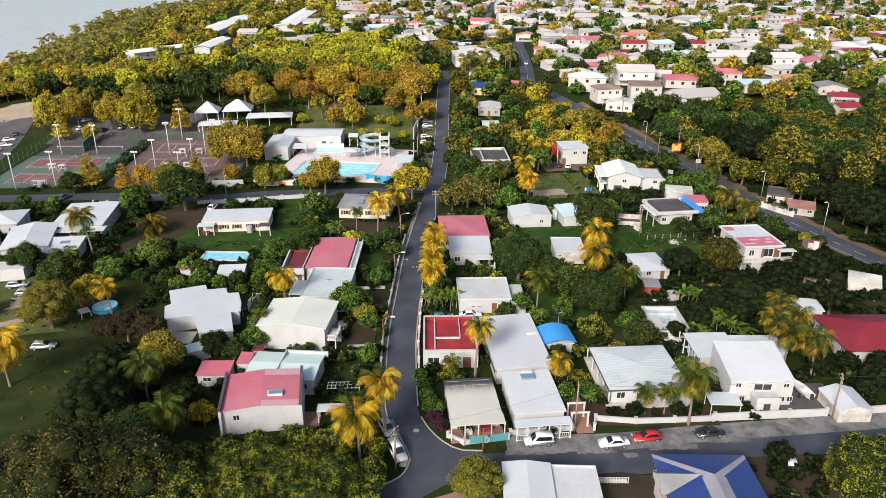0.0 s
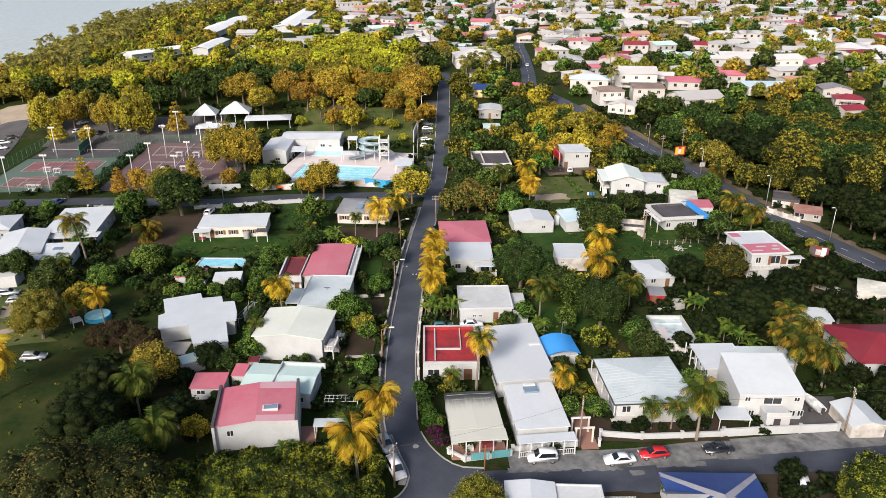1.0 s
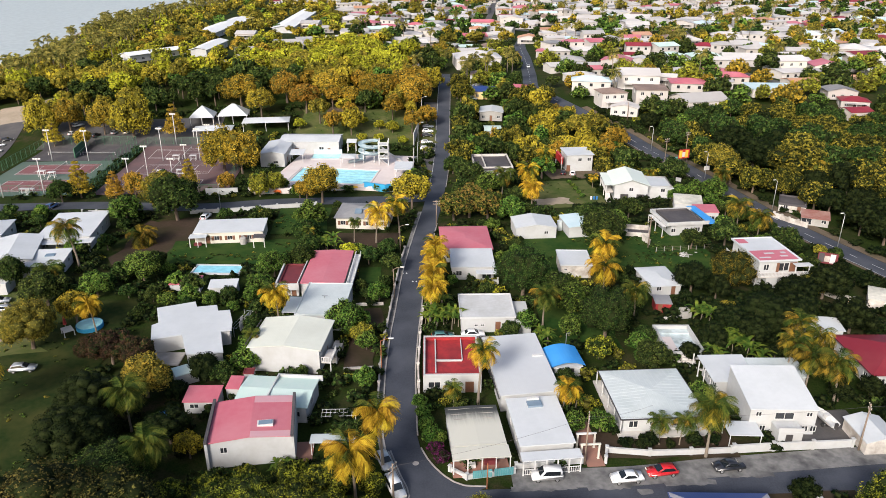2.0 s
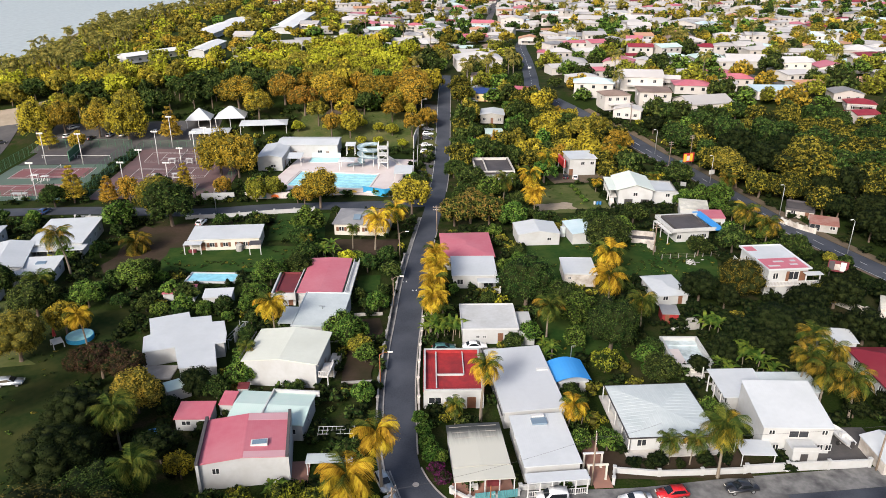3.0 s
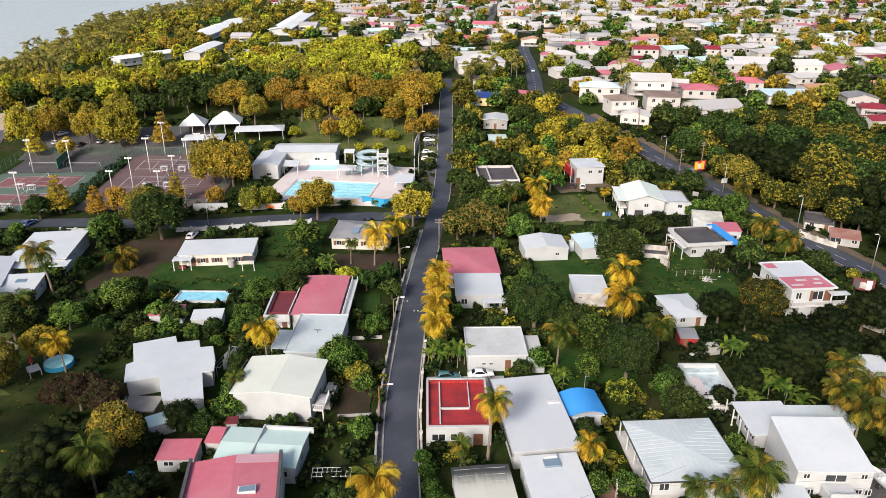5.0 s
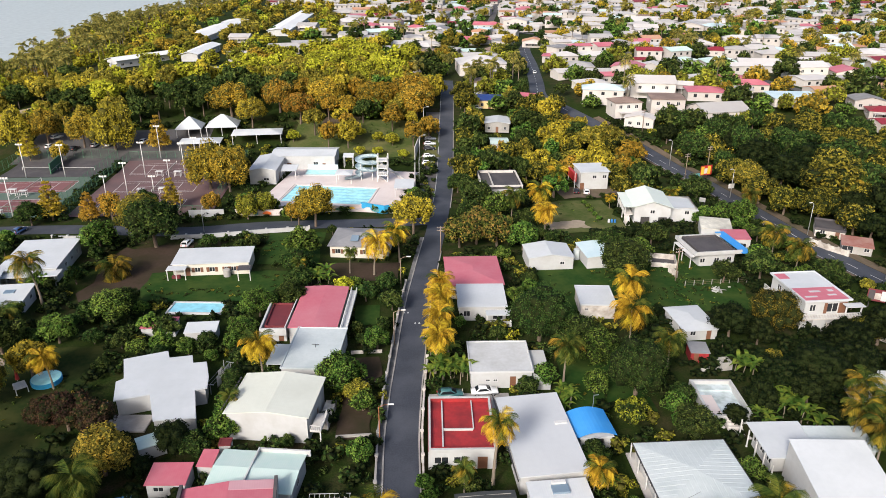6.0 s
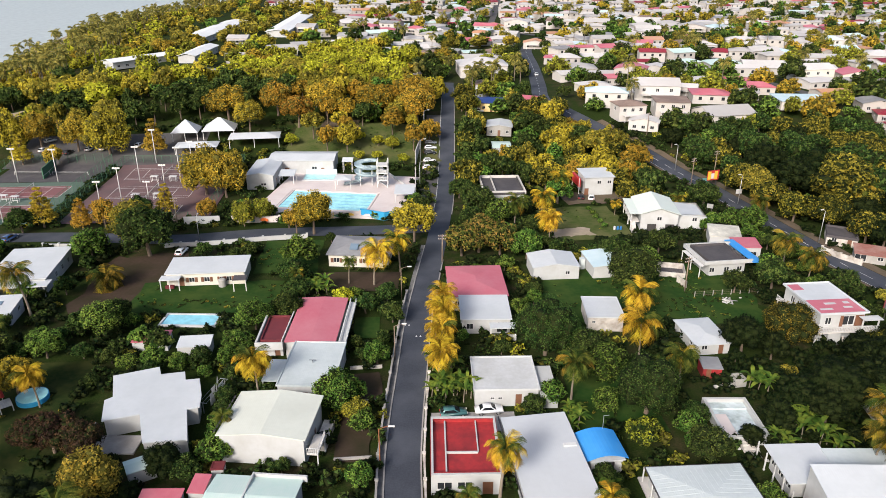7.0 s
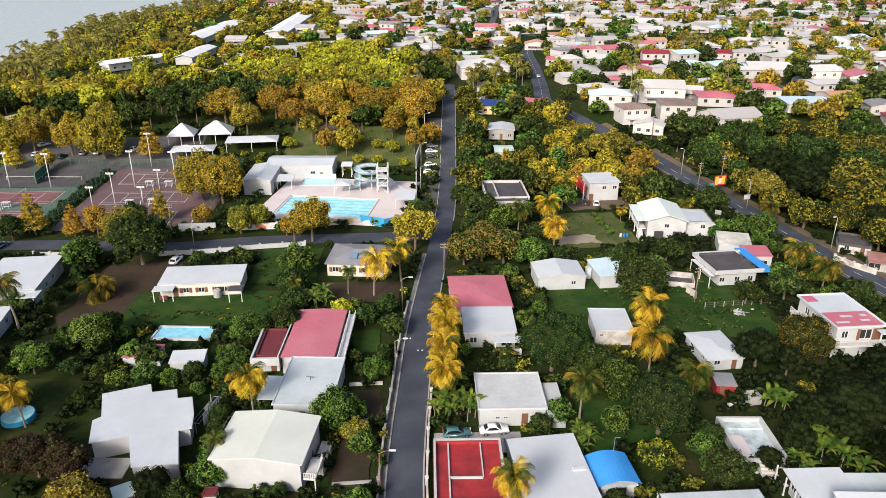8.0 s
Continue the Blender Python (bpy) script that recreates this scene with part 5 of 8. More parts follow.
slab(r, "lamp_mast", 1.2, 1.26, 2.85, 2.92, 0, 5.4, "steel")
slab(r, "lamp_arm", 1.2, 2.0, 2.85, 2.92, 5.4, 5.46, "steel")
# houses beyond the crossroads on the street
house("grey house with a white roof", 18.31, 283.63, 9.42, 10.69, -6, 3.2, "gable_y", 0.7, "white_roof", "grey_wall", over=0.4)
house("small hut with a pale green roof", 17.8, 267.74, 6.47, 8.32, 0, 2.4, "gable_x", 0.5, "teal_roof", over=0.3, ops={})
r = house("yellow house with a blue hipped roof and arched porch", 15.59, 309.57, 12.26, 11.88, -5, 3.2, "hip", 1.3, "blue_roof", "yellow_wall", over=0.4)
r = house("narrow two-storey white house with a brown roof", 14.49, 332.12, 5.89, 10.69, -4, 5.8, "hip", 0.9, "brown_roof", over=0.2, ops={"s": [(0, 2.0, 3.4, 5.2), (0.01, 2.0, 0.4, 2.2)][:1], "w": row_of(2, 7, 1.2, 3.6, 4.8)})

# ---- the town beyond: x, y, width and roof colour of each house; a capital for two storeys ----
ROOFS = {"w": "far_white_roof", "p": "pink_roof", "r": "red_roof", "b": "brown_roof", "g": "grey_roof", "t": "teal_roof", "s": "pale_blue_roof", "o": "orange_roof", "c": "far_white_roof"}
ROOF_WORDS = {"w": "white", "p": "faded pink", "r": "red", "b": "brown", "g": "grey", "t": "pale green", "s": "pale blue", "o": "rusty orange", "c": "cream"}
STREET_TOWN = [
    (17, 387, 24, "W"), (-11, 468, 14, "c"), (-21, 493, 14, "c"), (-11, 426, 16, "b"), (-4, 550, 13, "g"), (-22, 637, 14, "w"), (-21, 552, 12, "p"), (-32, 572, 12, "s"),
    (52, 575, 18, "W"), (35, 582, 15, "o"), (16, 656, 21, "c"), (119, 676, 20, "W"), (100, 534, 13, "W"), (14, 723, 21, "p"), (65, 566, 9, "w"), (42, 524, 13, "c"),
]
EAST_TOWN = [
    (63, 380, 16, "w"), (82, 356, 14, "P"), (70, 350, 10, "p"), (61, 332, 14, "w"), (82, 317, 18, "W"), (82, 295, 13, "B"), (66, 293, 11, "B"), (70, 284, 11, "w"),
    (100, 290, 19, "w"), (108, 338, 15, "w"), (133, 303, 18, "s"), (162, 356, 16, "C"), (181, 355, 15, "p"), (150, 379, 20, "w"), (148, 429, 13, "r"), (134, 386, 17, "t"),
    (199, 425, 16, "o"), (175, 318, 13, "o"), (160, 300, 12, "g"), (161, 290, 11, "r"), (157, 280, 10, "r"), (118, 314, 8, "w"), (98, 439, 10, "W"), (114, 424, 12, "c"),
    (180, 420, 14, "s"), (219, 440, 15, "s"), (226, 416, 18, "w"), (176, 444, 13, "w"), (190, 528, 20, "w"), (53, 474, 14, "o"), (65, 474, 10, "W"), (80, 494, 11, "w"),
    (285, 548, 18, "s"), (107, 561, 18, "W"), (90, 410, 7, "c"), (16, 419, 18, "w"), (28, 416, 11, "w"), (-15, 384, 12, "p"), (96, 322, 9, "w"), (124, 341, 11, "p"),
    (70, 318, 9, "c"), (97, 371, 12, "w"), (113, 362, 12, "c"),
]
OUTER_TOWN = [
    (199, 372, 12, "t"), (257, 654, 20, "W"), (174, 558, 19, "w"), (148, 589, 24, "c"), (242, 527, 8, "w"), (228, 575, 14, "p"), (284, 509, 13, "w"), (144, 651, 24, "c"),
    (244, 682, 13, "w"), (252, 594, 13, "W"), (198, 638, 13, "w"), (148, 460, 15, "w"), (138, 465, 14, "b"), (97, 391, 8, "r"), (270, 560, 9, "p"), (301, 666, 13, "w"),
    (304, 616, 16, "w"), (350, 635, 14, "W"), (209, 735, 19, "c"),
]
WEST_TOWN = [
    (-110, 358, 12, "w"), (-107, 407, 13, "w"), (-126, 483, 13, "w"), (-90, 434, 16, "w"), (-82, 455, 14, "w"), (-96, 548, 14, "w"), (-81, 516, 11, "w"), (-66, 458, 13, "w"),
    (-59, 500, 19, "c"), (-37, 432, 13, "c"), (-86, 666, 19, "w"), (-70, 629, 14, "p"),
]


def town_house(x, y, w, key):
    d = w * random.uniform(0.7, 1.0)
    roof = random.choice(("hip", "gable_x", "gable_y", "gable_x", "mono", "hip"))
    tall, key = key.isupper(), key.lower()
    h = 5.6 if tall else random.uniform(2.9, 3.5)
    lo, hi = (3.5, 4.8) if tall else (0.9, 2.1)
    ww = w - 0.8
    ops = {"s": [(c, 1.3, lo, hi) for c in ((-ww * 0.3, 0, ww * 0.3) if w > 9 else (-ww * 0.22, ww * 0.22))], "w": [(0, 1.4, lo, hi)]}
    r = house(("two-storey " if tall else "") + "%s house with a %s roof among trees" % (random.choice(("white", "cream-white", "pale")), ROOF_WORDS[key]), x, y, w, d, random.uniform(-22, 22), h, roof,
              {"mono": 0.4}.get(roof, w * 0.12), ROOFS[key], "cream_wall" if key == "c" or random.random() < 0.12 else "far_wall", over=0.4, ops=ops, group="houses of the town")
    if random.random() < 0.5:
        slab(r, "porch_roof", -w * 0.35, w * 0.35, -d / 2 - 1.9, -d / 2 + 0.36, 2.3, 2.42, "far_white_roof")
        posts(r, [(-w * 0.33, -d / 2 - 1.78), (0, -d / 2 - 1.78), (w * 0.33, -d / 2 - 1.78)], 2.3)


for hx, hy, hw, hk in STREET_TOWN + EAST_TOWN + OUTER_TOWN + WEST_TOWN:
    town_house(hx, hy, hw, hk)

# long white hotel roofs by the shore
for hx, hy, hw, hd, hyaw in ((-154, 403, 40, 10, 55), (-131.5, 422, 42, 10, 90), (-153.6, 531, 104, 16, 90), (-112, 586, 150, 15, 92)):
    house("long white hotel building near the shore", hx, hy, hw, hd, hyaw, 3.4, "gable_x", 1.2, "bright_sheet", over=0.8, ops={"s": row_of(8, hw - 3, 1.6), "n": row_of(8, hw - 3, 1.6)}, name="hotel_building", category="hotel")

# houses of the far streets: each a thing of its own, the farthest in one piece
FAR_KEYS = ("far_white_roof", "pink_roof", "red_roof", "teal_roof", "grey_roof", "pale_blue_roof", "orange_roof", "brown_roof")
FAR_WORDS = ("white", "faded pink", "red", "pale green", "grey", "pale blue", "rusty orange", "brown")
FAR_WINDOW = bpy.data.meshes.new("window")
bm = bmesh.new()
box(bm, -0.6, 0.6, -0.05, 0.05, 0, 1.2)
bm.to_mesh(FAR_WINDOW)
bm.free()
FAR_WINDOW.materials.append(MATS["window_glass"])


def far_spots():
    rng = random.Random(7)
    y, out = 310.0, []
    while y < 1102:
        step = 14.5 + (y - 310) * 0.007
        x = -170.0
        while x < 900:
            px, py = x + rng.uniform(-4, 4), y + rng.uniform(-4, 4)
            x += step
            if abs(px) > 0.70 * py + 30 or px < coast(py) + 40 + (py - 370) * 0.08 or (py < 760 and px < -44 - (py - 420) * 0.18) or (py < 447 and px < 4) or (py < 378 and px < 26) or (px > 72 and py < 299) or rng.random() < 0.16:
                continue
            if is_free(px, py, 5.0):
                out.append((px, py, rng.uniform(10, 17), rng.uniform(8, 12), rng.uniform(-25, 25), rng.choice((3.0, 3.0, 3.2, 5.6)), rng.choices(range(8), (54, 9, 7, 7, 7, 7, 5, 4))[0], rng.uniform(0.8, 1.8), rng.random() < 0.5))
        y += step * 1.15
    out.sort(key=lambda s: s[0] ** 2 + s[1] ** 2)
    return out


def distant_houses():
    spots = far_spots()
    for px, py, w, d, yaw, h, key, rise, hip in spots[:190]:
        take(px, py, w, d, yaw)
        root = empty("house", pose(px, py, ground(px, py), 0, 0, yaw), "small %s house with a %s roof in the far town" % ("two-storey" if h > 5 else "low", FAR_WORDS[key]), "house", "houses of the town")
        bm = bmesh.new()
        box(bm, -w / 2, w / 2, -d / 2, d / 2, -0.3, h)
        if not hip:
            for e in (-w / 2, w / 2 - 0.2):
                prism(bm, [(e, -d / 2, h), (e, 0, h + rise * 0.9), (e, d / 2, h)], [(e + 0.2, -d / 2, h), (e + 0.2, 0, h + rise * 0.9), (e + 0.2, d / 2, h)])
        bmesh.ops.remove_doubles(bm, verts=bm.verts, dist=0.001)
        bmesh.ops.recalc_face_normals(bm, faces=bm.faces)
        part("wall", bm, "far_wall", root)
        part("roof", roof_mesh("hip" if hip else "gable_x", w + 1, d + 1, h + 0.003, rise), FAR_KEYS[key], root)
        for u in (-0.3, 0, 0.3):
            shared("window", FAR_WINDOW, root, Matrix.Translation((u * w, -d / 2, h - 2.0)))
    verts, faces, mats = [], [], []

    def quad(pts, m):
        k = len(verts)
        verts.extend(pts)
        faces.append(tuple(range(k, k + len(pts))))
        mats.append(m)

    for px, py, w, d, yaw, h, key, rise, hip in spots[190:]:
        take(px, py, w, d, yaw)
        c, s, g = math.cos(radians(yaw)), math.sin(radians(yaw)), ground(px, py)
        P = lambda u, v, z: (px + u * c - v * s, py + u * s + v * c, g + z)
        A, B = w / 2, d / 2
        for u0, v0, u1, v1 in ((-A, -B, A, -B), (A, -B, A, B), (A, B, -A, B), (-A, B, -A, -B)):
            quad([P(u0, v0, 0), P(u1, v1, 0), P(u1, v1, h), P(u0, v0, h)], 0)
        a2, b2 = A + 0.5, B + 0.5
        r1 = max(a2 - b2, 0.2) if hip else a2
        quad([P(-a2, -b2, h), P(a2, -b2, h), P(r1, 0, h + rise), P(-r1, 0, h + rise)], 1 + key)
        quad([P(a2, b2, h), P(-a2, b2, h), P(-r1, 0, h + rise), P(r1, 0, h + rise)], 1 + key)
        for e in (-1, 1):
            quad([P(e * a2, -b2, h), P(e * a2, b2, h), P(e * r1, 0, h + rise)], 1 + key if hip else 0)
        for u in (-0.3, 0, 0.3):
            quad([P(u * w - 0.6, -B - 0.05, h - 2.0), P(u * w + 0.6, -B - 0.05, h - 2.0), P(u * w + 0.6, -B - 0.05, h - 0.8), P(u * w - 0.6, -B - 0.05, h - 0.8)], 9)
    me = bpy.data.meshes.new("distant_houses")
    me.from_pydata(verts, [], faces)
    for one in ("far_wall",) + FAR_KEYS + ("window_glass",):
        me.materials.append(MATS[one])
    me.polygons.foreach_set("material_index", mats)
    tagged(new("distant_houses", me), "hundreds of small pale houses with white and red roofs", "houses", kind="stuff")


distant_houses()

# ---- walls, fences, poles ----
def garden_wall(pts, h, material, label, pillars=0.0, thick=0.2, cap=True, name="garden_wall"):
    """A wall along points, with pillars as parts."""
    x0, y0 = pts[0]
    root = empty(name, pose(x0, y0, ground(x0, y0)), label, "wall", kind="structure")
    for (ax, ay), (bx, by) in zip(pts, pts[1:]):
        v = Vector((bx - ax, by - ay, 0))
        L = v.length
        m = Matrix.Translation((ax - x0, ay - y0, 0)) @ Euler((0, 0, math.atan2(v.y, v.x))).to_matrix().to_4x4()
        dz = ground(bx, by) - ground(x0, y0)
        bm = bmesh.new()
        box(bm, 0, L, -thick / 2, thick / 2, -0.4 + min(0, dz), h + max(0, dz), m)
        part("wall_run", bm, material, root)
        if cap:
            bm = bmesh.new()
            box(bm, 0, L, -thick / 2 - 0.05, thick / 2 + 0.05, h + max(0, dz) + 0.002, h + max(0, dz) + 0.07, m)
            part("coping", bm, material, root)
        if pillars:
            k = max(1, round(L / pillars))
            for i in range(0 if (ax, ay) == pts[0] else 1, k + 1):
                bm = bmesh.new()
                u = L * i / k
                box(bm, u - 0.2, u + 0.2, -0.2, 0.2, -0.4, h + max(0, dz) + 0.22, m)
                box(bm, u - 0.26, u + 0.26, -0.26, 0.26, h + max(0, dz) + 0.22, h + max(0, dz) + 0.32, m)
                part("pillar", bm, material, root)
    return root


garden_wall([(0.78, 86.4), (3.05, 84.75), (9.56, 85.97)], 0.7, "white_wall", "low white front wall with blue panels", 3.2)
r = empty("gate", pose(3.64, 84.93, 0, 0, 0, 9), "pair of pale blue corrugated gate panels in white posts", "gate")
for k in range(2):
    for j in range(9):
        slab(r, "panel_rib", 0.2 + k * 3.0 + j * 0.3, 0.46 + k * 3.0 + j * 0.3, -0.22, -0.16, 0.1, 1.35, "teal_paint")
garden_wall([(9.96, 86.92), (19.25, 88.16)], 0.75, "white_wall", "scalloped white front wall of the veranda house", 2.2)
garden_wall([(22.62, 88.17), (23.2, 90.31), (29.15, 89.63), (35.1, 89.9), (41.06, 90.29)], 0.95, "white_wall", "white front wall beside the pavement", 4.0)
garden_wall([(41.36, 90.41), (47.22, 90.92), (58.97, 91.7)], 1.25, "white_wall", "tall white front wall with pillars", 5.0)
garden_wall([(61.46, 91.72), (68.94, 92.71), (82.93, 94.7)], 1.25, "white_wall", "tall white wall beside the side road", 6.0)
garden_wall([(20.07, 76.76), (24.83, 76.78)], 0.5, "pale_concrete", "low pale fence footing by the side road")
r = empty("fence", pose(20.07, 76.4, 0), "weathered white metal fence beside the side road", "fence")
for k in range(13):
    slab(r, "post", k * 0.4, k * 0.4 + 0.06, 0, 0.06, 0, 1.2, "white_paint")
slab(r, "rail", 0, 4.9, 0.0, 0.05, 1.1, 1.18, "white_paint")
slab(r, "rail", 0, 4.9, 0.0, 0.05, 0.3, 0.38, "white_paint")
west_wall = [(p.x - 3.5, p.y) for p in MAIN if 99 < p.y < 164][::5]
garden_wall(west_wall, 0.85, "concrete", "stained low garden wall along the street", 6.0)
garden_wall([(-17.53, 125.35), (-12.15, 126.11)], 0.4, "concrete", "low concrete terrace wall in the garden plots", 0)
garden_wall([(-17.17, 111.76), (-11.88, 112.27)], 0.45, "concrete", "low concrete terrace wall in the garden plots", 0)
garden_wall([(-17.7, 135.41), (-12.23, 135.93)], 0.5, "stained_wall", "stained garden wall between plots", 0)
east_wall = [(p.x + 3.0, p.y) for p in MAIN if 101 < p.y < 137][::5]
garden_wall(east_wall, 1.0, "stained_wall", "stained white garden wall along the street", 5.0)
garden_wall([(p.x + 3.0, p.y) for p in MAIN if 155 < p.y < 174][::5], 0.9, "white_wall", "white garden wall along the street", 5.0)
garden_wall([(-68.18, 188.79), (-60.97, 189.6), (-54.71, 190.87), (-45.84, 193.14), (-35.41, 194.96)], 1.0, "white_wall", "white garden wall with pillars along the road", 4.4)
garden_wall([(-96.92, 187.98), (-85.44, 187.81)], 1.1, "white_wall", "white villa wall with pillars", 4.0)
garden_wall([(-68.83, 204.18), (-59.78, 205.06)], 1.9, "white_wall", "plain white wall beside the courts")
garden_wall([(-56.51, 205.11), (-44.54, 206.04)], 1.6, "deck", "pink-washed pool wall with painted figures", 6.0)
garden_wall([(-44.15, 206.05), (-30.61, 208.95), (-23.82, 210.04)], 1.5, "deck", "low painted pool wall", 7.0)
garden_wall([(-23.82, 210.04), (-17.2, 207.25), (-13.51, 209.28)], 2.2, "mural_blue", "bright blue mural wall of the pool", 0)
for mx, my, mw, mc in ((-53.81, 205.1, 1.2, "red_paint"), (-51.3, 205.2, 0.8, "teal_paint"), (-48.4, 205.5, 1.4, "orange_paint"), (-28.86, 208.98, 2.6, "green_mesh"), (-26.34, 209.33, 1.2, "yellow_paint"), (-21.87, 208.92, 1.6, "white_paint"), (-19.54, 207.87, 1.2, "teal_paint")):
    r = empty("mural", pose(mx, my - 0.13, ground(mx, my), 0, 0, 4), "painted patch on the pool wall", "mural")
    bm = bmesh.new()
    n = 10
    ring = [(math.cos(2 * math.pi * k / n) * mw * (0.75 + 0.25 * math.sin(3.0 * k)), 0.75 + math.sin(2 * math.pi * k / n) * 0.55) for k in range(n)]
    prism(bm, [(a, -0.03, b) for a, b in ring], [(a, -0.005, b) for a, b in ring])
    bmesh.ops.recalc_face_normals(bm, faces=bm.faces)
    part("paint_patch", bm, mc, r)
garden_wall([(-9.64, 223.95), (-10.82, 256.03), (-9.19, 279.88)], 0.9, "pale_concrete", "pale wall between the parking bays and the park", 0)
garden_wall([(-12.7, 233.83), (-21.05, 250.65), (-22.47, 253.64)], 1.0, "white_wall", "slanting white wall behind the slide", 0)
garden_wall([(49.57, 167.01), (48.57, 170.26)], 1.5, "stained_wall", "broken white yard wall", 0)
r = empty("ruined_hut", pose(47.95, 174.68, 0, 0, 0, -12), "roofless white hut with rubble and rusty sheets inside", "ruin")
for x0, x1, y0, y1 in ((-3.4, 3.4, -2.2, -2.0), (-3.4, -3.2, -2.0, 2.2), (3.2, 3.4, -2.0, 2.2), (-3.4, 3.4, 2.2, 2.4)):
    slab(r, "wall", x0, x1, y0, y1, 0, 1.2 if y1 < 0 else 1.6, "stained_wall")
slab(r, "floor", -3.2, 3.2, -2.0, 2.2, 0, 0.35, "dark_flat")
rr = random.Random(4)
for k in range(14):
    u, v, q = rr.uniform(-2.8, 2.8), rr.uniform(-1.6, 1.8), rr.uniform(0.3, 0.9)
    slab(r, "rubble", u - q / 2, u + q / 2, v - q / 3, v + q / 3, 0.36, 0.5 + 0.03 * k, rr.choice(("grey_wall", "rust", "dark_flat", "stained_wall")))
r = empty("junk_pile", pose(56.32, 160.67, 0.1, 0, 0, 10), "heap of pale boards and sheet metal scraps on grass", "junk")
for k in range(16):
    u, v, q = rr.gauss(0, 1.3), rr.gauss(0, 0.7), rr.uniform(0.5, 1.5)
    bm = bmesh.new()
    box(bm, -q / 2, q / 2, -0.14, 0.14, 0, 0.06, Matrix.Translation((u, v, 0.05 + 0.03 * k)) @ Euler((rr.uniform(-0.3, 0.3), rr.uniform(-0.3, 0.3), rr.uniform(0, 3.1))).to_matrix().to_4x4())
    part("board", bm, rr.choice(("grey_wall", "pale_concrete", "white_paint", "wood_pole")), r)
r = empty("fence", pose(49.99, 162.93, 0, 0, 0, 8), "wire garden fence on grey posts", "fence")
for k in range(8):
    slab(r, "post", k * 2.0, k * 2.0 + 0.12, 0, 0.12, 0, 1.3, "grey_wall")
for zz in (0.4, 0.8, 1.2):
    slab(r, "wire", 0, 14, 0.05, 0.07, zz, zz + 0.02, "wood_pole")
for k in range(3):
    r = empty("barrel", pose(41.8 + 0.8 * k, 200.7, ground(42, 200.7) + 0.1), "blue and white plastic barrel by the drive", "barrel", "barrels by the drive")
    bm = bmesh.new()
    tube(bm, [(0, 0, 0), (0, 0, 0.45), (0, 0, 0.9)], [0.27, 0.31, 0.27], 12)
    part("barrel_body", bm, "blue_paint" if k else "white_paint", r)
garden_wall([(82.52, 136.19), (78.49, 141.45), (70.52, 143.72)], 1.5, "stained_wall", "grey stained garden wall", 6.0)
garden_wall([(87.88, 186.86), (90.12, 182.78), (93.02, 179.06)], 1.3, "stained_wall", "crumbling white wall by the road", 3.0)


def round_pole(name, x, y, h, r0, r1, material, label, category="pole"):
    root = empty(name, pose(x, y, ground(x, y)), label, category)
    bm = bmesh.new()
    tube(bm, [(0, 0, -0.3), (0, 0, h * 0.5), (0, 0, h)], [r0, (r0 + r1) / 2, r1], 8)
    part("shaft", bm, material, root, smooth=True)
    return root


def street_lamp(x, y, h, arm, turn, material="steel", label="grey street lamp with a long arm"):
    root = round_pole("street_lamp", x, y, h, 0.11, 0.06, material, label, "street lamp")
    a = radians(turn)
    bm = bmesh.new()
    tube(bm, [(0, 0, h - 0.1), (math.cos(a) * arm * 0.5, math.sin(a) * arm * 0.5, h + 0.3), (math.cos(a) * arm, math.sin(a) * arm, h + 0.4)], [0.05, 0.045, 0.04], 6)
    part("arm", bm, material, root)
    bm = bmesh.new()
    m = Matrix.Translation((math.cos(a) * (arm + 0.3), math.sin(a) * (arm + 0.3), h + 0.4)) @ Euler((0, 0, a)).to_matrix().to_4x4()
    prism(bm, [m @ Vector(p) for p in ((-0.4, -0.12, 0.05), (-0.4, 0.12, 0.05), (-0.4, 0.09, 0.14), (-0.4, -0.09, 0.14))], [m @ Vector(p) for p in ((0.45, -0.16, 0.02), (0.45, 0.16, 0.02), (0.45, 0.1, 0.15), (0.45, -0.1, 0.15))])
    head = part("lamp_head", bm, "white_paint", root)
    bm = bmesh.new()
    box(bm, -0.3, 0.4, -0.1, 0.1, -0.03, 0.015, m)
    part("lens", bm, "lamp_glass", head)


def wood_pole(x, y, h, turn, label="weathered wooden pole with cross-arms"):
    root = round_pole("utility_pole", x, y, h, 0.15, 0.10, "wood_pole", label, "utility pole")
    for z in (h - 0.5, h - 1.2):
        bm = bmesh.new()
        m = Euler((0, 0, radians(turn))).to_matrix().to_4x4()
        box(bm, -0.9, 0.9, -0.06, 0.06, z, z + 0.12, m)
        arm = part("cross_arm", bm, "wood_pole", root)
        for u in (-0.8, -0.3, 0.3, 0.8):
            bm = bmesh.new()
            q = m @ Vector((u, 0, z + 0.12))
            tube(bm, [q, q + Vector((0, 0, 0.16))], [0.05, 0.04], 6)
            part("insulator", bm, "white_paint", arm)


for lx, ly, lt in ((-10.5, 110.1, 0), (-10.2, 138.4, 0), (-10.3, 162.0, 0), (-9.0, 192.3, 0)):
    street_lamp(lx, ly, 6.8, 1.4, lt, "rust" if ly < 120 else "wood_pole", "street lamp on a slim pole by the kerb")
for lx, ly in ((71.9, 252.2), (80.3, 221.0), (89.3, 192.6), (94.2, 166.7), (99.5, 139.5)):
    street_lamp(lx + 0.6, ly, 8.2, 0.7, 200)
for lx, ly in ((69.0, 279.4), (72.8, 239.9)):
    wood_pole(lx + 1.0, ly, 8.0, 20, "leaning weathered pole beside the road")
for lx, ly in ((-8.6, 281.69), (-9.25, 257.08), (-8.69, 234.05)):
    street_lamp(lx, ly, 8.0, 1.2, 0)
wood_pole(19.65, 87.92, 8.5, 80)
wood_pole(59.57, 90.99, 8.0, 70)
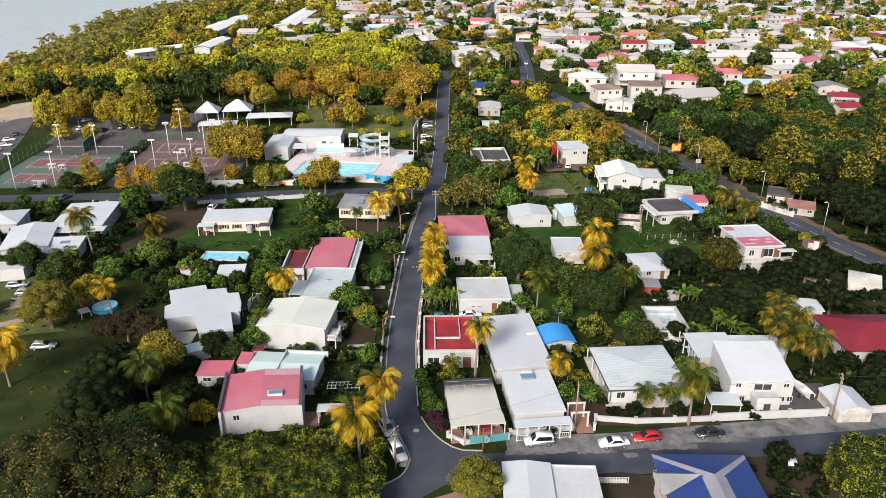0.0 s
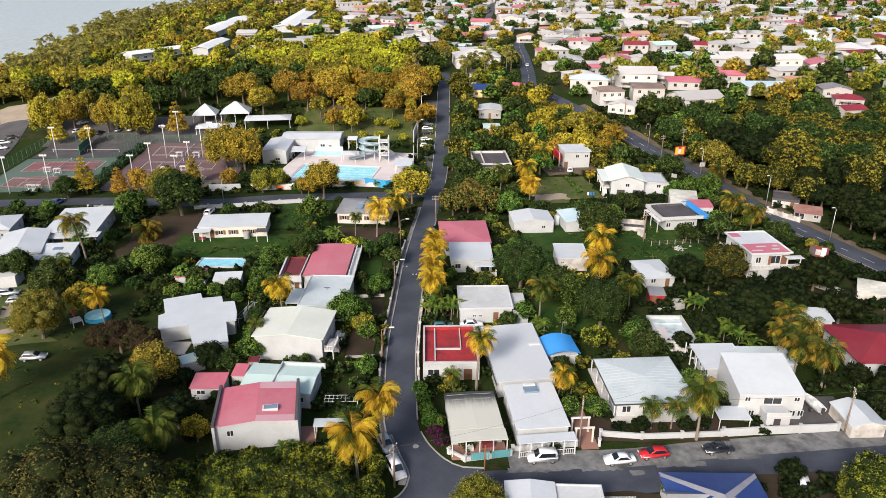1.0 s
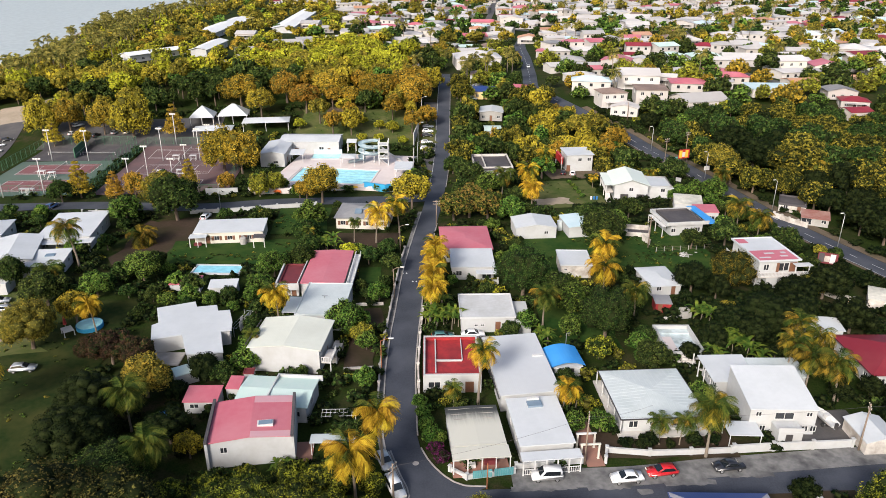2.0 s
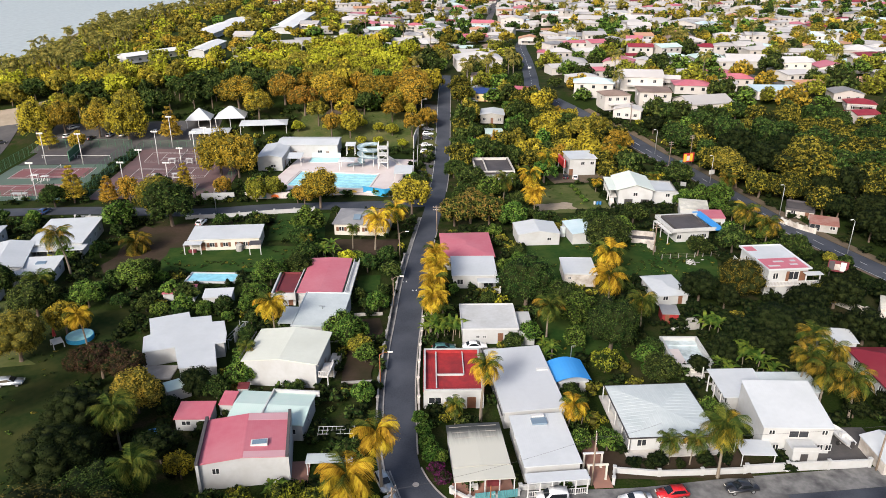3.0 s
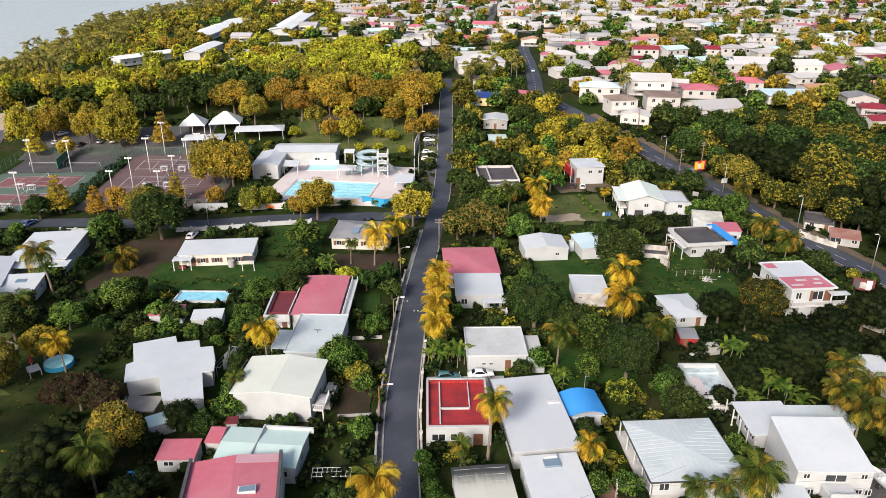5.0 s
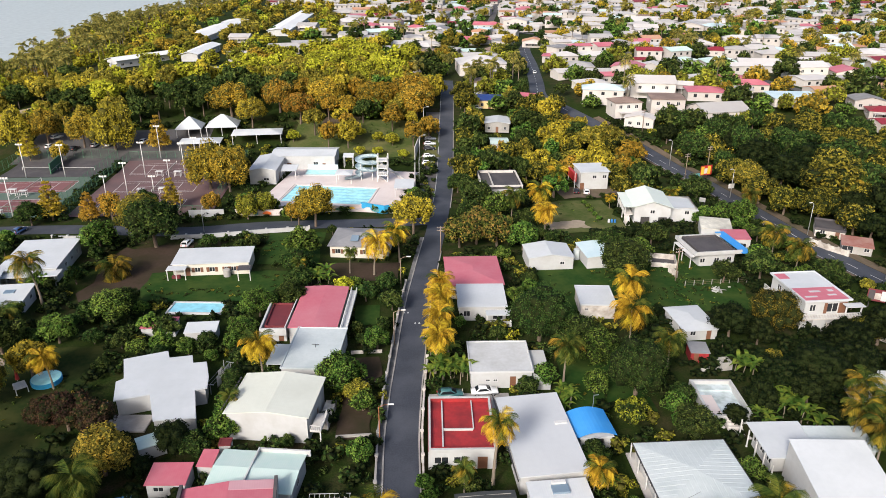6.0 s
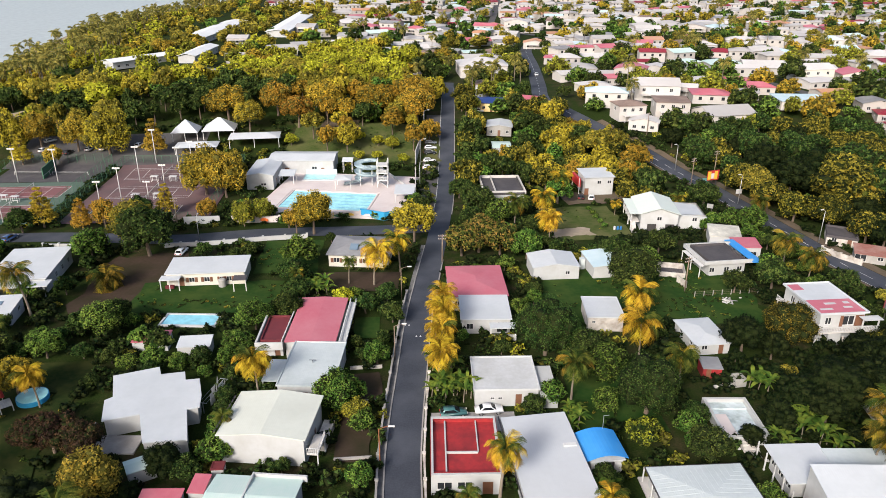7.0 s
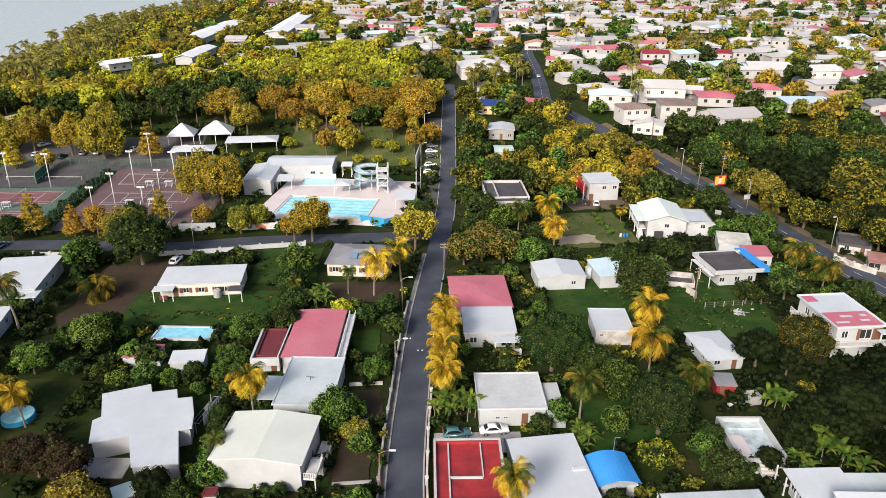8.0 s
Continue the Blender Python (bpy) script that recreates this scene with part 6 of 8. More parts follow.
wood_pole(-6.52, 79.49, 7.0, 60)
round_pole("utility_pole", 5.71, 82.99, 4.2, 0.10, 0.08, "rust", "short rusty pole by the side road", "utility pole")
wood_pole(-2.02, 180.12, 7.0, 0)
wood_pole(48.79, 165.6, 8.0, 20)
wood_pole(81.1, 241.8, 9.7, 20, "tall mossy pole at the edge of the wood")
wood_pole(-69.97, 202.48, 8.0, 0, "rusty brown pole near the courts")
street_lamp(-61.55, 193.36, 6.0, 0.8, 90)
wood_pole(-76.45, 121.79, 6.0, 30)


def cable(pts, sag, label):
    bm = bmesh.new()
    for a, b in zip(pts, pts[1:]):
        a, b = Vector(a), Vector(b)
        tube(bm, [a.lerp(b, k / 8) - Vector((0, 0, sag * 4 * (k / 8) * (1 - k / 8))) for k in range(9)], [0.018] * 9, 4)
    tagged(part("cable", bm, "dark_frame"), label, "cable")


cable([(-6.52, 79.49, 6.6), (19.65, 87.92, 8.0), (59.57, 90.99, 7.5), (98.95, 97.18, 7.5)], 0.7, "thin dark overhead line along the side road")
cable([(19.65, 87.92, 7.6), (31.11, 96.76, 3.6)], 0.4, "thin dark service line to a house")

# gate posts at the narrow drive
r = empty("drive_gate", pose(19.84, 88.87, 0, 0, 0, 4), "rusty cream drive gate frame with posts", "gate")
posts(r, [(-0.6, 0), (1.9, 0), (-0.6, 2.4), (1.9, 2.4)], 2.5, 0.24, "cream_wall")
slab(r, "beam", -0.8, 2.1, -0.12, 0.12, 2.5, 2.72, "cream_wall")
slab(r, "beam", -0.8, 2.1, 2.28, 2.52, 2.5, 2.72, "white_paint")
patch("drive", 20.82, 92.55, 2.55, 10.69, 4, "brick_paving", 0.125, "narrow reddish paved drive")

# billboards and signs
def billboard(x, y, yaw, w, h, z0, label, colours):
    root = empty("billboard", pose(x, y, ground(x, y), 0, 0, yaw), label, "billboard")
    for u in (-w * 0.35, w * 0.35):
        slab(root, "leg", u - 0.08, u + 0.08, 0.06, 0.22, -0.2, z0 + h, "dark_frame")
    slab(root, "panel", -w / 2, w / 2, 0, 0.06, z0, z0 + h, colours[0])
    for i, c in enumerate(colours[1:]):
        slab(root, "printed_patch", -w / 2 + 0.2 + i * w * 0.28, -w / 2 + 0.15 + (i + 1) * w * 0.28, -0.012, -0.003, z0 + 0.25 + 0.2 * (i % 2), z0 + h * (0.9 - 0.2 * (i % 2)), c)


billboard(78.68, 236.05, 20, 4.2, 3.0, 2.2, "red and yellow roadside billboard on legs", ("red_paint", "yellow_paint", "white_paint", "yellow_paint"))
billboard(77.11, 237.22, 20, 2.6, 2.2, 0.2, "turquoise hoarding by the road", ("teal_paint", "teal_paint"))
billboard(85.34, 153.41, -24, 4.0, 2.6, 1.4, "brown framed roadside billboard", ("maroon_roof", "dark_flat", "stained_wall", "white_paint"))
billboard(84.15, 228.96, 15, 2.0, 1.4, 0.3, "small white roadside notice board", ("white_paint", "white_paint"))
billboard(70.05, 212.9, -30, 1.6, 1.2, 1.6, "back of a white road sign on posts", ("steel", "steel"))


# ---- cars ----
CAR_SETS = {}


def car_meshes(colour, kind):
    key = colour, kind
    if key in CAR_SETS:
        return CAR_SETS[key]
    L, W = (4.2, 1.72) if kind != "van" else (4.3, 1.8)
    if kind == "hatch":
        prof = [(-2.1, 0.35), (-2.12, 0.75), (-1.85, 0.92), (1.0, 0.95), (1.85, 0.80), (2.1, 0.62), (2.12, 0.35)]
        cab = [(-2.0, 0.93), (-1.55, 1.42), (0.1, 1.45), (1.0, 0.95)]
    elif kind == "sedan":
        prof = [(-2.2, 0.35), (-2.25, 0.80), (-2.0, 0.93), (1.05, 0.93), (1.95, 0.80), (2.25, 0.60), (2.22, 0.35)]
        cab = [(-1.55, 0.93), (-0.95, 1.38), (0.25, 1.40), (1.05, 0.93)]
    else:
        prof = [(-2.1, 0.35), (-2.12, 0.95), (-2.1, 1.02), (1.1, 1.02), (1.95, 0.85), (2.12, 0.65), (2.12, 0.35)]
        cab = [(-2.08, 1.02), (-1.98, 1.75), (0.45, 1.78), (1.15, 1.02)]
    out = {}

    def mesh(name, bm, material):
        bmesh.ops.recalc_face_normals(bm, faces=bm.faces)
        me = bpy.data.meshes.new(name)
        bm.to_mesh(me)
        bm.free()
        me.materials.append(MATS[material])
        out[name] = me

    bm = bmesh.new()
    prism(bm, [(x, -W / 2, z) for x, z in prof], [(x, W / 2, z) for x, z in prof])
    bmesh.ops.bevel(bm, geom=list(bm.edges), offset=0.11, segments=3, affect="EDGES")
    for f in bm.faces:
        f.smooth = True
    mesh("body", bm, colour)
    t = W / 2 - 0.05
    lean = 0.30 if kind != "van" else 0.14

    def half(z):
        return t - (z - cab[0][1]) * lean

    bm = bmesh.new()
    prism(bm, [(x, -half(z), z - (0.08 if i in (0, 3) else 0)) for i, (x, z) in enumerate(cab)], [(x, half(z), z - (0.08 if i in (0, 3) else 0)) for i, (x, z) in enumerate(cab)])
    bmesh.ops.recalc_face_normals(bm, faces=bm.faces)
    bmesh.ops.bevel(bm, geom=list(bm.edges), offset=0.09, segments=3, affect="EDGES")
    for f in bm.faces:
        f.smooth = True
    mesh("cabin", bm, colour)

    def pane(name, corners, out, inset):
        """A glass pane just proud of the cabin, smaller than the face that it lies on."""
        bm = bmesh.new()
        mid = sum((Vector(c) for c in corners), Vector()) / len(corners)
        front = [mid + (Vector(c) - mid) * inset + Vector(out) * 0.012 for c in corners]
        back = [p - Vector(out) * 0.03 for p in front]
        prism(bm, front, back)
        mesh(name, bm, "car_glass")

    (x0, z0), (x1, z1), (x2, z2), (x3, z3) = cab
    pane("windscreen", ((x3, -half(z3), z3), (x3, half(z3), z3), (x2, half(z2), z2), (x2, -half(z2), z2)), Vector((z2 - z3, 0, x3 - x2)).normalized(), 0.84)
    pane("rear_window", ((x0, -half(z0), z0), (x0, half(z0), z0), (x1, half(z1), z1), (x1, -half(z1), z1)), Vector((z0 - z1, 0, x1 - x0)).normalized(), 0.80)
    for name, sgn in (("side_window", -1), ("far_side_window", 1)):
        pane(name, ((x0 + 0.1, sgn * half(z0), z0), (x3 - 0.1, sgn * half(z3), z3), (x2, sgn * half(z2), z2), (x1, sgn * half(z1), z1)), Vector((0, sgn, lean)).normalized(), 0.80)
    bm = bmesh.new()
    tube(bm, [(0, -0.1, 0), (0, 0.1, 0)], [0.32, 0.32], 14)
    mesh("tyre", bm, "tyre")
    bm = bmesh.new()
    tube(bm, [(0, -0.115, 0), (0, 0.115, 0)], [0.2, 0.2], 10)
    mesh("rim", bm, "steel")
    bm = bmesh.new()
    box(bm, -0.05, 0.03, -0.2, 0.2, -0.07, 0.07)
    mesh("headlight", bm, "lamp_glass")
    bm = bmesh.new()
    box(bm, -0.03, 0.05, -0.14, 0.14, -0.1, 0.1)
    mesh("tail_light", bm, "red_paint")
    CAR_SETS[key] = out
    return out


def car(x, y, yaw, colour, kind, label, group=""):
    me = car_meshes(colour, kind)
    root = empty("van" if kind == "van" else "car", pose(x, y, ground(x, y) + 0.05, 0, 0, yaw), label, "van" if kind == "van" else "car", group)
    for name in ("body", "cabin", "windscreen", "rear_window", "side_window", "far_side_window"):
        shared(name.replace("far_", ""), me[name], root)
    for u in (-1.32, 1.32):
        for v in (-0.76, 0.76):
            w = shared("wheel", me["tyre"], root, Matrix.Translation((u, v, 0.32)))
            shared("rim", me["rim"], w)
    for v in (-0.58, 0.58):
        shared("headlight", me["headlight"], root, Matrix.Translation((2.08, v, 0.68)))
        shared("tail_light", me["tail_light"], root, Matrix.Translation((-2.12, v, 0.72)))


car(13.9, 84.9, 184, "car_white", "van", "white panel van parked on the shoulder")
car(24.7, 84.5, 186, "car_white", "sedan", "white coupe parked beside the road")
car(29.8, 85.8, 188, "car_red", "hatch", "bright red hatchback parked beside the road")
car(39.3, 86.9, 188, "car_black", "sedan", "black saloon parked by the white wall")
car(-6.52, 82.34, -66, "car_white", "van", "white van parked at the corner")
car(-8.28, 87.77, -66, "car_silver", "hatch", "blue-grey car parked behind the white van")
car(-71.52, 111.33, 8, "car_silver", "hatch", "silver estate car on the lawn")
car(-0.19, 122.46, 8, "car_teal", "hatch", "dark teal car under banana leaves")
car(5.31, 123.22, 6, "car_white", "sedan", "white saloon under the car port")
car(-62.99, 184.9, 85, "car_white", "hatch", "white car parked behind the wall")
car(-85.99, 132.74, 12, "car_silver", "hatch", "silver car on the sandy drive")
car(-89.8, 136.18, 12, "car_silver", "hatch", "grey car beside the garage")
car(-107.71, 193.08, 80, "car_blue", "hatch", "blue car on the road by the courts")
car(37.6, 225.25, 80, "car_black", "hatch", "dark car in front of the white house")
car(40.42, 224.65, 80, "car_white", "hatch", "white car in front of the white house")
car(38.65, 417.74, 85, "car_white", "sedan", "white car driving on the far road")
car(42.77, 378.85, 85, "car_white", "sedan", "white car on the far road")
car(48.2, 80.0, 78, "car_white", "hatch", "white car in the dark yard")
car(11.49, 303.73, 10, "car_white", "van", "white van beside the yellow house")
for k, (yy, cc) in enumerate(((273.3, "car_silver"), (269.3, "car_white"), (265.4, "car_black"), (259, "car_white"), (252.9, "car_white"), (222.9, "car_black"), (217.1, "car_silver"))):
    px = min(MAIN, key=lambda p: abs(p.y - yy)).x - 5.6
    car(px, yy, 4, cc, "hatch", {"car_silver": "silver", "car_white": "white", "car_black": "dark"}[cc] + " car in a parking bay by the street", "cars along the street")
LOT = ((-136, 265.5, 80, "car_white"), (-131, 274, 80, "car_black"), (-127, 264, 80, "car_black"), (-121, 266.5, 85, "car_silver"), (-116.5, 266.9, 85, "car_white"), (-128, 275.8, 82, "car_blue"),
       (-124.6, 276, 82, "car_white"), (-120.6, 276.2, 82, "car_silver"), (-136.95, 272.28, 60, "car_white"), (-156.5, 243.3, 20, "car_silver"), (-155.6, 249.2, 20, "car_white"), (-157.7, 255.1, 25, "car_white"), (-157.6, 260.3, 25, "car_black"),
       (-105.39, 269.53, 85, "car_white"), (-100.65, 269.61, 85, "car_silver"))
for lx, ly, lt, cc in LOT:
    car(lx, ly, lt, cc, "hatch", {"car_silver": "silver", "car_white": "white", "car_black": "black", "car_blue": "blue"}[cc] + " car in the shaded car park", "cars in the car park")

# ---- pools ----
def pool(label, x, y, w, d, yaw, z0, rim, water, deck="pale_concrete", drop=0.18, name="pool"):
    """A basin with a stone rim and water."""
    take(x, y, w + 2 * rim, d + 2 * rim, yaw)
    SOLID.append((x, y, max(w, d) * 0.62 + rim))
    root = empty(name, pose(x, y, 0, 0, 0, yaw), label, "swimming pool")
    a, b = w / 2, d / 2
    for x0, x1, y0, y1 in ((-a - rim, a + rim, -b - rim, -b), (-a - rim, a + rim, b, b + rim), (-a - rim, -a, -b, b), (a, a + rim, -b, b)):
        slab(root, "rim", x0, x1, y0, y1, z0 - 1.2, z0, deck)
    slab(root, "basin_floor", -a, a, -b, b, z0 - 1.2, z0 - 1.0, "pale_blue_roof")
    slab(root, "pool_water", -a, a, -b, b, z0 - 0.95, z0 - drop, water, "clear blue water")
    return root


pool("garden pool with pale blue water and a white rim", -50.37, 152.42, 10.2, 4.1, -1.5, 0.35, 0.4, "pale_pool_water", "white_slab")
DZ = 0.6
r = pool("large public swimming pool with bright turquoise water", -34.0, 221.6, 24.6, 14.7, -7.5, DZ, 0.5, "pool_water", "deck")
for k in range(5):
    slab(r, "lane_line", -12.3, 12.3, -5.11 + k * 2.55, -4.93 + k * 2.55, DZ - 0.178, DZ - 0.16, "mural_blue")
for nm, x0, x1, y0, y1 in (("deck_slab", -18, 22, -11.5, -8.08), ("deck_slab", -18, 22, 8.08, 24.95), ("deck_slab", -18, -13, -8.08, 8.08), ("deck_slab", 13, 22, -8.08, 8.08)):
    slab(r, nm, x0, x1, y0, y1, -0.3, DZ - 0.004, "deck")
take(-33.18, 230.81, 41.2, 40.39, -4)
r = pool("shallow paddling pool with pale blue water", -39.83, 242.74, 9.32, 5.46, 0, DZ + 0.25, 0.4, "pool_water", "white_slab", 0.12)
slab(r, "blue_wall", -4.8, 4.8, 4.04, 4.4, DZ, DZ + 1.4, "pale_blue_roof")


def pavilion(x, y, w, d, h, z, label, roof="mono"):
    root = empty("pavilion", pose(x, y, z), label, "pavilion")
    part("pavilion_roof", roof_mesh(roof, w, d, h, 0.6, 0.12), "white_roof", root)
    posts(root, [(-w / 2 + 0.3, -d / 2 + 0.36), (w / 2 - 0.3, -d / 2 + 0.36), (-w / 2 + 0.3, d / 2 - 0.36), (w / 2 - 0.3, d / 2 - 0.36)], h, 0.14)


pavilion(-48.57, 238.04, 4.8, 4.84, 2.6, DZ, "open white pavilion by the pool")
pavilion(-31.2, 233.6, 5.0, 5.06, 2.8, DZ, "white hipped sun shelter by the pool", "hip")
pavilion(-12.6, 222.5, 5.6, 6.6, 2.8, DZ - 0.2, "white shelter at the pool corner")
pavilion(-31.9, 249.6, 3.4, 2.86, 3.4, DZ, "small white shower block shelter")
r = house("white pool building with a long gabled roof", -46.06, 251.94, 20.6, 10.69, 0, 4.4, "gable_x", 0.8, "white_roof", over=0.3, ops={"s": [(-4.5, 1.4, 0, 2.2), (4.0, 1.6, 1.0, 2.6), (6.6, 1.0, 0, 2.2)]}, name="pool_building", category="pool building")
house("white wing of the pool building", -55.83, 240.6, 8.44, 16.63, 1, 4.3, "gable_y", 0.7, "white_roof", over=0.3, ops={"s": [(1, 1.6, 1.2, 2.0)], "e": [(-3, 1.4, 0, 2.2), (2, 1.4, 1, 2.2)]}, name="pool_building", category="pool building")


def water_slide():
    """A white tower and a pale blue spiral flume."""
    root = empty("water_slide", pose(-24.8, 236.4, DZ - 0.1), "white tower with a pale blue spiral water slide", "water slide")
    for u in (3.6, 6.6):
        for v in (-3.0, 0.0):
            slab(root, "leg", u - 0.13, u + 0.13, v - 0.15, v + 0.15, -0.8, 8.2, "white_paint")
    for z in (2.2, 4.4, 6.6):
        slab(root, "platform", 3.4, 6.8, -3.8, 0.24, z, z + 0.16, "white_paint")
        railing(root, 3.45, -3.74, 6.75, -3.74, z + 0.16, 1.0, gap=0.6)
        railing(root, 6.75, -3.74, 6.75, 0.18, z + 0.16, 1.0, gap=0.6)
    for k in range(3):
        bm = bmesh.new()
        m = Matrix.Translation((5.1, -1.5, 2.2 * k)) @ Euler((0, radians(-38 if k % 2 else 38), 0)).to_matrix().to_4x4()
        box(bm, -1.7, 1.7, -0.5, 0.5, 0.6, 0.72, m)
        part("stair", bm, "white_paint", root)
    bm = bmesh.new()
    rows = []
    turns, n = 2.6, 84
    for i in range(n + 1):
        t = i / n
        a = 0.3 + turns * 2 * math.pi * t
        c = Vector((math.cos(a) * 2.5, math.sin(a) * 2.0, 7.2 - 5.6 * t))
        o = Vector((math.cos(a), math.sin(a), 0))
        rows.append([bm.verts.new(c + o * 1.0 * math.sin(b) + Vector((0, 0, -0.85 * math.cos(b) + 0.3))) for b in (-1.7, -1.1, -0.4, 0.4, 1.1, 1.7)])
    for k in range(12):
        t = (k + 1) / 12
        base = Vector((math.cos(0.3 + turns * 2 * math.pi) * 2.5, math.sin(0.3 + turns * 2 * math.pi) * 2.0, 1.6))
        c = base.lerp(Vector((-6.5, -1.5, 0.5)), t)
        rows.append([bm.verts.new(c + Vector((0, 1, 0)) * -0.7 * math.sin(b) + Vector((0, 0, -0.55 * math.cos(b) + 0.3))) for b in (-1.7, -1.1, -0.4, 0.4, 1.1, 1.7)])
    for a, b in zip(rows, rows[1:]):
        for k in range(5):
            bm.faces.new((a[k], a[k + 1], b[k + 1], b[k]))
    bmesh.ops.solidify(bm, geom=bm.faces[:], thickness=0.06)
    part("flume", bm, "slide_blue", root, "pale blue spiral flume", smooth=True)
    for a in (0.8, 2.4, 4.0, 5.6):
        bm = bmesh.new()
        tube(bm, [(math.cos(a) * 2.4, math.sin(a) * 1.9, -0.8), (math.cos(a) * 2.4, math.sin(a) * 1.9, 5.4)], [0.12, 0.12], 8)
        part("support", bm, "white_paint", root)


water_slide()
# small round pool with a white ladder deck
r = empty("round_pool", pose(-67.0, 126.3, 0.1), "small round above-ground pool with blue water", "pool")
bm = bmesh.new()
tube(bm, [(0, 0, 0), (0, 0, 0.8)], [2.4, 2.4], 24)
part("pool_wall", bm, "mural_blue", r)
bm = bmesh.new()
tube(bm, [(0, 0, 0.802), (0, 0, 0.83)], [2.28, 2.28], 24)
part("pool_water", bm, "pool_water", r)
r = empty("pool_ladder", pose(-69.86, 123.71, 0.1, 0, 0, 40), "white slatted pool deck with steps", "deck")
for k in range(7):
    slab(r, "slat", -0.9, 0.9, -1.2 + k * 0.36, -0.94 + k * 0.36, 1.0, 1.06, "white_paint")
posts(r, [(-0.85, -1.1), (0.85, -1.1), (-0.85, 1.1), (0.85, 1.1)], 1.0, 0.12)
slab(r, "umbrella_pole", -0.04, 0.04, 1.3, 1.38, 0, 3.2, "white_paint")
bm = bmesh.new()
tube(bm, [(0, 1.34, 1.5), (0, 1.34, 3.0), (0, 1.34, 3.3)], [0.34, 0.16, 0.03], 8)
part("folded_umbrella", bm, "red_paint", r, "folded dark red umbrella")

# ---- courts ----
def flood_light(x, y, h, label="tall white floodlight mast beside the courts"):
    root = round_pole("floodlight_mast", x, y, h, 0.16, 0.09, "white_paint", label, "floodlight")
    slab(root, "cross_bar", -1.0, 1.0, -0.06, 0.06, h - 0.1, h + 0.04, "white_paint")
    for u in (-0.75, 0.0, 0.75):
        bm = bmesh.new()
        m = Matrix.Translation((u, -0.1, h + 0.2)) @ Euler((radians(-35), 0, 0)).to_matrix().to_4x4()
        box(bm, -0.28, 0.28, -0.12, 0.12, -0.2, 0.2, m)
        lamp = part("lamp", bm, "white_paint", root)
        bm = bmesh.new()
        box(bm, -0.24, 0.24, -0.135, -0.122, -0.16, 0.16, m)
        part("lens", bm, "lamp_glass", lamp)


for lx, ly, lh in ((-130.7, 238.9, 10.3), (-118.6, 239.0, 10.1), (-93.8, 239.2, 10.9), (-95.4, 257.2, 10.8), (-81.5, 239.3, 10.7), (-92.3, 221.9, 9.5), (-114.8, 202.9, 10.9), (-97.7, 220.2, 6.1), (-85.3, 236.2, 6.2), (-86.0, 225.2, 4.6), (-84.1, 258.0, 6.7), (-126.2, 201.8, 10.6)):
    flood_light(lx, ly, lh)


def net(x, y, yaw, w=12.0):
    root = empty("tennis_net", pose(x, y, ground(x, y) + 0.12, 0, 0, yaw), "sagging tennis net with white band", "tennis net")
    posts(root, [(0, -w / 2), (0, w / 2)], 1.1, 0.1)
    slab(root, "band", -0.03, 0.03, -w / 2, w / 2, 0.88, 0.98, "white_paint")
    for k in range(25):
        slab(root, "cord", -0.01, 0.01, -w / 2 + k * w / 24 - 0.01, -w / 2 + k * w / 24 + 0.01, 0.05, 0.88, "curtain_net")
    for z in (0.2, 0.45, 0.7):
        slab(root, "cord", -0.01, 0.01, -w / 2, w / 2, z, z + 0.02, "curtain_net")


for cx, cy in ((-121.3, 212.2), (-123.6, 229.2), (-85.2, 212.4), (-86.5, 229.7), (-88.6, 247.6)):
    net(cx, cy, 4)
for cx in (-130.3, -118.4):
    net(cx, 246.4, 90, 11.0)


def shelter(x, y):
    root = empty("bench_shelter", pose(x, y, ground(x, y) + 0.12), "small white players bench shelter", "bench")
    posts(root, [(-0.9, -0.5), (0.9, -0.5), (-0.9, 0.5), (0.9, 0.5)], 1.7, 0.1)
    slab(root, "shelter_roof", -1.1, 1.1, -0.7, 0.7, 1.7, 1.78, "white_paint")
    slab(root, "seat", -0.9, 0.9, -0.2, 0.2, 0.45, 0.5, "white_paint")


for sx, sy in ((-125.2, 221.7), (-121.5, 220.6), (-121.4, 204.2), (-119.3, 204.2), (-89.6, 239.9), (-83.9, 239.9), (-88.6, 222.6), (-82.7, 223.4), (-88.0, 206.0)):
    shelter(sx, sy)
r = empty("practice_wall", pose(-125.6, 248.0, ground(-126, 248) + 0.1, 0, 0, 100), "green practice wall between the courts", "wall")
slab(r, "board", -6.2, 6.2, -0.15, 0.15, 0, 3.4, "green_mesh")
slab(r, "stripe", -6.1, 6.1, -0.17, -0.152, 1.0, 1.1, "white_paint")


def court_fence(pts, h, label, every=3.0):
    """Posts and rails with thin wires."""
    for (ax, ay), (bx, by) in zip(pts, pts[1:]):
        v = Vector((bx - ax, by - ay, 0))
        L = v.length
        root = empty("court_fence", pose(ax, ay, ground(ax, ay) + 0.1, 0, 0, math.degrees(math.atan2(v.y, v.x))), label, "fence")
        k = max(1, round(L / every))
        tilt = (ground(bx, by) - ground(ax, ay)) / L
        for i in range(k + 1):
            slab(root, "post", L * i / k - 0.04, L * i / k + 0.04, -0.04, 0.04, L * i / k * tilt - 0.2, L * i / k * tilt + h, "green_mesh")
        for z in [h * q / 8 for q in range(9)]:
            bm = bmesh.new()
            s = 0.03 if z in (0, h) else 0.014
            prism(bm, [(0, -s, z - s), (0, s, z - s), (0, s, z + s), (0, -s, z + s)], [(L, -s, z - s + tilt * L), (L, s, z - s + tilt * L), (L, s, z + s + tilt * L), (L, -s, z + s + tilt * L)])
            part("wire", bm, "green_mesh", root)


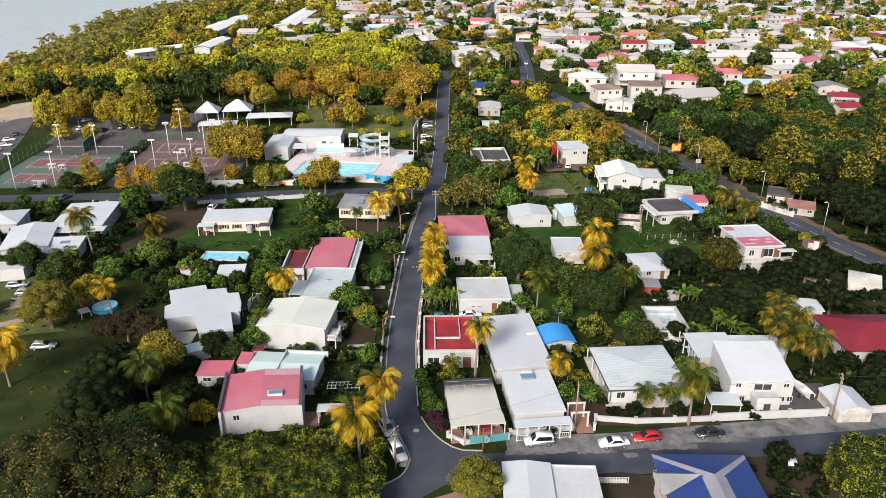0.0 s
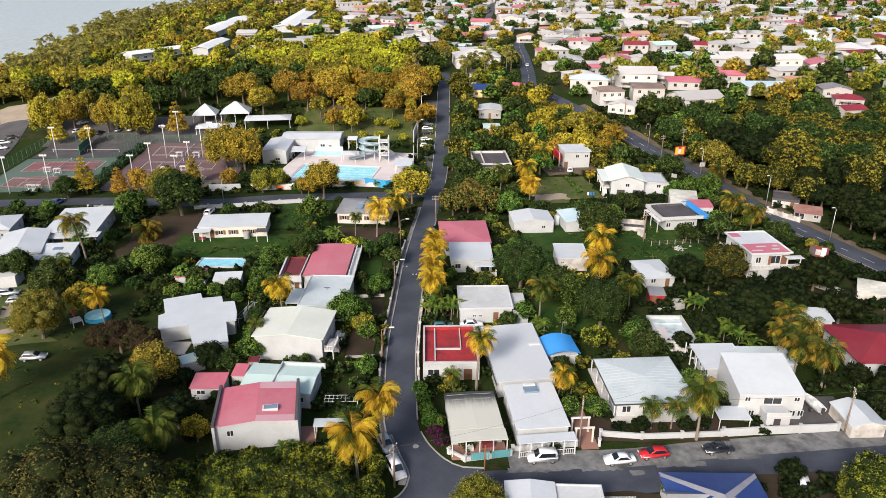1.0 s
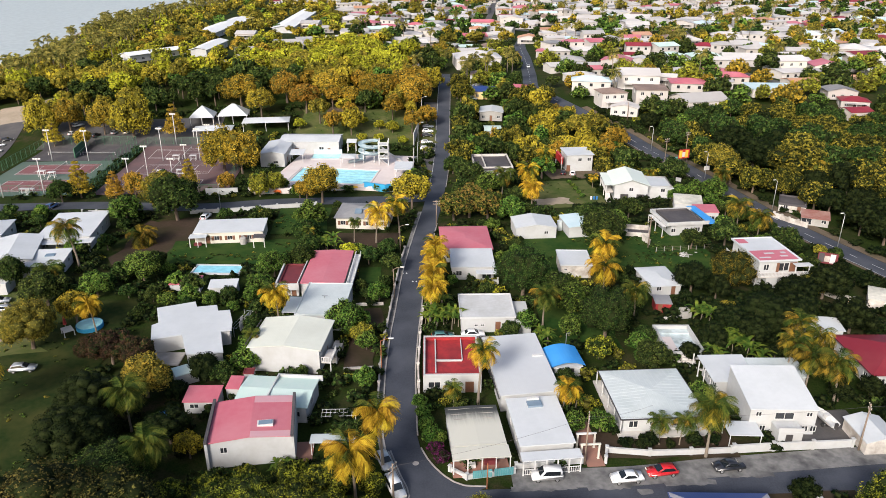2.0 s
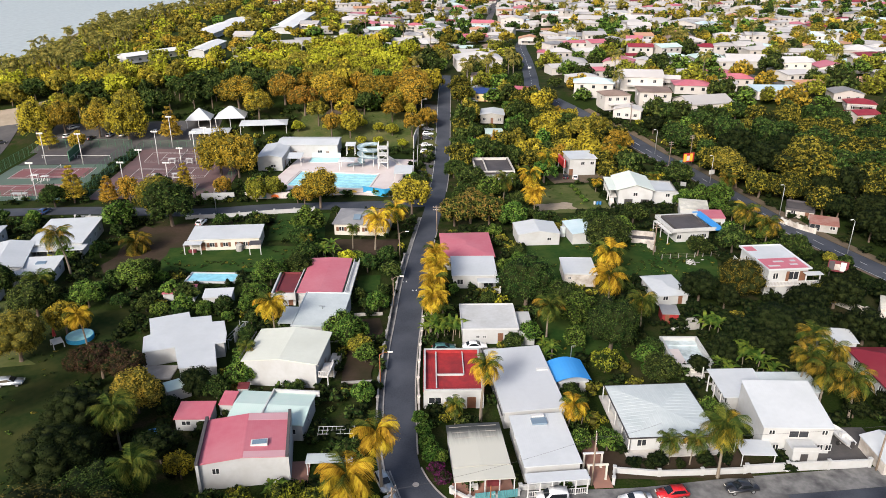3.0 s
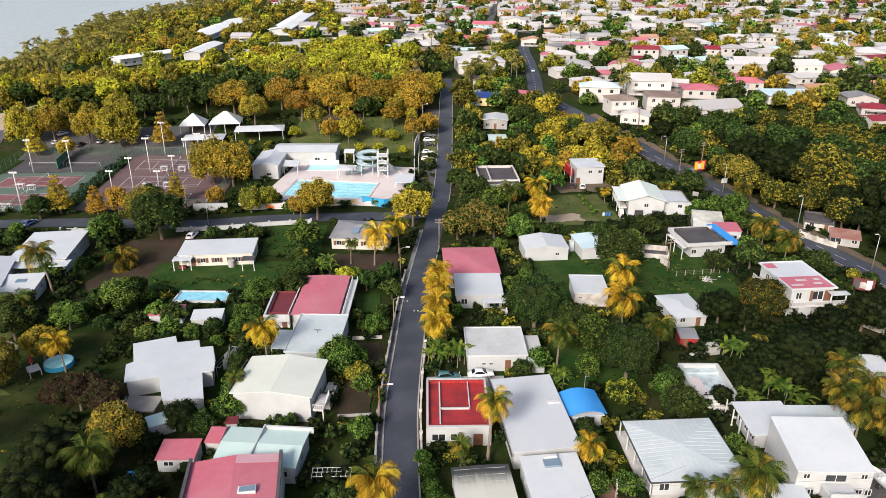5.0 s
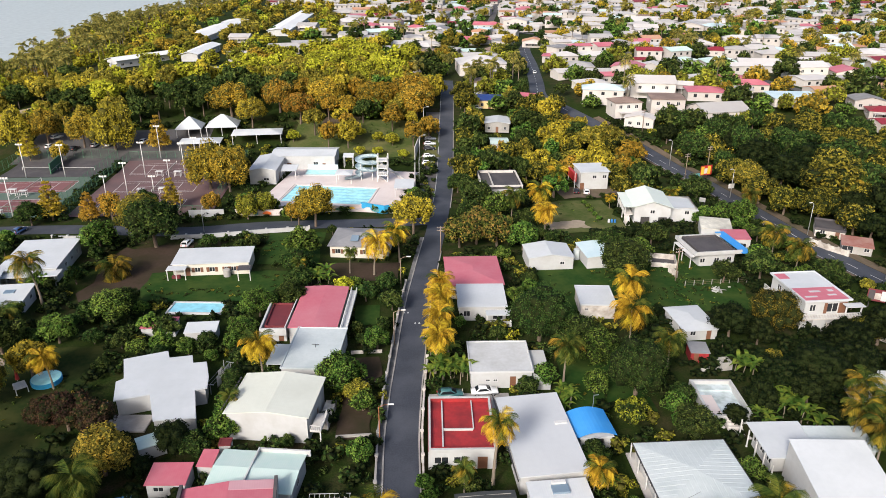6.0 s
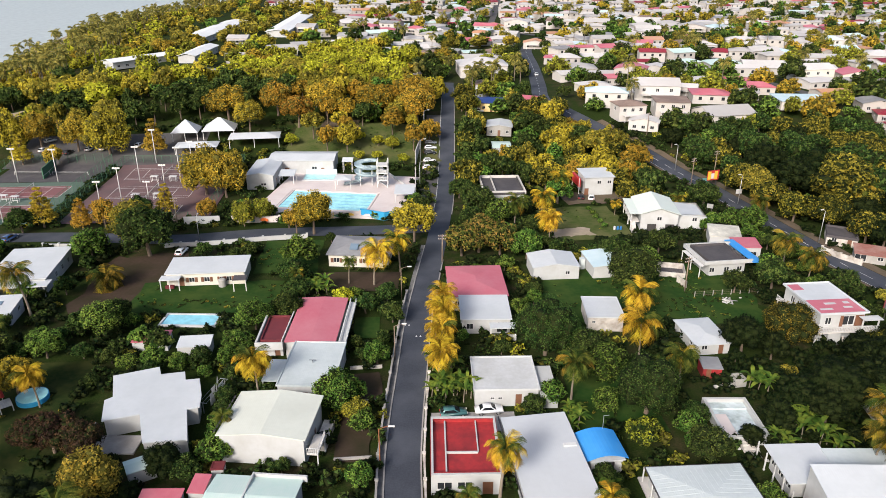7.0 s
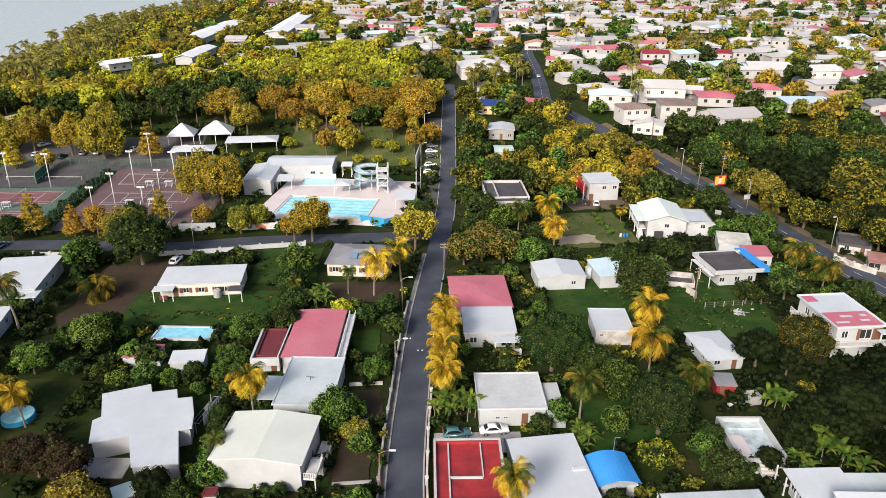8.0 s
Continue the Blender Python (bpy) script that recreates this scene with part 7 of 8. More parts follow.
court_fence([(-139.5, 202.5), (-107.5, 204.0), (-109.5, 257.0), (-141.0, 256.5), (-139.5, 202.5)], 3.0, "green wire fence round the tennis courts")
court_fence([(-104.0, 205.5), (-65.5, 206.5), (-66.5, 258.0), (-105.5, 257.0), (-104.0, 205.5)], 2.4, "green wire fence round the brown courts")

# tents and the park hall
for tx, ty, tw, td, th in ((-90.8, 275.8, 9, 9, 2.8), (-79.5, 277.1, 11, 10, 3.0), (-84.5, 266.3, 14, 8, 2.2), (-66, 271, 17, 9, 3.2)):
    root = empty("marquee", pose(tx, ty, ground(tx, ty), 0, 0, 8), "white peaked marquee roof on posts", "marquee")
    take(tx, ty, tw, td, 8)
    part("marquee_roof", roof_mesh("hip", tw, td, th, 3.6 if tw < 13 else 1.0, 0.1), "white_roof", root)
    posts(root, [(u * (tw / 2 - 0.4), v * (td / 2 - 0.4)) for u in (-1, 0, 1) for v in (-1, 1)], th, 0.16)
# boat on its trailer
r = empty("boat", pose(57.64, 97.28, 0.1, 0, 0, 100), "small white open motor boat on a trailer", "boat")
bm = bmesh.new()
secs = []
for x, w, zk in ((-2.3, 0.85, 0.75), (-1, 0.95, 0.7), (0.5, 0.95, 0.7), (1.6, 0.7, 0.75), (2.5, 0.22, 0.95), (2.8, 0.03, 1.1)):
    secs.append([bm.verts.new(p) for p in ((x, -w, 1.35), (x, -w * 0.75, zk + 0.15), (x, 0, zk), (x, w * 0.75, zk + 0.15), (x, w, 1.35), (x, w * 0.8, 1.3), (x, w * 0.6, zk + 0.3), (x, -w * 0.6, zk + 0.3), (x, -w * 0.8, 1.3))])
for a, b in zip(secs, secs[1:]):
    for k in range(9):
        bm.faces.new((a[k], a[(k + 1) % 9], b[(k + 1) % 9], b[k]))
bm.faces.new(secs[0])
bm.faces.new(secs[-1][::-1])
bmesh.ops.recalc_face_normals(bm, faces=bm.faces)
part("hull", bm, "white_paint", r)
slab(r, "console", -0.6, 0.0, -0.3, 0.3, 1.0, 1.7, "white_paint")
slab(r, "outboard", -2.7, -2.35, -0.2, 0.2, 0.8, 1.7, "dark_frame")
slab(r, "trailer_beam", -2.4, 3.4, -0.06, 0.06, 0.45, 0.55, "steel")
for k in (0.85, -0.85):
    bm = bmesh.new()
    tube(bm, [(-0.8, k - 0.1, 0.3), (-0.8, k + 0.1, 0.3)], [0.3, 0.3], 12)
    part("wheel", bm, "tyre", r)
    slab(r, "bunk", -1.6, 1.4, k * 0.6 - 0.05, k * 0.6 + 0.05, 0.5, 0.82, "dark_frame")
slab(r, "axle", -0.86, -0.74, -0.8, 0.8, 0.25, 0.4, "steel")
# odds and ends
r = empty("water_tank", pose(-48.54, 167.55, 0.1), "grey round water tank beside the house", "tank")
bm = bmesh.new()
tube(bm, [(0, 0, 0), (0, 0, 1.5), (0, 0, 1.7)], [0.8, 0.8, 0.5], 14)
part("tank_body", bm, "grey_wall", r)
r = empty("concrete_cistern", pose(46.81, 131.12, 0.1, 0, 0, 10), "open grey concrete cistern", "cistern")
for x0, x1, y0, y1 in ((-1.0, 1.0, -1.0, -0.8), (-1.0, 1.0, 0.8, 1.0), (-1.0, -0.8, -0.8, 0.8), (0.8, 1.0, -0.8, 0.8)):
    slab(r, "side", x0, x1, y0, y1, 0, 1.5, "grey_wall")
slab(r, "bottom", -0.8, 0.8, -0.8, 0.8, 0, 0.2, "grey_wall")
r = empty("washing_line", pose(-38.1, 127.97, 0.1, 0, 0, 14), "washing line with white sheets", "washing line")
posts(r, [(0, -2), (0, 2)], 2.0, 0.08, "steel")
slab(r, "line", -0.01, 0.01, -2, 2, 1.9, 1.92, "white_paint")
for k in range(4):
    slab(r, "sheet", -0.02, 0.02, -1.7 + k * 0.9, -1.1 + k * 0.9, 0.5, 1.9, "white_paint")
r = empty("tarpaulin", pose(-42.16, 97.01, 0.1, 0, 0, 12), "small blue tarpaulin shelter in the shade", "tarpaulin")
slab(r, "sheet", -1.0, 1.0, -0.7, 0.7, 1.6, 1.65, "blue_paint")
slab(r, "side_sheet", -1.0, 1.0, -0.75, -0.71, 0.4, 1.6, "blue_paint")
posts(r, [(-0.9, 0.6), (0.9, 0.6), (-0.9, -0.6), (0.9, -0.6)], 1.6, 0.08)
r = empty("pergola", pose(-15.85, 90.57, 0.1, 0, 0, 2), "low shelter with a speckled grey sheet roof", "pergola")
slab(r, "sheet", -3.2, 3.2, -1.0, 1.0, 2.1, 2.2, "grey_sheet")
posts(r, [(-3, -0.8), (3, -0.8), (-3, 0.8), (3, 0.8)], 2.1, 0.1)
r = empty("trellis", pose(-16.03, 97.88, 0.1, 0, 0, 2), "white garden trellis frame over plants", "trellis")
for k in range(9):
    slab(r, "bar", -2.6 + k * 0.65, -2.55 + k * 0.65, -0.9, 0.9, 1.2, 1.25, "white_paint")
for yk in (-0.9, 0.0, 0.85):
    slab(r, "long_bar", -2.65, 2.7, yk, yk + 0.05, 1.252, 1.3, "white_paint")
posts(r, [(-2.6, -0.85), (2.6, -0.85), (-2.6, 0.85), (2.6, 0.85)], 1.2, 0.08)
for k in range(7):
    sx, sy = 40.1 + 0.74 * k, 115.2 - 0.65 * k
    r = empty("stepping_stone", pose(sx, sy, 0.12, 0, 0, 20 * k), "pale stepping stone in the garden path", "stone", "garden stepping stones")
    bm = bmesh.new()
    tube(bm, [(0, 0, 0), (0, 0, 0.08)], [0.36, 0.32], 7)
    part("slab", bm, "pale_concrete", r)
r = empty("rubble_heap", pose(44.34, 130.39, 0.1), "heap of pale rubble beside the drained pool", "rubble")
for k in range(14):
    bm = bmesh.new()
    s = random.uniform(0.12, 0.35)
    box(bm, -s, s, -s * 0.7, s * 0.7, 0, s, pose(random.uniform(-1.6, 1.6), random.uniform(-0.6, 0.6), 0, 0, 0, random.uniform(0, 90)))
    part("lump", bm, "pale_concrete", r)

bm = bmesh.new()
tube(bm, [(-4.0, 87.9, 0.03), (-4.0, 87.9, 0.072)], [0.45, 0.45], 18)
tagged(part("manhole_cover", bm, "concrete"), "round worn iron manhole cover in the asphalt", "manhole cover")

# washing on a line beside the stepped house
r = empty("washing_line", pose(-38.0, 126.0, 0.1, 0, 0, 78), "washing line with white sheets hung to dry", "washing line")
for u in (-3.4, 3.4):
    slab(r, "line_post", u - 0.05, u + 0.05, -0.05, 0.05, 0, 2.0, "steel")
    slab(r, "cross_arm", u - 0.04, u + 0.04, -0.7, 0.7, 1.92, 2.0, "steel")
for v in (-0.6, 0.0, 0.6):
    slab(r, "line", -3.4, 3.4, v - 0.012, v + 0.012, 1.955, 1.98, "steel")
for u, v, wide, drop in ((-2.2, -0.6, 1.5, 1.3), (0.2, -0.6, 1.8, 1.5), (-1.2, 0.0, 1.4, 1.1), (1.4, 0.0, 1.6, 1.4), (0.4, 0.6, 1.2, 1.2)):
    bm = bmesh.new()
    cols = [(u + wide * k / 8, v + 0.05 * math.sin(k * 1.7)) for k in range(9)]
    for (xa, ya), (xb, yb) in zip(cols, cols[1:]):
        prism(bm, [(xa, ya - 0.012, 1.97 - drop), (xb, yb - 0.012, 1.97 - drop), (xb, v - 0.02, 1.99), (xa, v - 0.02, 1.99)], [(xa, ya + 0.012, 1.97 - drop), (xb, yb + 0.012, 1.97 - drop), (xb, v + 0.02, 1.99), (xa, v + 0.02, 1.99)])
    bmesh.ops.remove_doubles(bm, verts=bm.verts, dist=0.002)
    bmesh.ops.recalc_face_normals(bm, faces=bm.faces)
    part("sheet", bm, "white_paint", r, "white cotton sheet")

# ---- trees, palms and undergrowth ----
def fast_mesh(name, verts, faces, material, core=None):
    """A mesh from arrays of points and of three- or four-sided faces. core: which faces are the inner blocks, coloured
    dark as shade between the leaves.
    """
    me = bpy.data.meshes.new(name)
    verts, faces = np.asarray(verts, np.float32), np.asarray(faces, np.int32)
    me.vertices.add(len(verts))
    me.vertices.foreach_set("co", verts.ravel())
    me.loops.add(faces.size)
    me.loops.foreach_set("vertex_index", faces.ravel())
    me.polygons.add(len(faces))
    me.polygons.foreach_set("loop_start", np.arange(0, faces.size, faces.shape[1], dtype=np.int32))
    me.update(calc_edges=True)
    me.materials.append(MATS[material])
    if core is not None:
        me.materials.append(MATS["core_shade_warm" if material in ("leaf_gold", "leaf_olive", "leaf_lime", "leaf_rust") else "core_shade"])
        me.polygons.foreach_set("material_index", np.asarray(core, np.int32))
    return me


CUBE = np.array([(x, y, z) for z in (-1, 1) for y in (-1, 1) for x in (-1, 1)]) * 0.47
CUBE_TRIS = np.array([t for a, b, c, d in ((0, 2, 3, 1), (4, 5, 7, 6), (0, 1, 5, 4), (2, 6, 7, 3), (0, 4, 6, 2), (1, 3, 7, 5)) for t in ((a, b, c), (a, c, d))])


def cards(rng, centres, normals, size):
    """Leaf sprays: pointed triangles at the given places, facing about along the normals."""
    n = len(centres)
    nor = normals + rng.normal(0, 0.5, (n, 3))
    nor /= np.linalg.norm(nor, axis=1, keepdims=True)
    u = np.cross(nor, rng.normal(0, 1, (n, 3)))
    u /= np.linalg.norm(u, axis=1, keepdims=True)
    v = np.cross(nor, u)
    s = size * rng.uniform(0.55, 1.35, (n, 1))
    verts = np.stack([centres - u * s * 0.6 - v * s * 0.5, centres + u * s * 0.6 - v * s * 0.5, centres + v * s - nor * s * 0.25], axis=1).reshape(-1, 3)
    return verts, np.arange(3 * n).reshape(-1, 3)


def crown_arrays(seed, clumps, leaves, size, flat=0.85, low=-0.45, puff=(0.21, 0.40)):
    """A crown of radius about 1 round (0, 0, 0): a dome of leafy puffs, uneven, with gaps between them."""
    rng = np.random.default_rng(seed)
    V, Q, k = [], [], 0
    stretch = rng.uniform(0.85, 1.1, 2)
    centres = [(np.array((0, 0, 0.05)), 0.62)]
    for i in range(clumps):
        z = 1 - (1 - low) * (i + 0.5) / clumps
        a = 2.39996 * i + rng.uniform(-0.35, 0.35)
        q = math.sqrt(max(0.0, 1 - z * z))
        r = rng.uniform(0.46, 0.90)
        centres.append((np.array((q * math.cos(a) * stretch[0], q * math.sin(a) * stretch[1], z * flat)) * r, rng.uniform(*puff)))
    # a block inside each puff, its dark colour standing for shade in the gaps
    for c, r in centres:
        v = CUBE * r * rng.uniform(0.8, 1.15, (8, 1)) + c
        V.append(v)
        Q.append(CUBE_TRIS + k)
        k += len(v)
    share = np.array([r * r for _, r in centres])
    share[0] *= 0.35
    count = (share / share.sum() * leaves).astype(int)
    for (c, r), n in zip(centres, count):
        d = rng.normal(0, 1, (n, 3)) + c / max(0.3, np.linalg.norm(c)) * 0.55
        d /= np.linalg.norm(d, axis=1, keepdims=True)
        p = c + d * r * rng.uniform(0.72, 1.10, (n, 1))
        v, q = cards(rng, p, d, size)
        V.append(v)
        Q.append(q + k)
        k += len(v)
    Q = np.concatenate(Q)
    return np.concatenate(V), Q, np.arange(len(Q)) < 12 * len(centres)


def trunk_mesh(seed, height, radius, spread):
    rng = random.Random(seed)
    bm = bmesh.new()
    lean = Vector((rng.uniform(-0.06, 0.06), rng.uniform(-0.06, 0.06), 0))
    top = Vector((0, 0, height)) + lean * height
    tube(bm, [(0, 0, 0), lean * height * 0.5 + Vector((0, 0, height * 0.5)), top], [radius, radius * 0.75, radius * 0.5], 7)
    for k in range(5):
        a = 2 * math.pi * (k + rng.random() * 0.6) / 5
        base = lean * height * 0.7 + Vector((0, 0, height * rng.uniform(0.6, 0.85)))
        tip = top + Vector((math.cos(a) * spread, math.sin(a) * spread, rng.uniform(0.1, 0.5) * spread))
        tube(bm, [base, base.lerp(tip, 0.5) + Vector((0, 0, 0.06 * spread)), tip], [radius * 0.45, radius * 0.3, radius * 0.12], 5)
    me = bpy.data.meshes.new("trunk")
    bm.to_mesh(me)
    bm.free()
    me.materials.append(MATS["bark"])
    return me


KINDS = {"G": ("leaf_gold", "broad tree with sunlit golden-green leaves"), "O": ("leaf_olive", "broad olive-green tree with dense leaves"), "B": ("leaf_green", "dense dark green leafy tree"),
         "L": ("leaf_lime", "bushy tree with yellow-green leaves"), "R": ("leaf_rust", "tree with reddish-brown and green leaves"), "D": ("leaf_brown", "twiggy tree with brownish sparse leaves"),
         "K": ("leaf_dark_shade", "tree with very dark green leaves, shade in their colour"), "T": ("leaf_lit_tips", "dark bushy tree with lit tips painted yellow-green"), "U": ("leaf_umber", "wide dark olive-brown tree crown"),
         "V": ("leaf_fresh", "leafy bush with fresh green leaves"), "M": ("leaf_magenta", "shrub with dark leaves and magenta flowers"), "F": ("leaf_flame", "wide flat-topped tree with orange-tipped green leaves"),
         "S": ("leaf_lit_shade", "dense olive tree with sunlit tips and shade painted in")}
CROWNS = {}


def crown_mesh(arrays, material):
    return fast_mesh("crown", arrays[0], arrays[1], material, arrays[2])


SIZES = {"small": (18, 1200, 0.120), "middle": (30, 2500, 0.080), "large": (46, 5200, 0.054), "vast": (100, 17000, 0.029)}
for kind in KINDS:
    for word, (clumps, leaves, size) in SIZES.items():
        if word == "vast" and kind == "M" or word in ("large", "middle") and kind == "M":
            continue
        base = 100 + 30 * "GOBLRDKTUVMFS".index(kind) + 10 * clumps
        CROWNS[kind, word] = [crown_mesh(crown_arrays(base + i, clumps + 4 * i, leaves, size), KINDS[kind][0]) for i in range(3)]
TRUNKS = [trunk_mesh(i, 1.0, 0.075, 0.42) for i in range(3)]


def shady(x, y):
    """The dense dark plots beside the villa and at the foot of the lawn, their shade put into the leaf colour."""
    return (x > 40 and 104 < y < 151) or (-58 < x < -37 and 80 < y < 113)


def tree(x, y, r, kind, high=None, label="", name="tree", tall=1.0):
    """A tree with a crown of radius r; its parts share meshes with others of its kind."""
    # green kinds turn near-black here, in place of shade
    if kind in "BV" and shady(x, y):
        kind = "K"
    i = random.randrange(3)
    z = ground(x, y)
    hc = high if high is not None else max(0.9, min(7.0, r * (1.35 if kind in "GR" else 1.0)))
    root = empty(name, pose(x, y, z, 0, 0, random.uniform(0, 360)), label or KINDS[kind][1], "tree" if name == "tree" else "shrub")
    t = shared("trunk", TRUNKS[i], root)
    t.scale = (max(r, hc * 0.7), max(r, hc * 0.7), hc)
    c = shared("crown", CROWNS[kind, "vast" if r > 3.1 and y < 87 or r > 4.1 and y < 153 else "large" if r > (2.5 if y < 153 else 4.6) else "middle" if r > (1.4 if y < 141 else 2.3) else "small"][i], root)
    c.location = (0, 0, hc)
    c.scale = (r * random.uniform(0.95, 1.1), r * random.uniform(0.95, 1.1), min(r, hc * 0.98) * random.uniform(0.85, 1.0) * tall)
    return root


def tiered_arrays(seed, leaves=3600, size=0.075):
    """A tall crown in uneven storeys of flat sprays, narrowing upwards."""
    rng = np.random.default_rng(seed)
    V, Q, k = [], [], 0
    discs = []
    for i in range(7):
        z, R = -0.75 + 0.30 * i, 0.95 - 0.115 * i
        for j in range(7 - i // 2):
            a = 6.283 * (j + 0.3 * i) / (7 - i // 2) + rng.uniform(-0.3, 0.3)
            q = R * rng.uniform(0.45, 0.72)
            discs.append((np.array((q * math.cos(a), q * math.sin(a), z + rng.uniform(-0.06, 0.06) - 0.1 * q)), R * rng.uniform(0.24, 0.36)))
    # flat blocks within the storeys, painted as the shade between sprays
    for c, r in discs:
        v = CUBE * (r * 0.7, r * 0.7, r * 0.25) + c
        V.append(v)
        Q.append(CUBE_TRIS + k)
        k += len(v)
    each = leaves // len(discs)
    for c, r in discs:
        d = rng.normal(0, 1, (each, 3)) * (1, 1, 0.35)
        p = c + d / np.linalg.norm(d, axis=1, keepdims=True) * r * rng.uniform(0.3, 1.1, (each, 1))
        v, q = cards(rng, p, d * 0.4 + (0, 0, 0.8), size)
        V.append(v)
        Q.append(q + k)
        k += len(v)
    Q = np.concatenate(Q)
    return np.concatenate(V), Q, np.arange(len(Q)) < 12 * len(discs)


TIERED = [crown_mesh(tiered_arrays(700 + i), "leaf_gold") for i in range(2)]


def tiered_tree(x, y, r, h):
    """A slender tree with storeyed branches."""
    root = empty("tree", pose(x, y, ground(x, y), 0, 0, random.uniform(0, 360)), "slender tree with golden foliage in flat storeys", "tree")
    t = shared("trunk", TRUNKS[0], root)
    t.scale = (r * 0.8, r * 0.8, h * 0.8)
    c = shared("crown", TIERED[random.randrange(2)], root)
    c.location = (0, 0, h * 0.58)
    c.scale = (r, r, h * 0.40)
    take(x, y, r, r, 0)


def frond_mesh(seed, droop, lift, pairs=30):
    """A palm frond of length 1 that leaves along x, arches and hangs, with leaflets on both sides. lift and droop: angles."""
    rng = np.random.default_rng(seed)
    V, Q = [], []
    spine, p = [np.zeros(3)], np.zeros(3)
    for i in range(12):
        a = lift - droop * ((i + 0.5) / 12) ** 1.3
        p = p + np.array((math.cos(a), 0, math.sin(a))) / 12
        spine.append(p)

    def at(t):
        k = min(11, int(t * 12))
        return spine[k] + (spine[k + 1] - spine[k]) * (t * 12 - k)

    def quad(a, b, c, d):
        k = len(V)
        V.extend((a, b, c, d))
        Q.append((k, k + 1, k + 2, k + 3))

    for i in range(6):
        a, b = at(i / 6), at((i + 1) / 6)
        w0, w1 = 0.016 * (1 - i / 7), 0.016 * (1 - (i + 1) / 7)
        quad(a - (0, w0, 0), a + (0, w0, 0), b + (0, w1, 0), b - (0, w1, 0))
    for i in range(pairs):
        t = 0.14 + 0.86 * i / pairs
        p, p2 = at(t), at(min(1, t + 1.0 / pairs))
        along = (p2 - p) / max(1e-6, np.linalg.norm(p2 - p))
        L = 0.31 * math.sin(math.pi * min(1, 0.22 + 0.70 * t)) + 0.05
        for s in (-1, 1):
            out = along * 0.55 + np.array((0, s * 0.75, -0.45 - 0.35 * rng.random()))
            tip = p + out * L * rng.uniform(0.7, 1.25)
            e = (p2 - p) * 0.40
            quad(p, p + (p2 - p) * 0.75, tip + e, tip)
    return np.array(V), np.array(Q)


FRONDS = {}
for mname in ("palm_gold", "palm_mixed", "palm_green"):
    FRONDS[mname] = [fast_mesh("frond", *frond_mesh(i, dr, li), mname) for i, (dr, li) in enumerate(((1.7, 0.62), (2.1, 0.55), (2.2, 0.30)))]
PALM_TRUNKS = []
for i in range(3):
    bm = bmesh.new()
    bend = (0.05, -0.09, 0.13)[i]
    tube(bm, [(bend * k * k / 16, 0, k / 4) for k in range(5)], [0.032, 0.024, 0.021, 0.019, 0.022], 7)
    me = bpy.data.meshes.new("trunk")
    bm.to_mesh(me)
    bm.free()
    me.materials.append(MATS["palm_bark"])
    PALM_TRUNKS.append((me, bend))


def palm(x, y, r, h, gold=1.0):
    root = empty("palm_tree", pose(x, y, ground(x, y), 0, 0, random.uniform(0, 360)), "tall palm with sunlit golden fronds" if gold > 0.6 else "tall palm with golden and green fronds" if gold > 0.2 else "palm with drooping green fronds", "palm")
    me, bend = random.choice(PALM_TRUNKS)
    t = shared("trunk", me, root)
    s = max(h, 4)
    t.scale = (s, s, h)
    L = r * 0.95
    n = 23
    for k in range(n):
        f = (k + 0.5) / n
        tilt = 62 - 92 * f + random.uniform(-8, 8)
        m = Matrix.Translation((bend * s, 0, h)) @ Euler((0, 0, radians(137.5 * k + random.uniform(-10, 10)))).to_matrix().to_4x4() @ Euler((0, -radians(tilt * 0.75), 0)).to_matrix().to_4x4()
        ob = shared("frond", FRONDS[("palm_gold" if gold > 0.6 else "palm_mixed") if random.random() < gold * (0.7 if k < 6 else 1.0) else "palm_green"][min(2, int(f * 3))], root)
        ob.matrix_basis = m @ Matrix.Diagonal((L, L, L, 1))


def banana_leaf():
    V, Q = [], []
    for i in range(7):
        t = i / 6
        w = 0.115 * math.sin(math.pi * (0.06 + 0.9 * t)) + 0.005
        x, z = t * (1 - 0.18 * t), 0.75 * t - 0.85 * t * t
        V += [(x, -w, z + 0.05 * w), (x, 0, z), (x, w, z + 0.05 * w)]
        if i:
            k = 3 * i
            Q += [(k - 3, k - 2, k + 1, k), (k - 2, k - 1, k + 2, k + 1)]
    return fast_mesh("leaf", np.array(V), np.array(Q), "banana_green")


BANANA = banana_leaf()


def banana(x, y, r):
    root = empty("banana_plant", pose(x, y, ground(x, y), 0, 0, random.uniform(0, 360)), "banana plants with broad bright green leaves", "banana plant")
    for j in range(4):
        a = 1.57 * j + random.random()
        bx, by, h = math.cos(a) * r * 0.4, math.sin(a) * r * 0.4, random.uniform(1.6, 2.6)
        st = shared("stem", PALM_TRUNKS[0][0], root, Matrix.Translation((bx, by, 0)))
        st.scale = (3.5, 3.5, h)
        for k in range(9):
            L = random.uniform(0.5, 0.75) * r
            m = Matrix.Translation((bx + 0.17, by, h)) @ Euler((0, 0, radians(137.5 * k + random.uniform(-15, 15)))).to_matrix().to_4x4() @ Euler((0, -radians(random.uniform(0, 35)), 0)).to_matrix().to_4x4()
            shared("leaf", BANANA, root).matrix_basis = m @ Matrix.Diagonal((L * 1.25, L * 1.1, L * 1.1, 1))


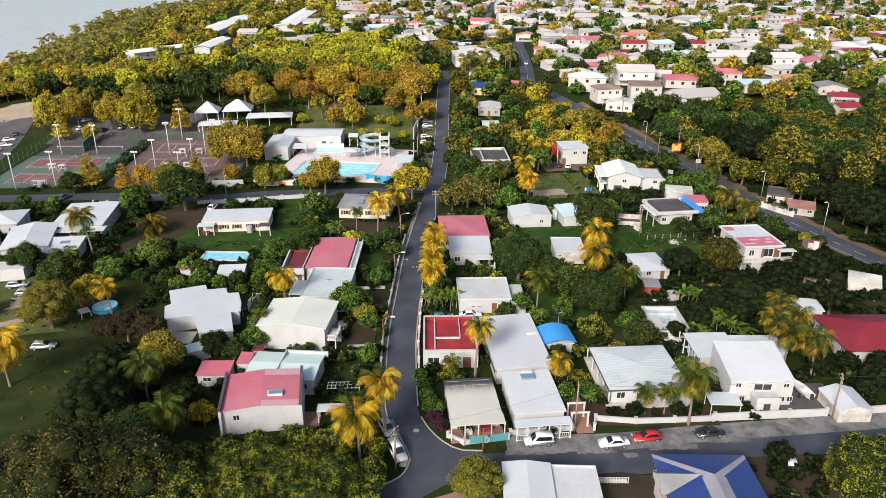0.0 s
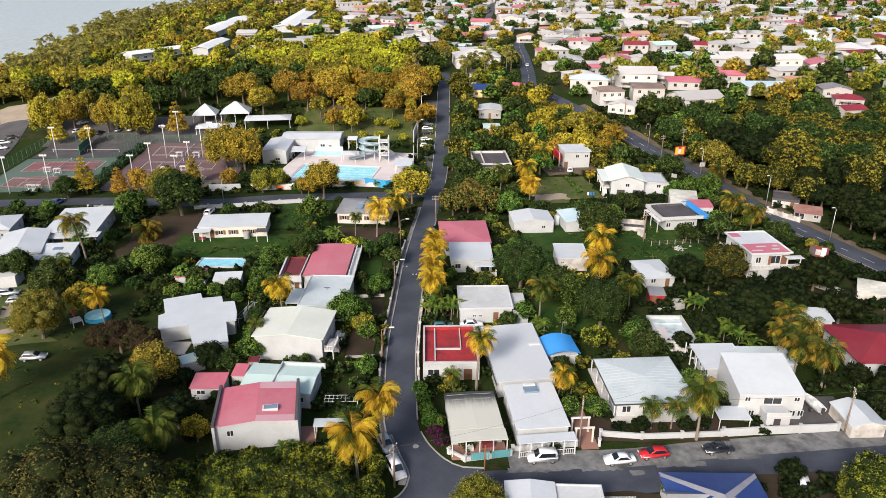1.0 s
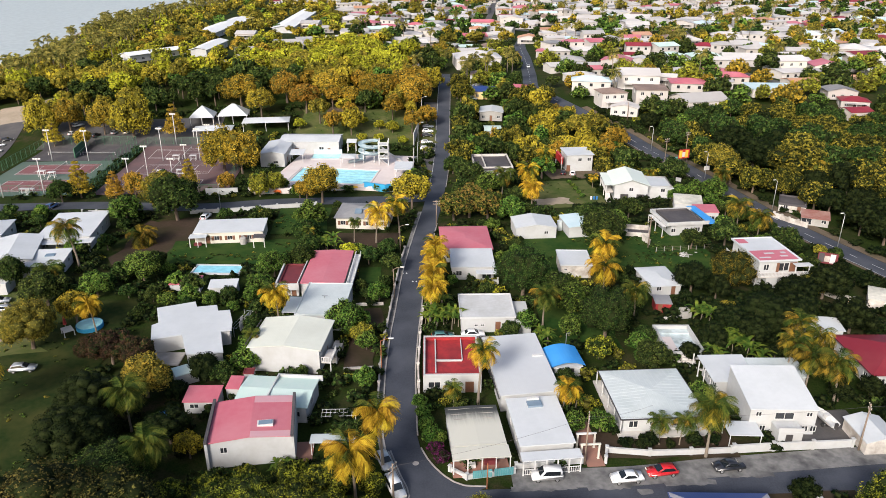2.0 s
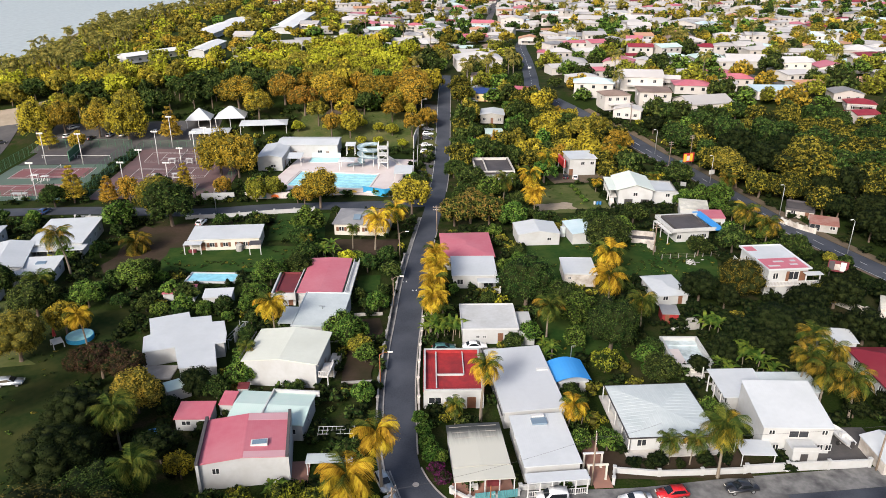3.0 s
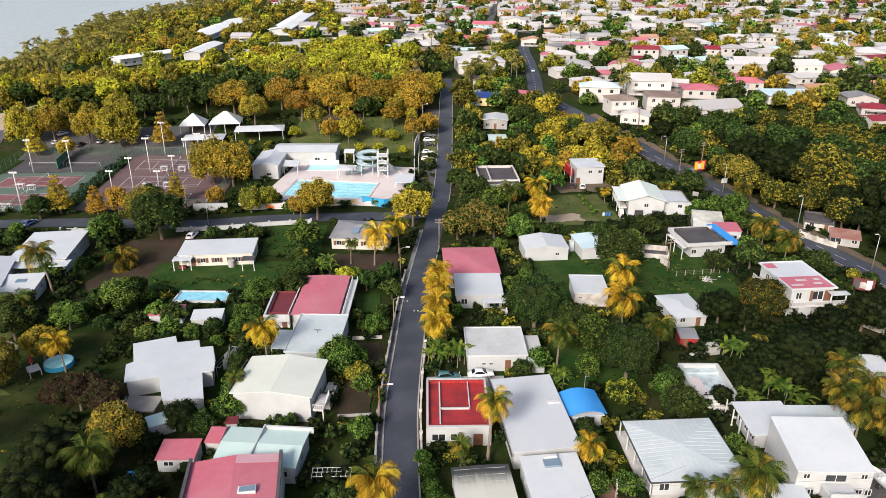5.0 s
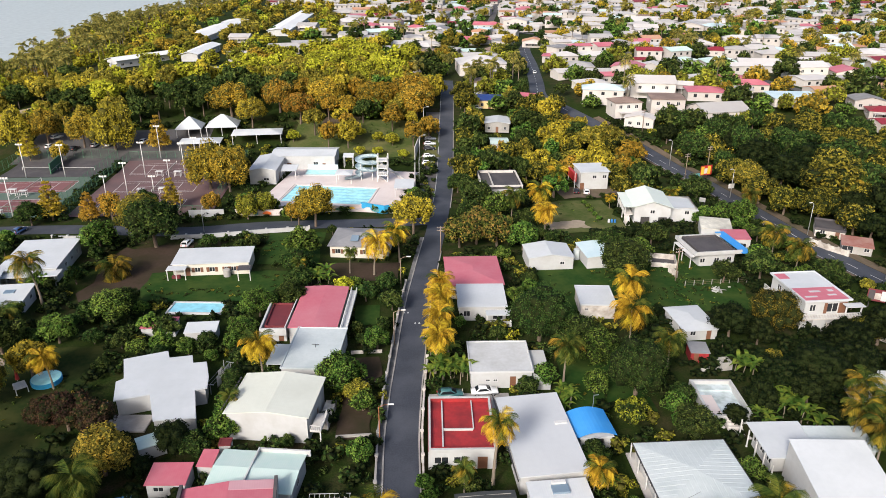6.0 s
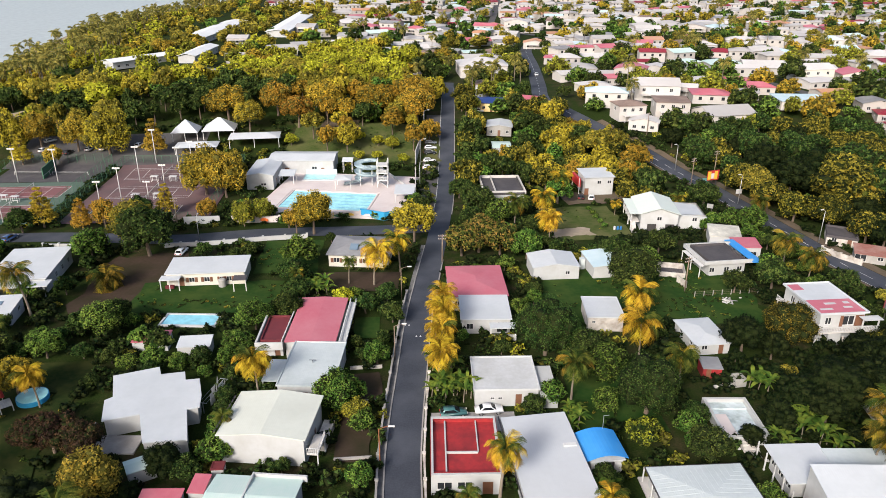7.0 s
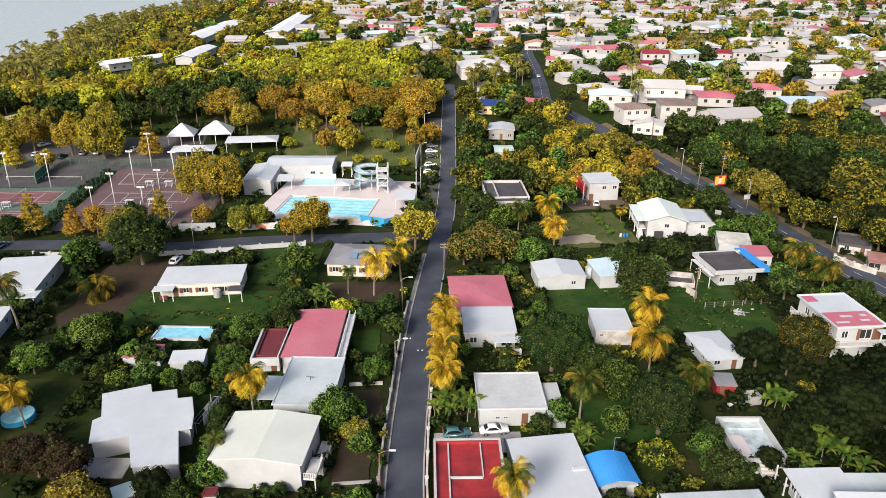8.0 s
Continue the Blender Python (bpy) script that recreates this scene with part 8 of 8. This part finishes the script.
GOLD_PALMS = [
    (-11.42, 79.8, 4.4, 8.5), (-8.45, 86.62, 3.9, 9), (5.36, 102.07, 3.2, 9), (-2.28, 150.27, 3.4, 7.5), (-2.09, 142.71, 3.5, 7.5), (-2.19, 135.71, 3.6, 7.5), (-2.69, 129.27, 3.6, 7.5), (-3.06, 146.37, 3, 6.5), (-16.5, 168.3, 4.6, 8), (-11.3, 174.8, 4, 8),
    (-31.4, 127.4, 3.8, 7), (-70.9, 99.3, 5.5, 8), (35, 150, 4.4, 7), (32.8, 140.1, 4.6, 6.5), (56.79, 109.23, 3.5, 7), (57.73, 104.26, 3.6, 7), (61.72, 116.14, 3.5, 7), (61.73, 102.63, 3.9, 7), (62.56, 111.18, 3.5, 7), (23.8, 207.1, 4.3, 7),
    (23.6, 189.6, 4, 7), (30.2, 222, 4, 7), (61.5, 214.5, 2.8, 4), (18.22, 99.34, 2.7, 5), (-64.84, 124.23, 3.1, 6), (44.2, 211.5, 2, 3.5),
]
GREEN_PALMS = [
    (37.1, 89.46, 4, 8), (16.7, 204.4, 4.2, 6), (73.8, 176.2, 4.4, 7), (75.9, 168.7, 3.9, 7), (-82, 154, 4.4, 9.5), (-72.5, 166.5, 4.6, 2.4), (-39.86, 83.25, 4, 7), (-46.62, 94.98, 4, 7), (-80.12, 139.14, 3.8, 6), (36.6, 129.6, 3.6, 6.5),
    (18.6, 126.6, 3.6, 7), (106.4, 206.96, 4.4, 9), (-32.59, 165.59, 2.1, 4), (1.45, 100.58, 2.1, 4), (31.12, 92.02, 2.3, 4), (34.1, 92.04, 2.3, 4), (80.1, 206.78, 3.4, 6), (-32.83, 115.39, 2, 5), (-21.91, 169.01, 2.1, 5), (32.7, 127.6, 2.9, 5.5),
]
BANANAS = [
    (-26.77, 163.85, 4.0), (-28.72, 162.67, 3.4), (-0.49, 129.22, 3.8), (1.47, 127.13, 3.0), (-2.46, 126.86, 3.2), (-1.47, 133.89, 3.2), (17.21, 118.82, 2.8), (19.21, 104.69, 2.4), (51.84, 117.94, 4.0), (53.85, 114.41, 3.3), (49.78, 129.71, 3.6), (46.9, 114.35, 2.8),
    (-22.16, 84.94, 2.0), (-85.43, 186.09, 4.0), (18.19, 121.18, 2.3), (19.81, 101.15, 2.1), (-3.04, 136.21, 3.0),
]
NAMED = {
    "G": [(-69.96, 280.23, 4.8), (-62.47, 293.09, 6), (-44.73, 294.38, 6.8), (-11.35, 293.46, 6.2), (-34.08, 197.41, 5), (-38.32, 197.11, 3.2), (-8.86, 192.01, 4.6), (-70.05, 227.63, 6.6), (-63.73, 225.43, 5.2), (-87.79, 201.12, 3.2), (-63.66, 207.14, 2.4), (-69.64, 127.03, 3.3),
          (-35.87, 88.93, 1.9), (-146.35, 264.88, 6), (-137.91, 268.19, 5), (-112.97, 263.76, 7), (-124.38, 265.71, 5), (-126.7, 254.1, 2.8), (-13.36, 305.3, 8)],
    "O": [(-14.8, 120.8, 2.1), (-19.05, 287.87, 4.4), (4.41, 73.25, 3.3), (-74.39, 189.15, 6.2), (-73.59, 118.52, 5), (-47.52, 103.74, 4), (86.61, 224.77, 5.5), (-49, 206.56, 3), (-52.83, 202.83, 3.2), (-66.6, 244.98, 4),
          ],
    "B": [(-31.68, 153.06, 3), (-80.77, 207.41, 3.6), (-107.13, 197.76, 3.4), (-79.21, 134.9, 4.1), (-91.61, 144.11, 3.6), (-53.41, 96.57, 4.5), (-50.56, 87.09, 5), (-42.8, 78.88, 5), (29.62, 123.02, 5), (35.01, 111.99, 3), (37.73, 166.41, 5), (75.69, 124.82, 4),
          (30.18, 77.43, 1.8), (-17.07, 155.71, 2.3), (-39.68, 108.75, 2.6), (-33.6, 168.3, 3.4), (-31.1, 160.6, 3), (-13.1, 160, 2.4), (-11.5, 152, 2.3), (48.8, 185.9, 3.4), (37, 181.2, 3.2), (16.2, 140.2, 5.5),
          (67.6, 167.1, 3.7), (58.8, 164.9, 2.8), (79.6, 161.9, 3.7), (8.2, 213.1, 4), (2.8, 225.4, 3.4), (42, 169.8, 2.4), (-69.9, 183.5, 6.6), (-63.6, 151.7, 2.7)],
    "b": [(-55.97, 142.49, 2.2), (-52.11, 141.37, 2.2), (23.07, 137.28, 3.6), (25.06, 132.67, 3.3), (34.4, 117.7, 2), (77.54, 139, 4), (59.75, 124.63, 4.2), (66.69, 127.11, 3.9), (-39.77, 92.23, 3), (-33.42, 111.18, 2.4), (19.23, 95.18, 1.8),
          (23.11, 123.45, 2.2)],
    "K": [(46.6, 80.6, 2.0), (45.2, 76.5, 1.6), (51.5, 77.5, 1.5), (55.67, 138.96, 2.8), (68.63, 133.08, 3.6), (70.59, 136.67, 3.4), (106.15, 167.47, 4.6), (111.26, 160.43, 5), (104.81, 154.73, 3.4), (112.04, 175.63, 5.4), (107.97, 182.7, 5), (117.17, 167.5, 5.4), (102.56, 187.62, 4.2), (102.53, 197.78, 5), (26.17, 91.2, 1.1),
          (29.54, 91.78, 1.3), (32.52, 91.27, 0.9), (36.09, 91.7, 1.3), (39.06, 92.11, 1.1), (24.97, 94.41, 1), (28.15, 91.01, 0.9), (69.91, 98.93, 2.6), (67.43, 96.91, 1.8), (72.88, 102.55, 2.4), (67.87, 103.74, 2.2), (76.9, 101.29, 3), (82.4, 101.77, 3.2),
          (65.34, 108.46, 2.2), (86.88, 104.93, 3), (73.42, 97.83, 2.2), (78.93, 97.24, 2.4), (98.25, 228.15, 6), (108.32, 234.8, 6.5), (97.04, 244.56, 6)],
    "o": [(75.2, 139.5, 2.8), (60.4, 144.2, 4.4), (86.78, 215.78, 4.6), (90.13, 207.22, 4.4), (96.78, 201.72, 5), (101.24, 192.62, 4.4), (109.06, 204.67, 5.2), (85.09, 231.06, 4.4)],
    "c": [(51.2, 141.08, 3.8), (-35.12, 121.83, 1.7), (-34.75, 118.31, 1.8), (-34.37, 114.82, 1.7), (-35.69, 125.33, 1.7), (37.49, 133.65, 1.8), (52.8, 123.52, 3.4), (55.8, 120.06, 3.1), (47.87, 118.86, 2.8), (23.19, 95.19, 1.9), (-43.41, 136.7, 2.0), (-46.4, 135.0, 1.9),
          (-51.19, 136, 2.1), (-38.56, 136.76, 2.0), (-12.61, 143.81, 1.5), (69.29, 172.7, 3), (64.66, 200.14, 1.8), (67.83, 204.22, 2)],
    "L": [(-42.8, 272.22, 2), (-30.97, 274.52, 2.2), (-19.08, 268.51, 2.4), (-53.61, 270.33, 2.4), (-24.11, 271.12, 2.2), (-29.35, 260.38, 1.8), (-23.26, 260.54, 1.8), (-14.7, 258.08, 1.8), (-21.93, 159.16, 2.1)],
    "U": [(-45.8, 69.23, 7), (-38.94, 71.03, 6), (-52.65, 68.13, 5.4), (-59.5, 67, 5)],
    "T": [(27.1, 115.6, 2.5), (-33.04, 69.57, 4.4), (-34.95, 78.16, 2.7), (-28.1, 74.51, 3.4), (-24.17, 76.9, 3.4), (-18.27, 75.72, 3.5), (-13.36, 73.36, 3.6), (-9.9, 74.7, 2.8), (-20.25, 72.21, 3.2), (-25.17, 70.99, 3.3), (-15.33, 69.81, 3.5), (-10.4, 69.99, 2.6), (-31.06, 70.97, 3.3),
          (-9.39, 82.02, 1.7), (-15.3, 80.57, 3), (-20.21, 81.8, 2.6), (-26.1, 81.84, 2.2), (54.5, 74, 4.6), (54.15, 71.07, 4.6), (59.1, 77.25, 3.6), (-30.04, 79.38, 2.6)],
    "R": [(-79.8, 289.78, 6.6), (-53.35, 283.83, 5.4), (-36.56, 288.88, 4.2), (-26.83, 294.91, 6.6)],
    "M": [(-1.2, 89.7, 1.3), (-0.31, 87.97, 1.1)],
    "V": [(-18.6, 124.4, 3.3), (-16.1, 126.0, 2.4), (37.73, 214.57, 0.8), (38.16, 211.51, 0.8), (38.59, 208.34, 0.8), (39.02, 205.21, 0.8), (39.46, 202.11, 0.8), (-3.85, 101.02, 1.3), (-3.16, 97.94, 1.4), (-2.67, 95.11, 1.4), (-2.08, 92.52, 1.4), (-0.7, 92.33, 1.2), (-13.08, 106.74, 1.9), (-13.84, 118.48, 1.9),
          (-33.8, 177.2, 4), (-37, 149.1, 3.2), (-82.4, 181.6, 4), (-13.2, 137.3, 2.3), (-41.1, 201.3, 2.4), (-54.7, 208.9, 2.7), (-47.2, 210, 1.7), (-71.1, 138.9, 3), (-64.6, 147, 3.7), (17.5, 182.6, 3.7), (11.8, 175.8, 2), (42.3, 174.5, 3.5),
          (61.9, 130.9, 3), (-38, 140.4, 2.6)],
    "D": [(-57.2, 113.5, 3.6), (-53, 112.6, 3.2), (-60.8, 115, 2.8), (-51.4, 110.6, 2.4)],
    "F": [(2.5, 184.0, 4.2), (6.6, 186.2, 5.0), (11.5, 184.6, 4.4)],
}
for px, py, pr, ph in GOLD_PALMS:
    palm(px, py, pr, ph, 0.58 if px > 50 else 0.75 if px > 28 or py > 202 else 0.95)
for px, py, pr, ph in GREEN_PALMS:
    palm(px, py, pr, ph, 0.0 if py < 99 and px < 0 else 0.55 if px < -70 and py > 144 or px > 70 else 0.2)
for px, py, pr in BANANAS:
    banana(px, py, pr)
for kind, rows in NAMED.items():
    for px, py, pr in rows:
        tree(px, py, pr, {"b": random.choice("BVB"), "c": random.choice("BVV"), "o": "S"}.get(kind, kind), tall=1.35 if kind in "GO" and px < -44 and 190 < py < 275 else 1.0)
        take(px, py, pr * 1.0, pr * 1.0, 0)

for px, py, pr, ph in ((-103.55, 201.44, 4.4, 10.5), (-93.09, 200.19, 3.8, 8.0), (-75.53, 210.82, 3.6, 8.5), (-137.76, 255.09, 4.4, 10), (-97.48, 263.12, 5.0, 12)):
    tiered_tree(px, py, pr, ph)

# more garden trees in the free plots
def garden_trees():
    rng = random.Random(21)
    made = 0
    for _ in range(2600):
        x, y = rng.uniform(-115, 98), rng.uniform(87, 221)
        if abs(x) > 0.68 * y + 6 or (x < -12 and y > 202) or (x < -55 and y < 122):
            continue
        r = rng.uniform(1.2, 2.3) if y < 196 else rng.uniform(2.4, 4.0)
        if not is_free(x, y, r * 0.8) or -19 < x < -11 and 93 < y < 131 or -60 < x < -42 and 144 < y < 160 or 6 < x < 28 and y > 205 or 46 < x < 70 and y > 190:
            continue
        east_wood = y > 208 and 5 < x < 62
        kind = rng.choices("GOBSRV", (6, 10, 46, 22, 4, 12) if east_wood else (0, 1, 66, 8, 0, 25))[0]
        # the yards round the red-roofed house get shrubs with shade painted into their leaves
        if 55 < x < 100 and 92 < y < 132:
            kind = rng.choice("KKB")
        tree(x, y, r, kind)
        take(x, y, r * 1.1, r * 1.1, 0)
        made += 1
        if made >= 125:
            break


garden_trees()


def scatter(name, spots, protos, material, label, category):
    """Many trees or shrubs in one mesh. spots: x, y, height of the centre, radius, vertical radius."""
    V, Q, C, k = [], [], [], 0
    rng = random.Random(len(spots))
    for x, y, hc, r, rz in spots:
        v, q, core = rng.choice(protos)
        a = rng.uniform(0, 6.28)
        c, s = math.cos(a), math.sin(a)
        wide, deep = rng.uniform(0.82, 1.25), rng.uniform(0.85, 1.15)
        w = np.empty_like(v)
        w[:, 0] = (v[:, 0] * c * wide - v[:, 1] * s * deep) * r + x
        w[:, 1] = (v[:, 0] * s * wide + v[:, 1] * c * deep) * r + y
        w[:, 2] = v[:, 2] * rz + ground(x, y) + hc
        V.append(w)
        Q.append(q + k)
        C.append(core)
        k += len(w)
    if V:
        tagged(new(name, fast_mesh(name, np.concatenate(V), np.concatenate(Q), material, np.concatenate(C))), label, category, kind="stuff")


WOOD = [crown_arrays(300 + i, 20, 820, 0.130) for i in range(4)]
THICK = [crown_arrays(340 + i, 36, 1800, 0.092) for i in range(4)]
MIDWAY = [crown_arrays(420 + i, 14, 420, 0.165, puff=(0.25, 0.45)) for i in range(4)]
FAR = [crown_arrays(400 + i, 8, 110, 0.29, puff=(0.3, 0.45)) for i in range(4)]
TINY = [crown_arrays(500 + i, 4, 80, 0.24, low=0.0, puff=(0.4, 0.6)) for i in range(4)]


def woodland():
    rng = random.Random(5)
    sets = {k: [] for k in "GOBLRKVS"}
    east = {k: [] for k in "SBKV"}
    trunks = []
    # west wood: thin brownish trees along the park, dark green behind them, yellow-green on the hill, olive towards the sea
    y = 266.0
    while y < 436:
        x = -330.0
        while x < -4:
            px, py = x + rng.uniform(-3, 3), y + rng.uniform(-3, 3)
            x += rng.uniform(6.0, 8.6)
            inland = coast(py) + 25
            if px < inland or px < -0.72 * py - 12 or not is_free(px, py, 2.2):
                continue
            if py > 338 + max(0, px + 95) * 1.7 or (py > 395 and px > -34) or (py > 345 and px > -18):
                continue
            if px < -152 and py < 296 or -98 < px < -58 and py < 282 or px > -58 and py < 290 and rng.random() < 0.4:
                continue
            if px > -60 and py < 306:
                k, h = rng.choices("GORB", (24, 26, 38, 12))[0], rng.uniform(5.0, 6.5)
            elif -112 < px and py < 312:
                k, h = rng.choices("BOV", (70, 18, 12))[0], rng.uniform(4.5, 6.5)
            elif -112 < px and py > 312 + max(0, px + 60) * 0.9:
                k, h = rng.choices("LOG", (74, 18, 8))[0], rng.uniform(4.5, 7)
            else:
                k, h = rng.choices("OLGB", (52, 22, 14, 12))[0], rng.uniform(4.5, 7) if py < 322 else rng.uniform(2.2, 3.6)
            r = rng.uniform(2.8, 4.4) if py < 290 else rng.uniform(3.4, 6.2)
            sets[k].append((px, py, h, r, r * rng.uniform(0.85, 1.2)))
            trunks.append((px, py, h))
            take(px, py, r * 0.9, r * 0.9, 0)
        y += 7.4
    # the wood between the two streets
    for _ in range(1100):
        px, py = rng.uniform(4, 60), rng.uniform(213, 324)
        road_x = min(HIGH, key=lambda p: abs(p.y - py)).x
        r = rng.uniform(2.8, 4.8)
        if px > road_x - 5.5 or 6 < px < 27 and 212 < py < 232 or 7 < px < 29 and (254 < py < 263 or 269 < py < 278 or 286 < py < 304 or 314 < py < 326) or not is_free(px, py, r * 0.75):
            continue
        sets[rng.choices("GORBVS", (20, 20, 10, 16, 6, 28) if px > 28 and py > 238 else (6, 12, 6, 42, 10, 24))[0]].append((px, py, r * 1.15, r, r))
        trunks.append((px, py, r))
        take(px, py, r * 0.8, r * 0.8, 0)
    # east wood above the road: dense crowns down to the verge, olive with painted sunlight in drifts
    y = 129.5
    while y < 284:
        x = 74.0
        while x < 250:
            px, py = x + rng.uniform(-2.5, 2.5), y + rng.uniform(-2.5, 2.5)
            x += rng.uniform(6.0, 8.4)
            road_x = min(HIGH, key=lambda p: abs(p.y - py)).x
            if px < road_x + 9 or px > 0.75 * py + 22 or py > 280 or not is_free(px, py, 3.0 if py < 252 else 2.2):
                continue
            sunny = noise.noise((px * 0.035, py * 0.035, 7.0))
            edge = px < road_x + 18
            # nearer than y 190 mostly near-black crowns: the wood's shade as leaf colour
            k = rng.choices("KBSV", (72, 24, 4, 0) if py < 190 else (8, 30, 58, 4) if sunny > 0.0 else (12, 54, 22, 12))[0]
            h = rng.uniform(2.6, 4.2) if py > 256 else rng.uniform(3.2, 5.0) if edge else rng.uniform(5.0, 9.0)
            r = rng.uniform(3.2, 4.8) if py > 256 or edge else rng.uniform(4.2, 6.6)
            east[k].append((px, py, h, r, r * 0.95))
            trunks.append((px, py, h))
        y += 7.4
    words = {"G": "golden", "O": "olive", "B": "dark green", "L": "yellow-green", "R": "brownish", "K": "deep green", "V": "fresh green", "S": "sun-painted olive"}
    for k, spots in sets.items():
        scatter("woodland", spots, WOOD, KINDS[k][0], "dense %s tree crowns of a wood" % words[k], "wood")
    for k, spots in east.items():
        scatter("woodland", spots, THICK, KINDS[k][0], "tall dense %s trees above the upper road" % words[k], "wood")
    bm_pts, quads = [], []
    for x, y, h in trunks:
        z, k = ground(x, y), len(bm_pts)
        for zz, rr in ((z, 0.28), (z + h, 0.16)):
            bm_pts += [(x + rr, y, zz), (x, y + rr, zz), (x - rr, y, zz), (x, y - rr, zz)]
        quads += [(k + i, k + (i + 1) % 4, k + 4 + (i + 1) % 4, k + 4 + i) for i in range(4)]
    tagged(new("woodland_trunks", fast_mesh("woodland_trunks", np.array(bm_pts), np.array(quads), "bark")), "many slim tree trunks of the woods", "trunks", kind="stuff")
    # between the far houses
    far, near = {k: [] for k in "GOBVL"}, {k: [] for k in "GOBVL"}
    y = 280.0
    while y < 1102:
        step = 10.0 + (y - 280) * 0.010
        x = -330.0
        while x < 900:
            px, py = x + rng.uniform(-3, 3), y + rng.uniform(-3, 3)
            x += step
            if abs(px) > 0.70 * py + 30 or px < coast(py) + 14 or (py < 378 and px < -28) or rng.random() < (0.50 if px < -60 and py > 350 and px > coast(py) + 70 else 0.14) or not is_free(px, py, 1.6):
                continue
            r = rng.uniform(2.8, 6.0)
            # west of x -60 only pale kinds, standing in for haze
            (far if py > 462 else near)[rng.choices("GOBVL", (20, 50, 0, 4, 26) if px < -60 else (10, 36, 32, 22, 0))[0]].append((px, py, rng.uniform(1.5, 3.2) if px < -125 else rng.uniform(2.5, 5.0), r, r * 0.9))
        y += step
    for k, spots in near.items():
        scatter("distant_trees", spots, MIDWAY, KINDS[k][0], "%s trees among the town houses" % words[k], "trees")
    for k, spots in far.items():
        scatter("distant_trees", spots, FAR, KINDS[k][0], "%s trees between the far houses" % words[k], "trees")
    # shrubs and weeds
    low = {k: [] for k in "BOLK"}
    for _ in range(9500):
        x, y = rng.uniform(-123, 113), rng.uniform(63, 289)
        if abs(x) > 0.68 * y + 6 or not is_free(x, y, 0.5) or -56 < x < -3 and 256 < y < 290:
            continue
        r = rng.uniform(0.5, 1.7)
        # near-black shrubs paint the shade of the eastern and dense plots
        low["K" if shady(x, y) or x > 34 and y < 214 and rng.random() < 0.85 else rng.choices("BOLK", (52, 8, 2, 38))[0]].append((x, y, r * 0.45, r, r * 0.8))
    for k, spots in low.items():
        scatter("undergrowth", spots, TINY, KINDS[k][0], "%s shrubs and weeds covering the ground" % words[k], "undergrowth")


woodland()


def lawn_tufts():
    """Uneven grass and weeds standing in the lawns."""
    rng = random.Random(31)
    tuft = [crown_arrays(800 + i, 2, 26, 0.34, flat=0.6, low=0.1, puff=(0.5, 0.8)) for i in range(3)]
    spots = {"B": [], "V": [], "O": []}
    for x, y, w, d, n in ((40.71, 165.03, 42, 22, 900), (37, 208.66, 20, 20, 90), (-50.03, 162.68, 28, 11, 240), (-37.34, 183.66, 13, 14, 140), (-78.55, 105.44, 42, 50, 700), (-29.09, 274.21, 50, 22, 420), (25.08, 128.56, 13, 15, 160)):
        for _ in range(n):
            px, py = x + rng.uniform(-0.5, 0.5) * w, y + rng.uniform(-0.5, 0.5) * d
            thick = noise.noise((px * 0.13, py * 0.13, 3.0))
            if rng.random() > 0.35 + thick * 1.1 or any((px - a) ** 2 + (py - b) ** 2 < c * c for a, b, c in SOLID):
                continue
            r = rng.uniform(0.18, 0.6)
            spots[rng.choices("BVO", (55, 35, 10))[0]].append((px, py, 0.14, r, r * 0.5))
    for k, some in spots.items():
        scatter("grass_tufts", some, tuft, KINDS[k][0], "uneven tufts of grass and weeds on the lawns", "grass")


lawn_tufts()


def far_palms():
    """Palms along the shore and in the far town, in one piece."""
    rng = random.Random(9)
    V, Q, T, TQ = [], [], [], []
    k = 0
    fr = [frond_mesh(i, dr, li, 6) for i, (dr, li) in enumerate(((1.6, 0.5), (2.0, 0.3)))]
    spots = [(coast(y) + rng.uniform(20, 75), y) for y in [rng.uniform(322, 900) for _ in range(260)]]
    spots += [(rng.uniform(-60, 325), rng.uniform(298, 750)) for _ in range(170)]
    for x, y in spots:
        if abs(x) > 0.72 * y + 12 or not is_free(x, y, 1.0):
            continue
        z, h, L = ground(x, y), rng.uniform(8, 13), rng.uniform(3.4, 4.6)
        for i in range(13):
            v, q = fr[i % 2]
            a, t = 2.4 * i + rng.random(), radians(55 - 7.5 * i)
            w = v * L
            w = np.stack([w[:, 0] * math.cos(t) - w[:, 2] * math.sin(t), w[:, 1], w[:, 0] * math.sin(t) + w[:, 2] * math.cos(t)], 1)
            w = np.stack([w[:, 0] * math.cos(a) - w[:, 1] * math.sin(a) + x, w[:, 0] * math.sin(a) + w[:, 1] * math.cos(a) + y, w[:, 2] + z + h], 1)
            V.append(w)
            Q.append(q + k)
            k += len(w)
        j = len(T)
        for zz, rr in ((z, 0.24), (z + h, 0.14)):
            T += [(x + rr, y, zz), (x, y + rr, zz), (x - rr, y, zz), (x, y - rr, zz)]
        TQ += [(j + i, j + (i + 1) % 4, j + 4 + (i + 1) % 4, j + 4 + i) for i in range(4)]
    tagged(new("distant_palms", fast_mesh("distant_palms", np.concatenate(V), np.concatenate(Q), "palm_haze")), "golden-green palm crowns along the shore and town, paled like haze", "palms", kind="stuff")
    tagged(new("distant_palm_trunks", fast_mesh("distant_palm_trunks", np.array(T), np.array(TQ), "palm_bark")), "slender trunks of far palms", "trunks", kind="stuff")


far_palms()
